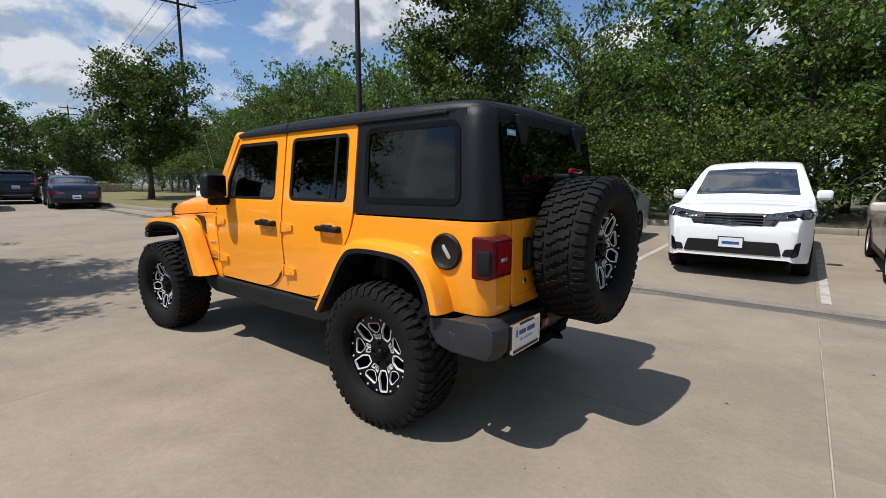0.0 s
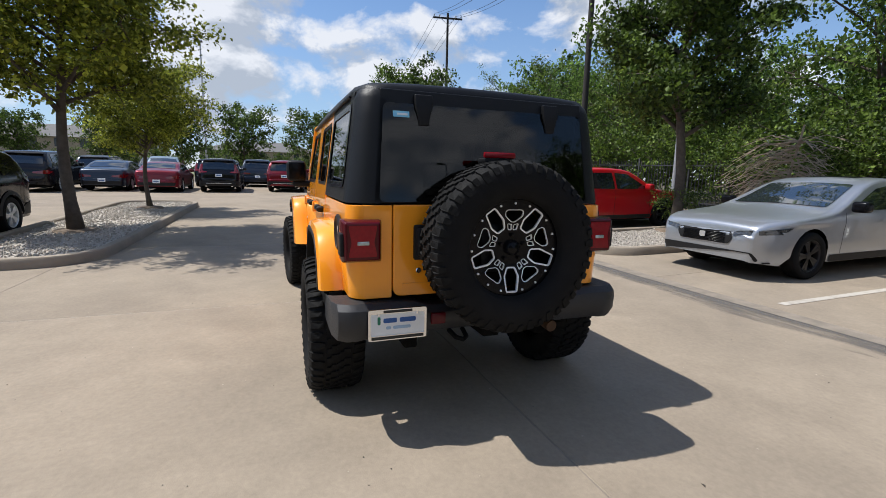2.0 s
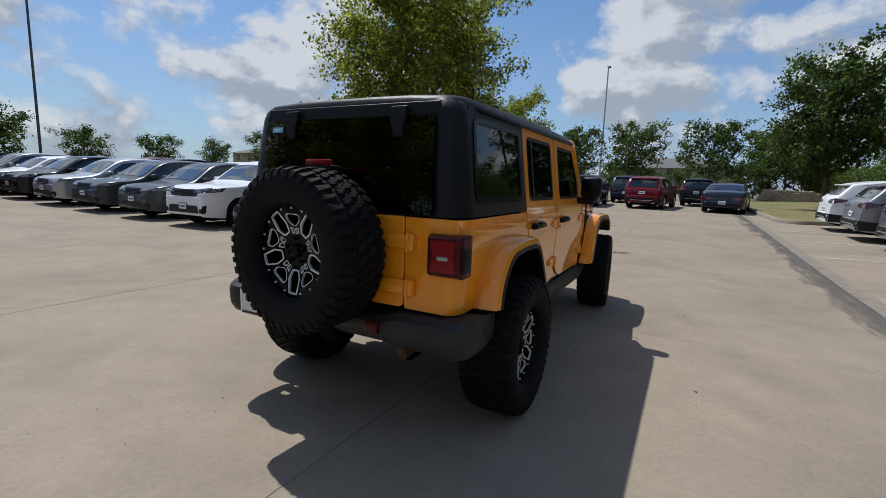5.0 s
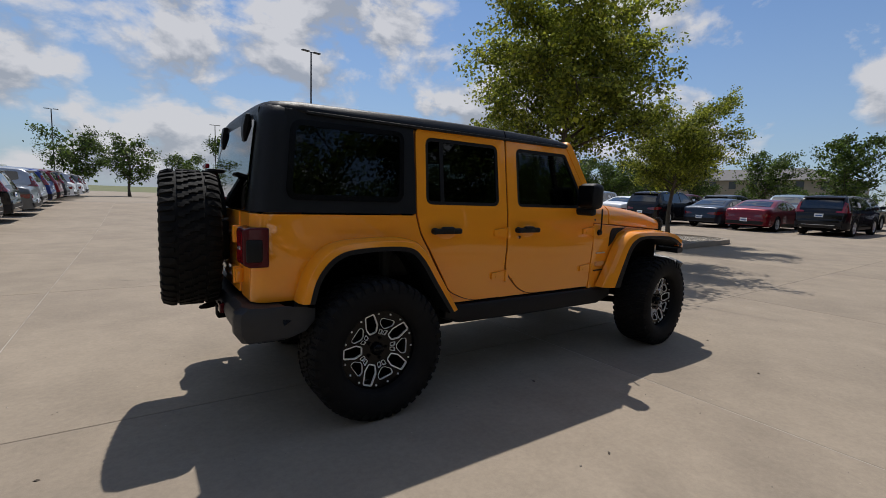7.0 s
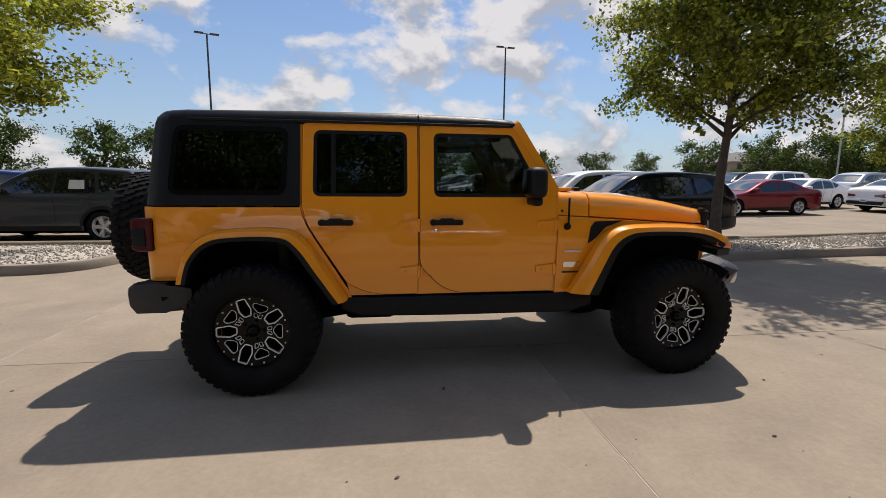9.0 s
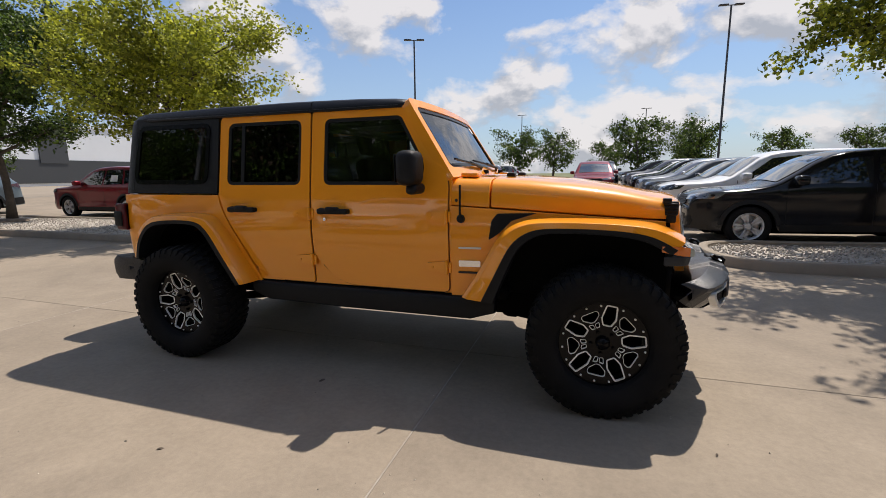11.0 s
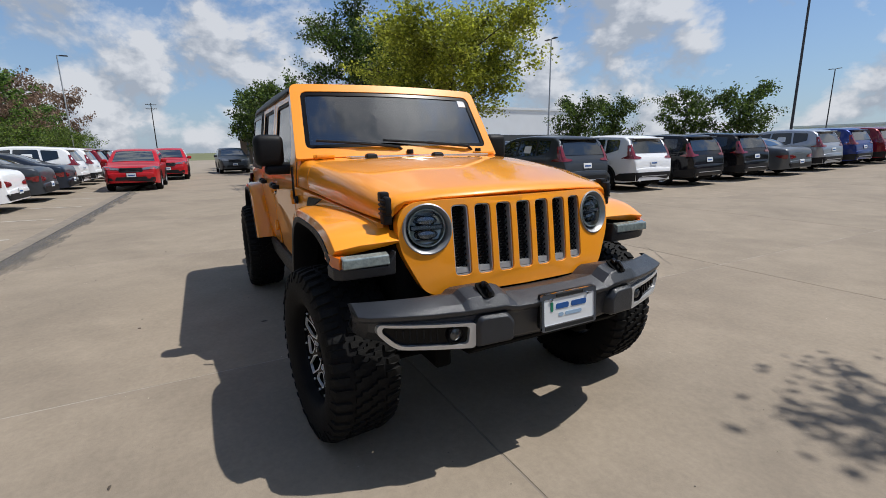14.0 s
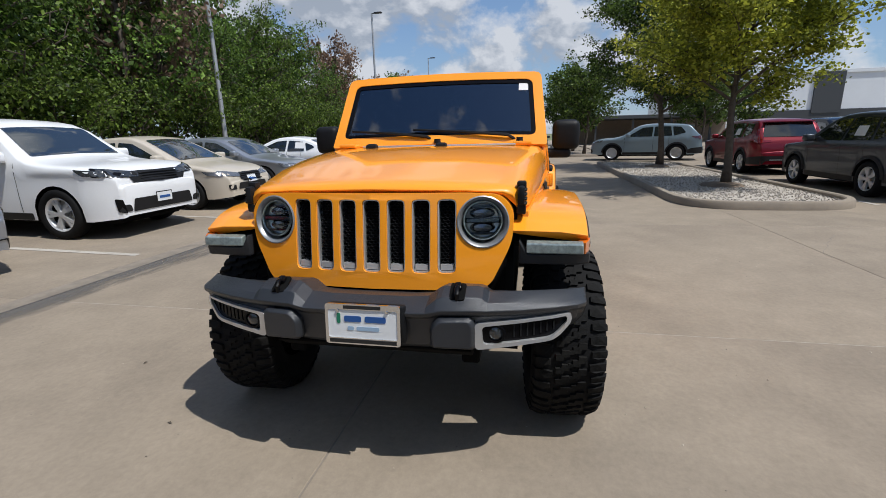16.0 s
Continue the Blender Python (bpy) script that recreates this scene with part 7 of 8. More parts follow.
G = "row of cars facing the cross aisle"
for i, (k, c) in enumerate((("suv", "black"), ("big_suv", "white"), ("suv", "dgrey"), ("suv", "dgrey"), ("suv", "silver"), ("suv", "black"), ("crossover", "white"), ("suv", "lgrey"), ("saloon", "white"), ("suv", "black"), ("suv", "bluegrey"), ("suv", "silver"))):
    park("crossover" if i == 0 else k, c, 7.0, 6.85 + 2.75 * i, 180, "nose out on the cross aisle", G, scale=1.04 if i == 0 else 1.0)
G = "row of cars with tails to the cross aisle"
for i, (k, c) in enumerate((("suv", "dgrey"), ("suv", "white"), ("suv", "black"), ("suv", "black"), ("saloon", "grey"), ("suv", "silver"), ("suv", "blue"), ("suv", "wine"), ("suv", "dgrey"), ("saloon", "white"), ("suv", "silver"), ("saloon", "white"), ("suv", "grey"), ("suv", "white"))):
    park(k, c, -6.65, 8.15 + 2.72 * i, 180, "tail out on the cross aisle", G)
G = "cars in the second row"
for i, (k, c) in enumerate((("suv", "wine"), ("suv", "black"), ("suv", "blue"), ("suv", "dgrey"), ("saloon", "white"), ("suv", "black"), ("suv", "silver"))):
    park(k, c, -12.6, 8.15 + 2.72 * i, 180 if i % 2 == 0 else 0, "in the row behind", G)
park("suv", "wine", 2.85, 21.4, -90, "facing out at the head of the aisle", "cars in the lanes")
park("suv", "black", 3.3, 27.8, -90, "facing out at the head of the aisle", "cars in the lanes")
park("crossover", "red", -18.0, -3.7, 0, "standing in the lane", "cars in the lanes")
park("suv", "red", -25.2, -2.9, 0, "standing in the lane behind another red car", "cars in the lanes")
park("crossover", "bluegrey", -19.6, 6.1, -102, "across the far end of the island", "cars in the lanes", scale=1.08)
park("suv", "dgrey", -30.6, 0.6, 2, "facing out beside the paved island", "cars in the lanes")
park("suv", "black", -33.5, 10.5, 20, "under the trees far off", "cars in the lanes")
park("saloon", "white", -29.0, 9.0, 20, "under the trees far off", "cars in the lanes")
G = "far row at the end of the lot"
for k, c, x, y in (("saloon", "navy", 25.4, -3.4), ("suv", "black", 30.8, -2.3), ("suv", "wine", 25.4, 0.2), ("big_suv", "navy", 31.2, 2.0), ("suv", "black", 24.6, 3.6), ("suv", "black", 30.4, 4.6), ("saloon", "wine", 24.3, 6.2), ("saloon", "navy", 24.9, 8.5),
                   ("big_suv", "black", 23.6, 10.9), ("saloon", "white", 24.2, 13.4), ("suv", "dgrey", 30.0, 10.4), ("suv", "wine", 30.0, 13.2)):
    park(k, c, x, y, -8 if y < 1.0 else 0, "tail out in the far row", G)
for k, c, x, y in (("big_suv", "bluegrey", 30.2, 7.4), ("big_suv", "dgrey", 35.5, 9.0), ("saloon", "white", 21.0, 15.9), ("big_suv", "white", 22.0, 19.1), ("suv", "silver", 28.0, 19.3), ("suv", "black", 23.2, 22.9), ("suv", "grey", 20.6, 26.3), ("saloon", "silver", 27.5, 24.0)):
    park(k, c, x, y, 188, "nose out in the far rows", "cars in the far rows")
park("saloon", "wine", 16.3, 13.4, 180, "behind the row of dark cars", "cars in the far rows")
for i, (k, c) in enumerate((("suv", "dgrey"), ("suv", "white"), ("saloon", "silver"), ("suv", "black"), ("suv", "wine"))):
    park(k, c, 15.0, 16.6 + 2.8 * i, 0, "in the second row behind", "cars in the far rows")


# ---- trees ----
def mesh_from(name, verts, faces, material, smooth=False):
    me = bpy.data.meshes.new(name)
    me.from_pydata(verts, [], faces)
    me.materials.append(material)
    me.update()
    if smooth:
        for p in me.polygons:
            p.use_smooth = True
    return me


def leaves_mesh(name, centres, spread, per, size, material, rng):
    """Many small folded leaves scattered round the twig ends."""
    n = len(centres) * per
    c = np.repeat(np.array(centres), per, axis=0)
    p = c + rng.normal(0, 1, (n, 3)) * np.array([spread, spread, spread * 0.75])
    d = rng.normal(0, 1, (n, 3))
    d[:, 2] -= 0.3
    d /= np.linalg.norm(d, axis=1)[:, None]
    s = rng.normal(0, 1, (n, 3))
    s[:, 2] *= 0.6
    s -= d * (s * d).sum(1)[:, None]
    s /= np.linalg.norm(s, axis=1)[:, None]
    k = np.cross(d, s)
    l = (size * rng.uniform(0.6, 1.35, n))[:, None]
    return leaf_sheet(name, p, d, s, k, l, material)


def leaf_sheet(name, p, d, s, k, l, material):
    n = len(p)
    v = np.stack([p - d * l * 0.5, p + s * l * 0.34 + k * l * 0.10, p + d * l * 0.5, p - s * l * 0.34 + k * l * 0.10], 1).reshape(-1, 3)
    i = np.arange(n) * 4
    f = np.stack([i, i + 1, i + 2, i, i + 2, i + 3], 1).reshape(-1, 3)
    me = bpy.data.meshes.new(name)
    me.vertices.add(len(v))
    me.vertices.foreach_set("co", v.astype(np.float32).ravel())
    me.loops.add(len(f) * 3)
    me.loops.foreach_set("vertex_index", f.astype(np.int32).ravel())
    me.polygons.add(len(f))
    me.polygons.foreach_set("loop_start", (np.arange(len(f)) * 3).astype(np.int32))
    me.polygons.foreach_set("loop_total", np.full(len(f), 3, np.int32))
    me.materials.append(material)
    me.update()
    me.validate()
    return me


def tree_meshes(seed, height, clear, radius, trunk_r, limbs, per, leaf, leafmat, upright=0.55, subs=7, spread=0.28, squash=1.0, core=0, core_size=0.5, twig=(0.16, 0.36), at=(0.45, 0.75, 1.0, 1.15)):
    """A trunk with limbs and twigs, and the crown's leaves round the twigs."""
    rnd = random.Random(seed)
    rng = np.random.default_rng(seed)
    wood = bmesh.new()
    top = height * 0.80
    lean = (rnd.uniform(-0.25, 0.25), rnd.uniform(-0.25, 0.25))

    def axis(u):
        return Vector((lean[0] * u * u + 0.08 * math.sin(u * 7 + seed), lean[1] * u * u + 0.08 * math.cos(u * 6 + seed), u * top))

    trunk = [axis(i / 9) for i in range(10)]
    trunk[0].z = -0.05
    rings = [[p + Vector((math.cos(a), math.sin(a), 0)) * trunk_r * (1.35 if i == 0 else 1.0 - 0.75 * i / 9) for a in [k * 0.7854 for k in range(8)]] for i, p in enumerate(trunk)]
    loft(rings, wood)
    ends, inner = [], []
    for b in range(limbs):
        u = clear / top + (1 - clear / top) * (b + rnd.random() * 0.7) / limbs
        u = min(u, 0.99)
        base = axis(u)
        ang = b * 2.4 + rnd.uniform(-0.4, 0.4)
        k = (u * top - clear) / max(0.1, height - clear)
        reach = radius * squash * math.sqrt(max(0.08, 1 - (1.55 * k - 0.45) ** 2)) * rnd.uniform(0.78, 1.12)
        rise = reach * upright * rnd.uniform(0.5, 1.2) + 0.25
        rise = min(rise, height - base.z - 0.1)
        out = Vector((math.cos(ang), math.sin(ang), 0))
        path = [base, base + out * reach * 0.35 + Vector((0, 0, rise * 0.45)), base + out * reach * 0.7 + Vector((rnd.uniform(-.15, .15), rnd.uniform(-.15, .15), rise * 0.8)), base + out * reach + Vector((0, 0, rise))]
        inner += [tuple(path[0].lerp(path[1], 0.7)), tuple(path[1].lerp(path[2], 0.5)), tuple(path[2].lerp(path[3], 0.2))]
        r0 = trunk_r * (0.55 - 0.3 * u)
        tube(path, r0, 5, wood, r0 * 0.2)
        for s in range(subs):
            w = 0.25 + 0.75 * (s + rnd.random()) / subs
            i = min(2, int(w * 3))
            q = path[i].lerp(path[i + 1], w * 3 - i)
            dirn = Vector((rnd.gauss(0, 1), rnd.gauss(0, 1), rnd.gauss(0.25, 0.6))).normalized()
            ln = radius * rnd.uniform(*twig)
            e = q + (dirn + out * 0.35) * ln
            if leaf < 0.15:
                tube([q, q.lerp(e, 0.5) + Vector((0, 0, 0.04)), e], r0 * 0.28, 3, wood, 0.006)
            for w2 in at:
                ends.append(tuple(q.lerp(e, w2) + Vector((rnd.gauss(0, .07), rnd.gauss(0, .07), rnd.gauss(0, .07)))))
    wm = bpy.data.meshes.new("trunk")
    bmesh.ops.recalc_face_normals(wood, faces=wood.faces[:])
    wood.to_mesh(wm)
    wood.free()
    wm.materials.append(M["bark"])
    for p in wm.polygons:
        p.use_smooth = True
    crown = leaves_mesh("crown", ends, spread, per, leaf, leafmat, rng)
    if core:
        # oversized leaves added deep inside to block light and darken the crown
        pick = [inner[rnd.randrange(len(inner))] for _ in range(core)]
        deep = leaves_mesh("deep", pick, 0.30, 1, core_size, leafmat, rng)
        b = bmesh.new()
        b.from_mesh(crown)
        b.from_mesh(deep)
        b.to_mesh(crown)
        b.free()
        bpy.data.meshes.remove(deep)
    return wm, crown


def plant(kind, x, y, z=0.1, scale=1.0, turn=0.0, label="", name="tree", group="", sz=None):
    t = thing(name, pose(x, y, z, 0, 0, turn) @ Matrix.Diagonal((scale, scale, sz or scale, 1)), label, name.replace("_", " "), group)
    part("trunk", kind[0], None, t)
    part("crown", kind[1], None, t)
    return t


AT5, AT3 = (0.3, 0.55, 0.8, 1.0, 1.12), (0.6, 0.9, 1.12)
OAK_A = tree_meshes(11, 6.9, 2.2, 2.12, 0.115, 26, 26, 0.092, M["leaf_oak"], spread=0.135, subs=14, twig=(0.14, 0.38), at=AT5, core=420, core_size=0.19)
OAK_B = tree_meshes(12, 5.6, 1.9, 2.0, 0.10, 22, 26, 0.092, M["leaf_oak"], spread=0.13, subs=12, twig=(0.14, 0.38), at=AT5, core=420, core_size=0.19)
OAK_D = tree_meshes(13, 7.2, 2.0, 2.4, 0.12, 24, 26, 0.095, M["leaf_dark"], spread=0.14, subs=13, twig=(0.14, 0.38), at=AT5, core=300, core_size=0.22)
LIME = tree_meshes(15, 5.9, 2.0, 2.1, 0.10, 22, 26, 0.092, M["leaf_lime"], spread=0.135, subs=12, twig=(0.14, 0.38), at=AT5, core=420, core_size=0.19)
OAK_E = tree_meshes(13, 7.4, 2.0, 1.75, 0.125, 20, 26, 0.10, M["leaf_dark"], spread=0.14, subs=12, twig=(0.14, 0.36), at=AT5, core=160, core_size=0.20)
WOOD = [tree_meshes(20 + k, 8.5, 0.8, 3.0, 0.15, 22, 17, 0.125, M["leaf_wood"] if k != 2 else M["leaf_shrub"], spread=0.17, subs=8, at=AT3, core=1300, core_size=0.21) for k in range(4)]
BACK = [tree_meshes(60 + k, 9.0, 1.2, 3.1, 0.15, 13, 12, 0.24, M["leaf_wood"], spread=0.26, subs=5, at=AT3, core=500, core_size=0.38) for k in range(2)]
VERGE = [tree_meshes(70 + k, 6.4, 1.3, 2.3, 0.11, 18, 14, 0.17, M["leaf_dark"], spread=0.18, subs=7, at=AT3, core=700, core_size=0.32) for k in range(2)]
VERGE_BIG = tree_meshes(91, 8.4, 1.5, 2.9, 0.16, 32, 12, 0.175, M["leaf_dark"], spread=0.20, subs=10, at=AT5, core=900, core_size=0.34)
SHRUB = [tree_meshes(30 + k, 2.8, 0.1, 1.8, 0.05, 12, 13, 0.108, M["leaf_shrub"], spread=0.16, subs=6, upright=0.8, at=AT3, core=300, core_size=0.16) for k in range(2)]
ROUND = [tree_meshes(40 + k, 5.0, 0.9, 2.1, 0.12, 12, 22, 0.150, M["leaf_dark"], spread=0.22, subs=6, at=AT3, core=600, core_size=0.30, twig=(0.16, 0.30)) for k in range(2)]
FAR = [tree_meshes(44 + k, 5.0, 0.6, 2.3, 0.12, 10, 11, 0.25, M["leaf_dark"], spread=0.26, subs=5, at=AT3, core=300, core_size=0.45) for k in range(2)]
BROWN = tree_meshes(50, 7.5, 1.0, 2.3, 0.12, 16, 9, 0.20, M["leaf_brown"], spread=0.22, subs=9, upright=1.0, at=AT3, core=100)

plant(OAK_A, 7.85, 4.75, 0.1, 1.0, 20, "young oak with thin yellow-green leaves on a gravel island", "oak_tree", "island oaks", 0.94)
plant(OAK_B, 12.75, 4.55, 0.1, 0.74, 80, "young oak with thin yellow-green leaves on a gravel island", "oak_tree", "island oaks")
plant(LIME, -6.87, 5.15, 0.1, 1.05, 140, "young oak with light yellow-green leaves on a gravel island", "oak_tree", "island oaks", 0.88)
plant(OAK_D, -13.6, 5.3, 0.1, 1.0, 40, "darker green oak on a gravel island", "oak_tree", "island oaks", 0.93)
plant(OAK_E, 5.45, -8.0, 0.1, 1.05, 210, "dark green oak on the island beside a silver saloon", "oak_tree", "island oaks")
for x, y, s in ((-25.7, 3.85, 0.9), (-30.8, 3.5, 0.95), (-36, 3.4, 0.95), (-41, 4.0, 1.0), (-30, 12, 1.0), (-38, 14, 1.1)):
    plant(VERGE[0], x, y, 0.1, s, x * 7, "small oak with light leaves on a paved island", "oak_tree", "far island oaks")
for x, y, r in ((7.85, 4.75, 0.42), (12.75, 4.55, 0.38), (-6.87, 5.15, 0.50), (-13.6, 5.3, 0.46), (5.45, -8.0, 0.40)):
    z0 = 0.075
    ring = [[(x + r * q * (1 + 0.16 * noise.noise(Vector((a * 2, x, q)))) * math.cos(a), y + r * q * (1 + 0.16 * noise.noise(Vector((a * 2, y, q)))) * math.sin(a), z0 + h + 0.012 * noise.noise(Vector((a * 5, q * 4, x)))) for a in [k_ * math.pi / 12 for k_ in range(24)]] for q, h in ((1.0, 0.0), (0.85, 0.055), (0.55, 0.075), (0.15, 0.09))]
    tagged(part("mulch_ring", loft(ring), M["soil"]), "low ring of brown mulch round an oak trunk", "mulch", "mulch rings")
rnd = random.Random(5)
k = 0
for x in range(-64, 40, 3):
    for row, y in enumerate((-15.6, -19.6)):
        xx, yy = x + rnd.uniform(-1.2, 1.2) + row * 1.5, y + rnd.uniform(-1.0, 1.0)
        kind = BROWN if x in (-64, -58, -49, -46, -40, -37, -34, -31, -13) and row == 0 else VERGE_BIG if row == 0 and x > 17 and k % 2 else (WOOD[k % 4] if row == 0 and x > -36 else BACK[k % 2])
        s = rnd.uniform(0.62, 1.0) * (0.9 if row == 0 else 1.08) * (0.80 if 9 < x < 15 else 1.0) * (1.12 if x > 17 else 1.0) * (1.25 if kind is BROWN else 1.0) * (0.62 if row and -62 < x < -28 else 1.0) * (1.3 if row == 0 and -26 < x < -8 else 1.0)
        if -27 < x <= 4 and row == 0 or -8 < x <= 4:
            s *= 1.0 if -26 < x < -8 else 1.32
        if 6 < x < 12:
            s = min(s, 0.64 if row == 0 else 0.72)
        plant(kind, xx, yy, 0.1, s, rnd.uniform(0, 360), "bare-topped brown-leaved tree at the edge of the woods" if kind is BROWN else "dense broad-leaved woodland tree", "woodland_tree", "woods along the car park", s * rnd.uniform(0.95, 1.2))
        k += 1
for i in range(36):
    plant(SHRUB[k % 2], -62 + i * 2.28 + rnd.uniform(-0.5, 0.5), -14.1 + rnd.uniform(-0.3, 0.3), 0.1, rnd.uniform(0.95, 1.4), rnd.uniform(0, 360), "leafy green bush at the foot of the woods", "bush", "undergrowth")
    k += 1
for x, y, k_ in ((5.62, -8.45, 0.34), (0.9, -12.95, 0.85), (2.6, -13.0, 0.95), (4.3, -13.0, 0.8), (6.1, -13.05, 0.9), (7.6, -13.1, 0.8)):
    plant(SHRUB[int(x) % 2], x, y, 0.1, k_, x * 40, "small leafy bush at the foot of an oak" if k_ < 0.5 else "sunlit leafy bush before the fence", "bush", "undergrowth")
plant(VERGE_BIG, 29.0, -8.0, 0.05, 1.0, 30, "broad green tree with a bare trunk on the mown grass verge", "verge_tree", "verge trees")
for x, y, s in ((52, -9.5, 1.2), (57, -12, 1.2), (27, -21, 1.3), (34, -22, 1.4), (42, -22, 1.4), (60, -9, 1.3), (48, -3, 1.25), (45, 3.5, 1.2), (44, 8.5, 1.1), (47, 15, 1.0), (46, 21, 0.9)):
    plant(VERGE[int(x) % 2], x, y, 0.05, s * 0.95, x * 13, "green tree standing on the mown grass verge", "verge_tree", "verge trees")
for x, y, s in ((-20, 34.4, 1.12), (-16, 35.2, 1.12), (-5.2, 47, 1.15), (-1.5, 49, 1.12), (6.3, 39.0, 1.15), (4.3, 64, 1.1), (11, 42, 1.1), (-26, 28.5, 1.1), (-26.5, 33.3, 1.15), (13, 56, 1.1), (20, 50, 1.0), (26, 48, 0.95), (31, 46, 0.9), (36, 43, 1.15), (41, 40, 1.2), (44, 35, 1.25), (46, 30, 1.2), (45, 26, 1.1), (40.5, 36.5, 1.0), (42.5, 32.5, 1.15), (43, 28.3, 1.0), (44, 23.2, 1.1), (-48, 22, 1.2)):
    plant(ROUND[int(abs(x)) % 2], x, y, 0.0, s * 0.95, x * 17, "round dense dark green tree beyond the parked cars", "round_tree", "far round trees")
# dense low growth that closes the views beyond the verge and the far rows
for i in range(16):
    x = 22.5 + i * 3.0
    plant(BACK[i % 2], x, -22.5 + rnd.uniform(-1, 1), 0.0, rnd.uniform(0.75, 1.0), rnd.uniform(0, 360), "dense broad-leaved woodland tree", "woodland_tree", "woods behind the verge")
    plant(SHRUB[i % 2], x + rnd.uniform(-1, 1), -14.2, 0.05, rnd.uniform(0.9, 1.3), rnd.uniform(0, 360), "leafy green bush behind the verge fence", "bush", "undergrowth")
for i in range(16):
    plant(FAR[i % 2], 66 + rnd.uniform(-3, 3), -14 + i * 5.6, 0.0, rnd.uniform(0.55, 0.95), rnd.uniform(0, 360), "small tree in the far line of planting", "far_tree", "far tree line")
for i in range(12):
    plant(FAR[i % 2], 60 + rnd.uniform(-1.5, 1.5), -15 + i * 2.9, 0.0, rnd.uniform(0.5, 0.7), rnd.uniform(0, 360), "small dense tree in the far line of planting", "far_tree", "far tree line")
for i in range(27):
    plant(FAR[i % 2], -62 + i * 3.15, -23.0 + rnd.uniform(-0.8, 0.8), 0.0, rnd.uniform(0.85, 1.15) * (1.5 if 8 < i < 23 else 1.0), rnd.uniform(0, 360), "dense low growth deep in the woods", "woodland_tree", "woods along the car park")
# cut branches heaped at the edge of the woods
bp = bmesh.new()
tube([Vector((5.45, -11.75, 0.1)), Vector((5.2, -11.5, 1.2)), Vector((4.95, -11.35, 2.0)), Vector((4.76, -11.2, 2.65))], 0.055, 7, bp, 0.022)
for i in range(110):
    u = rnd.random()
    p = Vector((5.45, -11.75, 0.1)).lerp(Vector((4.8, -11.25, 2.45)), 0.25 + 0.7 * u) + Vector((rnd.uniform(-0.12, 0.12), rnd.uniform(-0.12, 0.12), 0))
    side = 1 if rnd.random() < 0.72 else -1
    l = rnd.uniform(0.6, 2.0) * (1.0 if side > 0 else 0.5)
    e = p + Vector((side * l, rnd.uniform(-0.5, 0.5), rnd.uniform(-0.75, 0.1) * l))
    e.z = max(e.z, 0.12)
    mid = p.lerp(e, 0.5) + Vector((rnd.uniform(-0.05, 0.05), 0, 0.16 * l))
    tube([p, mid, e], rnd.uniform(0.011, 0.026), 4, bp, 0.006)
    for q in range(2):
        b0 = mid.lerp(e, rnd.uniform(0.1, 0.8))
        tube([b0, b0 + Vector((side * rnd.uniform(0.15, 0.5), rnd.uniform(-0.2, 0.2), rnd.uniform(-0.3, 0.2)))], 0.006, 3, bp, 0.003)
tagged(part("fallen_branch", bp, M["dead_wood"]), "dry grey fallen branch with bare twigs at the woods' edge", "branch")


# ---- poles, wires, fence, far buildings ----
def lamp_post(x, y, h, heads=2, turn=0.0, mt="galv", r=0.07, base=True):
    t = thing("street_lamp", pose(x, y, 0, 0, 0, turn), "tall slim car park lamp post with flat heads", "street lamp", "car park lamps")
    part("post", tube([(0, 0, 0.0), (0, 0, h * 0.5), (0, 0, h)], r, 10, taper=r * 0.7), M[mt], t)
    if base:
        part("concrete_base", lathe([(0.0001, 0.75), (0.26, 0.75), (0.30, 0.70), (0.30, -0.05), (0.0001, -0.05)], 16, "z"), M["kerb"], t)
    for k in range(heads):
        s = 1 if k == 0 else -1
        hd = part("lamp_head", bbox_bm(s * 0.22, s * 0.85, -0.17, 0.17, h - 0.02, h + 0.07, 0.03, 2), M["bronze"], t)
        part("lamp_arm", box(min(0, s * 0.3), max(0, s * 0.3), -0.03, 0.03, h - 0.03, h + 0.02), M["bronze"], t)


lamp_post(8.6, -11.3, 9.5, 1, 90)
lamp_post(-12.1, 34.4, 12.1, 2, 20, "bronze", 0.09)
lamp_post(11.8, 37.0, 12.8, 2, 10, "bronze", 0.09)
lamp_post(50.4, 7.4, 13.7, 1, 0, "galv", 0.1)
lamp_post(-33.5, 31.5, 11.6, 2, 0, "galv", 0.09)
lamp_post(-12.4, -12.2, 10.5, 1, 90, "galv", 0.10)
lamp_post(-32.5, -12.3, 10.8, 1, 90, "galv", 0.10)
lamp_post(-53.0, -12.4, 10.5, 1, 90)
lamp_post(36.0, 27.5, 12.0, 1, 40)
lamp_post(-11.1, 87.7, 12.0, 2, 0, "bronze", 0.1)
lamp_post(-32.7, 87.2, 12.0, 2, 0, "bronze", 0.1)
lamp_post(-33.0, 116.0, 11.2, 2, 0, "bronze", 0.1)
lamp_post(11.0, 87.5, 12.0, 2, 0, "bronze", 0.1)
lamp_post(-60.0, 25.0, 12.0, 2, 0, "bronze", 0.1)


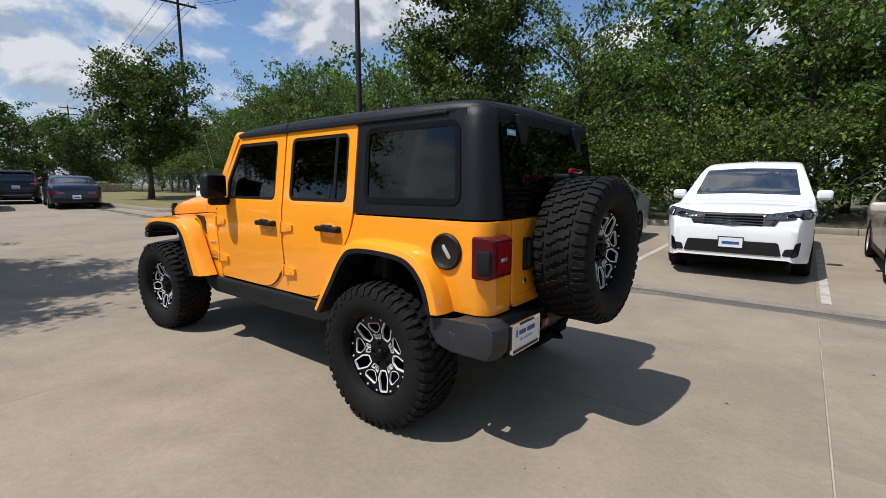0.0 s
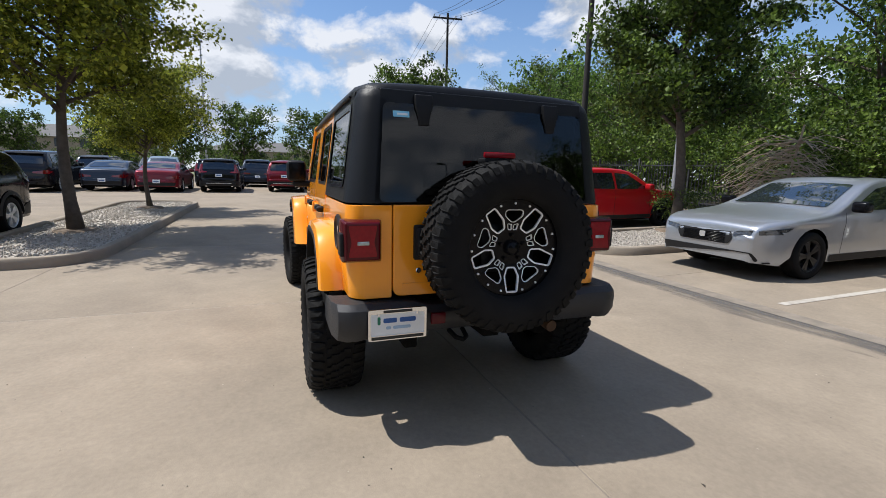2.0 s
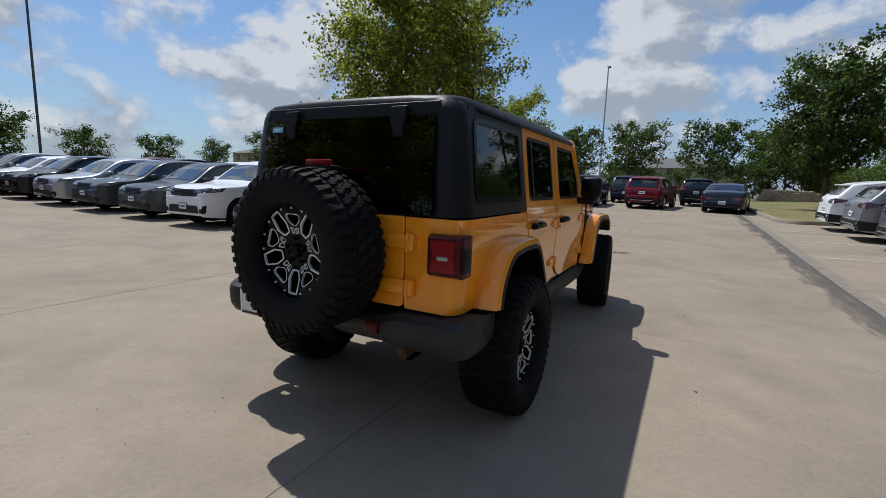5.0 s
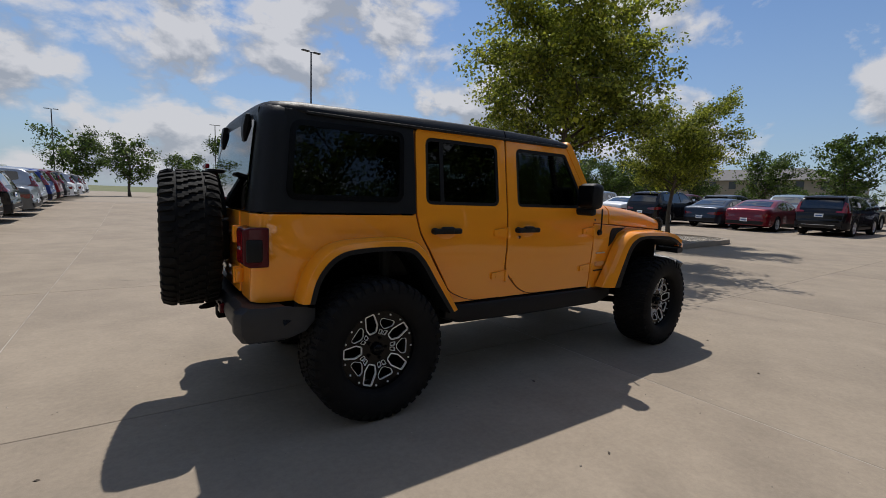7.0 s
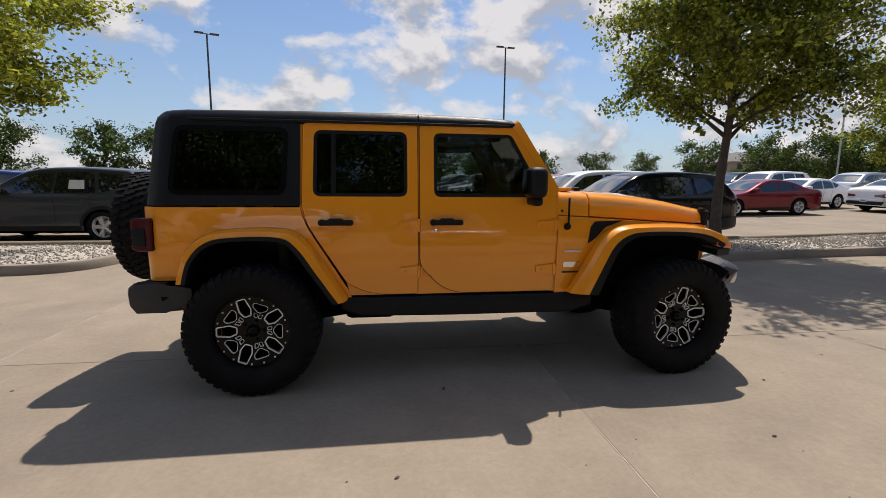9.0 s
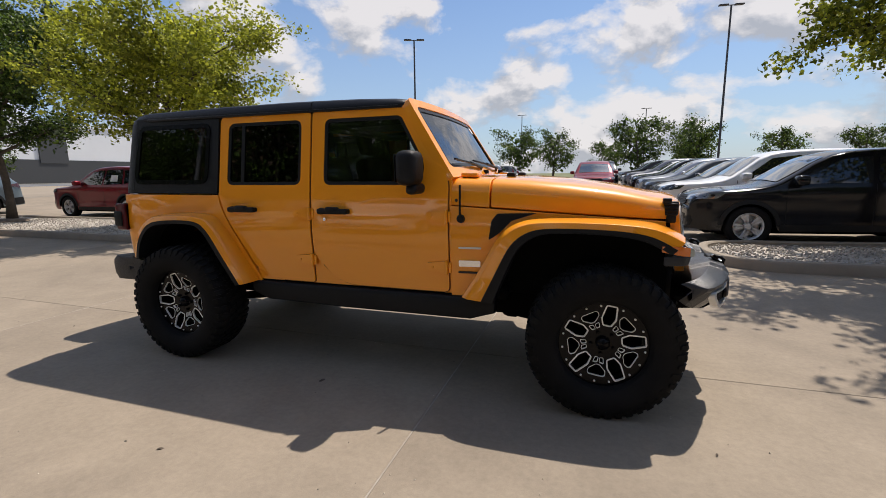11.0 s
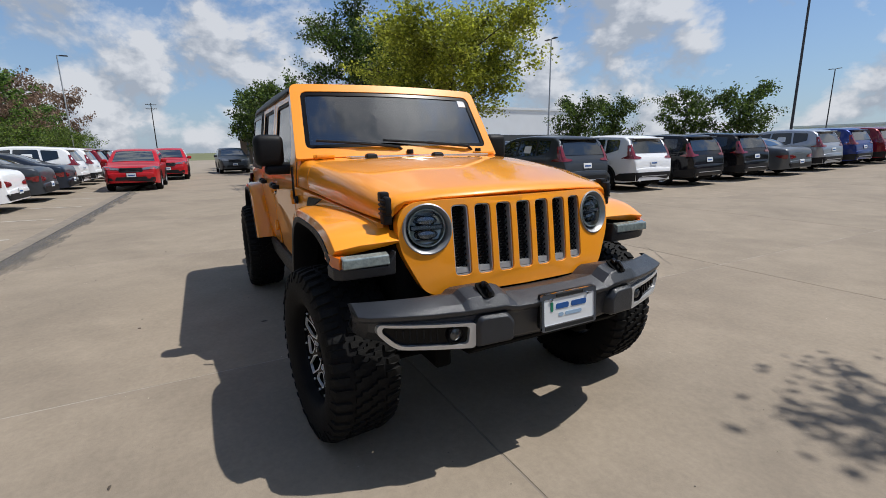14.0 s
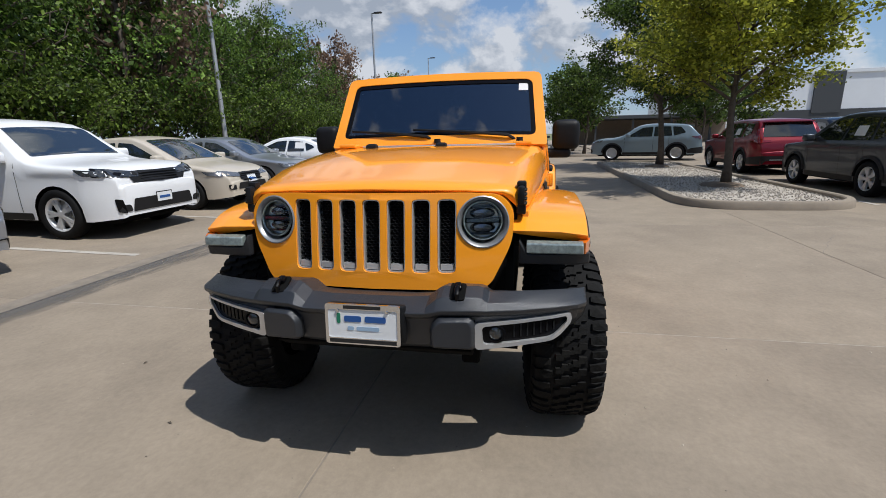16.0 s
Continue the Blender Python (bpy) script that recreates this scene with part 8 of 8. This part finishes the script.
def utility_pole(x, y, h, turn, arms=1, r=0.16):
    t = thing("utility_pole", pose(x, y, 0, 0, 0, turn), "dark wooden utility pole with a cross-arm", "utility pole", "utility poles")
    part("post", tube([(0, 0, -0.1), (0, 0, h * 0.5), (0, 0, h)], r, 10, taper=r * 0.62), M["pole_wood"], t)
    for k in range(arms):
        z = h - 0.45 - 1.1 * k
        part("cross_arm", bbox_bm(-1.35, 1.35, -0.07, 0.07, z - 0.07, z + 0.07, 0.015, 1), M["pole_wood"], t)
        for q in (-1.25, -0.75, 0.75, 1.25):
            part("insulator", moved(lathe([(0.0001, 0.22), (0.05, 0.20), (0.06, 0.10), (0.03, 0.05), (0.03, 0.0)], 10, "z"), Matrix.Translation((q, 0, z + 0.07))), M["galv"], t)
        part("arm_brace", tube([(-0.7, 0.06, z), (0, 0.09, z - 0.6)], 0.02, 5), M["galv"], t)
        part("arm_brace", tube([(0.7, 0.06, z), (0, 0.09, z - 0.6)], 0.02, 5), M["galv"], t)
    return t


P1, P2, P0 = Vector((38.5, -14.4, 15.4)), Vector((15.5, -12.75, 13.2)), Vector((105.0, -22.0, 15.0))
utility_pole(P1.x, P1.y, P1.z, 80)
utility_pole(P2.x, P2.y, P2.z, 80)
utility_pole(P0.x, P0.y, P0.z, 80, 2)
utility_pole(-150.0, -12.0, 15.0, 90, 2)


def wire(a, b, sag, name="overhead_wire"):
    pts = [a.lerp(b, k / 16) - Vector((0, 0, sag * 4 * (k / 16) * (1 - k / 16))) for k in range(17)]
    tagged(part(name, tube(pts, 0.014, 4), M["wire"]), "thin dark overhead cable between poles", "cable", "overhead cables")


for q in (-1.25, -0.75, 0.75, 1.25):
    off = Vector((0, q, -0.2))
    wire(P1 + off, P0 + off, 1.2)
    wire(P2 + off, P1 + off, 0.9)
    wire(P2 + off, Vector((-30, -16, 13)) + off, 1.0)
tagged(part("guy_wire", tube([(38.5, -14.4, 11.0), (31.0, -13.2, 0.2)], 0.012, 4), M["galv"]), "slanted steel guy wire bracing the pole", "cable")

fence = thing("metal_fence", pose(0, 0, 0), "black upright-bar metal fence before the woods", "fence")
pm = bpy.data.meshes.new("picket")
b = bbox_bm(-0.011, 0.011, -0.011, 0.011, 0.0, 1.75, 0.003, 1)
b.to_mesh(pm)
b.free()
pm.materials.append(M["bronze"])
for k in range(220):
    o = part("picket", pm, None, fence)
    o.location = (7.2 + k * 0.145, -12.95, 0.1)
for k in range(14):
    x = 7.1 + k * 2.42
    part("post", bbox_bm(x - 0.035, x + 0.035, -12.985, -12.915, 0.05, 1.95, 0.008, 1), M["bronze"], fence)
for z in (0.35, 1.65):
    part("rail", box(7.1, 38.6, -12.965, -12.935, z, z + 0.04), M["bronze"], fence)


def building(name, x0, x1, y0, y1, h, wall, label, floors=1, roof="flat", win=True, dark=()):
    t = thing(name, pose((x0 + x1) / 2, (y0 + y1) / 2, 0), label, "building", "far buildings")
    hx, hy = (x1 - x0) / 2, (y1 - y0) / 2
    part("wall", box(-hx, hx, -hy, hy, -0.1, h), M[wall], t)
    if roof == "hip":
        k = min(hx, hy) * 0.9
        b = bmesh.new()
        lo = [b.verts.new(p) for p in ((-hx - 0.6, -hy - 0.6, h), (hx + 0.6, -hy - 0.6, h), (hx + 0.6, hy + 0.6, h), (-hx - 0.6, hy + 0.6, h))]
        hi = [b.verts.new(p) for p in ((-hx + k, 0, h + 2.6), (hx - k, 0, h + 2.6))] if hx > hy else [b.verts.new(p) for p in ((0, -hy + k, h + 2.6), (0, hy - k, h + 2.6))]
        if hx > hy:
            for f in ((0, 1, 5, 4), (2, 3, 4, 5), (1, 2, 5), (3, 0, 4)):
                b.faces.new([(lo + hi)[i] for i in f])
        else:
            for f in ((1, 2, 5, 4), (3, 0, 4, 5), (0, 1, 4), (2, 3, 5)):
                b.faces.new([(lo + hi)[i] for i in f])
        b.faces.new(lo[::-1])
        part("roof", b, M["roof_grey"], t)
    else:
        part("parapet", box(-hx - 0.15, hx + 0.15, -hy - 0.15, hy + 0.15, h, h + 0.35), M["wall_pale"], t)
    if win:
        for fl_ in range(floors):
            z = 1.0 + fl_ * 3.0
            for s in (1, -1):
                n = int(2 * hx / 3.4)
                for k in range(n):
                    x = -hx + (k + 0.5) * 2 * hx / n
                    part("window", box(x - 0.6, x + 0.6, s * hy - 0.05, s * hy + 0.05, z, z + 1.4), M["window_far"], t)
                n = int(2 * hy / 3.4)
                for k in range(n):
                    y = -hy + (k + 0.5) * 2 * hy / n
                    part("window", box(s * hx - 0.05, s * hx + 0.05, y - 0.6, y + 0.6, z, z + 1.4), M["window_far"], t)
    return t


building("apartment_building", 92, 108, 22, 64, 5.6, "wall_brick", "long low brick apartment block with a grey roof", 2, "hip")
building("apartment_building", 74, 112, 84, 100, 5.8, "wall_brick", "long low brick apartment block with a grey roof", 2, "hip")
building("apartment_building", 112, 128, -10, 16, 5.6, "wall_brick", "low brick apartment block with a grey roof", 2, "hip")
d = building("showroom", -92, -58, 22, 62, 7.0, "wall_pale", "long pale flat-roofed dealership hall", 1, "flat", False)
part("showroom_glazing", box(17.0, 17.12, -16, 16, 0.3, 3.0), M["wall_dark"], d)
part("showroom_panel", box(16.95, 17.2, -9.5, -6.5, 2.6, 7.2), M["wall_dark"], d)
cn = thing("service_canopy", pose(-54.0, 13.0, 0), "dark flat service canopy on slim posts beside the hall", "canopy")
part("canopy_roof", bbox_bm(-3.5, 3.5, -10.0, 10.5, 2.75, 3.15, 0.04, 1), M["wall_dark"], cn)
for cy in (-9.5, -5.5, -1.5, 2.5, 6.5, 10.0):
    part("canopy_post", box(3.0, 3.2, cy - 0.1, cy + 0.1, -0.05, 2.76), M["wall_dark"], cn)
part("canopy_back_wall", box(-3.45, -3.25, -9.8, 10.3, -0.05, 2.76), M["wall_brick"], cn)
building("far_hall", -52, -24, 118, 132, 4.2, "wall_pale", "long pale hall beyond the car park", 1, "flat", False)

# small litter on the concrete
rnd = random.Random(8)
for x, y in ((-1.6, -0.69), (3.55, -1.13), (4.43, -0.75), (1.25, -0.98), (5.9, 1.9), (-2.1, 1.2), (0.3, 2.6), (4.6, 1.4), (5.0, 0.9), (-2.4, -1.9), (0.9, -1.9), (3.0, -1.8), (-1.2, 2.2), (6.4, -2.3)):
    b = bmesh.new()
    r = rnd.uniform(0.010, 0.022)
    a = rnd.uniform(0, 6.28)
    v = [b.verts.new((x + r * math.cos(a + t) * k, y + r * math.sin(a + t) * k, z)) for t, k, z in ((0, 1.5, 0.003), (0.7, 0.75, 0.008), (1.5, 0.42, 0.010), (2.6, 0.9, 0.006), (3.3, 1.3, 0.003), (4.4, 0.5, 0.009), (5.5, 0.7, 0.005))]
    b.faces.new(v)
    tagged(part("dry_leaf", b, M["bark"], smooth=0), "small curled brown leaf on the concrete", "leaf", "litter")


# loose grit and chips of stone on the slab round the vehicle
rg = random.Random(77)
gv, gf = [], []
for i in range(900):
    a, d = rg.uniform(0, 2 * math.pi), rg.uniform(0, 1) ** 0.7 * 6.5
    x, y = 1.4 + math.cos(a) * d * 1.2, math.sin(a) * d * 0.85
    if y < -4.6 or y > 3.6 or (x > 4.4 and y > 2.6):
        continue
    r = rg.uniform(0.002, 0.0055) * (1.6 if rg.random() < 0.06 else 1.0)
    o, k = len(gv), rg.uniform(0, 6.28)
    for q in range(4):
        gv.append((x + r * math.cos(k + q * 1.57) * rg.uniform(0.6, 1.3), y + r * math.sin(k + q * 1.57) * rg.uniform(0.6, 1.3), 0.002))
    gv.append((x + rg.uniform(-0.3, 0.3) * r, y + rg.uniform(-0.3, 0.3) * r, 0.002 + r * rg.uniform(0.5, 1.0)))
    gf += [(o + q, o + (q + 1) % 4, o + 4) for q in range(4)]
tagged(part("loose_grit", mesh_from("loose_grit", gv, gf, M["grit"]), None), "scattered pale and dark grit on the concrete", "grit", "", "stuff")


# low retaining wall of pale stone behind the verge
rw = random.Random(31)
sw = thing("stone_wall", pose(47.5, -9.2, 0.1, 0, 0, -8), "low retaining wall of pale brown field stone on the grass", "wall")
wall_core = loft([[(-0.25, y, -0.3), (0.25, y, -0.3), (0.25, y, h), (-0.25, y, h)] for y, h in ((2.2, 0.25), (1.7, 1.02), (-1.6, 0.92), (-3.4, 0.55))])
part("wall_core", wall_core, M["stone_pale"], sw)
for row in range(5):
    y = 2.0 - 0.12 * row
    while y > -3.2:
        w = rw.uniform(0.28, 0.62)
        hgt = 0.98 - max(0.0, (-1.4 - y)) * 0.2
        if 0.19 * row + 0.16 < hgt:
            part("stone", bbox_bm(-0.25 - rw.uniform(0.03, 0.09), -0.20, y - w + 0.02, y, 0.19 * row + 0.01, 0.19 * row + 0.185, 0.03, 1), M["stone_pale"], sw)
        y -= w


# ---- the lie of the land: the lot rises gently from its gutter towards the fence and the far end ----
RISE_X = [(2.06, 0.0), (6.23, 0.025), (10.40, 0.11), (14.57, 0.20), (18.74, 0.27), (22.91, 0.335), (27.08, 0.40), (31.25, 0.46), (35.42, 0.50)]
RISE_Y = [(-12.3, 0.20), (-8.1, 0.075), (-4.12, 0.0), (12.25, 0.02), (16.4, 0.10), (20.55, 0.21), (24.7, 0.32), (28.85, 0.40)]


def rise(x, y):
    return float(np.interp(x, [a for a, _ in RISE_X], [b for _, b in RISE_X]) + np.interp(y, [a for a, _ in RISE_Y], [b for _, b in RISE_Y]))


def slope(x, y):
    return Vector((rise(x + 0.8, y) - rise(x - 0.8, y), rise(x, y + 0.8) - rise(x, y - 0.8), 0)) / 1.6


def drape(ob):
    """Lays a mesh that is drawn in the lot's own coordinates over the rise."""
    me = ob.data
    n = len(me.vertices)
    co = np.empty(n * 3)
    me.vertices.foreach_get("co", co)
    co = co.reshape(-1, 3)
    if co[:, 0].max() < RISE_X[0][0] and co[:, 1].min() > -4.12 and co[:, 1].max() < 4.0:
        return
    if me.users > 1:
        me = ob.data = me.copy()
    if len(me.polygons) < 1500:
        b = bmesh.new()
        b.from_mesh(me)
        for ax, table in ((0, RISE_X), (1, RISE_Y)):
            for v, _ in table:
                if co[:, ax].min() < v - 0.02 and co[:, ax].max() > v + 0.02:
                    p = Vector((v, 0, 0)) if ax == 0 else Vector((0, v, 0))
                    bmesh.ops.bisect_plane(b, geom=b.verts[:] + b.edges[:] + b.faces[:], plane_co=p, plane_no=p.normalized(), dist=1e-4)
        for v in b.verts:
            v.co.z += rise(v.co.x, v.co.y)
        b.to_mesh(me)
        b.free()
    else:
        co[:, 2] += np.interp(co[:, 0], [a for a, _ in RISE_X], [b for _, b in RISE_X]) + np.interp(co[:, 1], [a for a, _ in RISE_Y], [b for _, b in RISE_Y])
        me.vertices.foreach_set("co", co.reshape(-1))
        me.update()


def lean_to(ob, x, y):
    g = slope(x, y)
    turn = Vector((0, 0, 1)).rotation_difference(Vector((-g.x, -g.y, 1)).normalized()).to_matrix().to_4x4()
    m = ob.matrix_basis.copy()
    p = m.translation.copy()
    m.translation = (0, 0, 0)
    ob.matrix_basis = Matrix.Translation(p + Vector((0, 0, rise(x, y)))) @ turn @ m


for ob in [o for o in bpy.context.scene.objects if o.parent is None and o.type in ("MESH", "EMPTY") and o is not jeep]:
    p = ob.matrix_basis.translation
    if p.length > 1e-6:
        if rise(p.x, p.y) > 0:
            if ob.name.split(".")[0] == "parked_car":
                lean_to(ob, p.x, p.y)
            else:
                ob.matrix_basis = Matrix.Translation((0, 0, rise(p.x, p.y))) @ ob.matrix_basis
        continue
    for o in [ob, *ob.children_recursive]:
        q = o.matrix_basis.translation
        if q.length > 1e-6:
            if rise(q.x, q.y) > 0:
                lean_to(o, q.x, q.y)
        elif o.type == "MESH":
            drape(o)
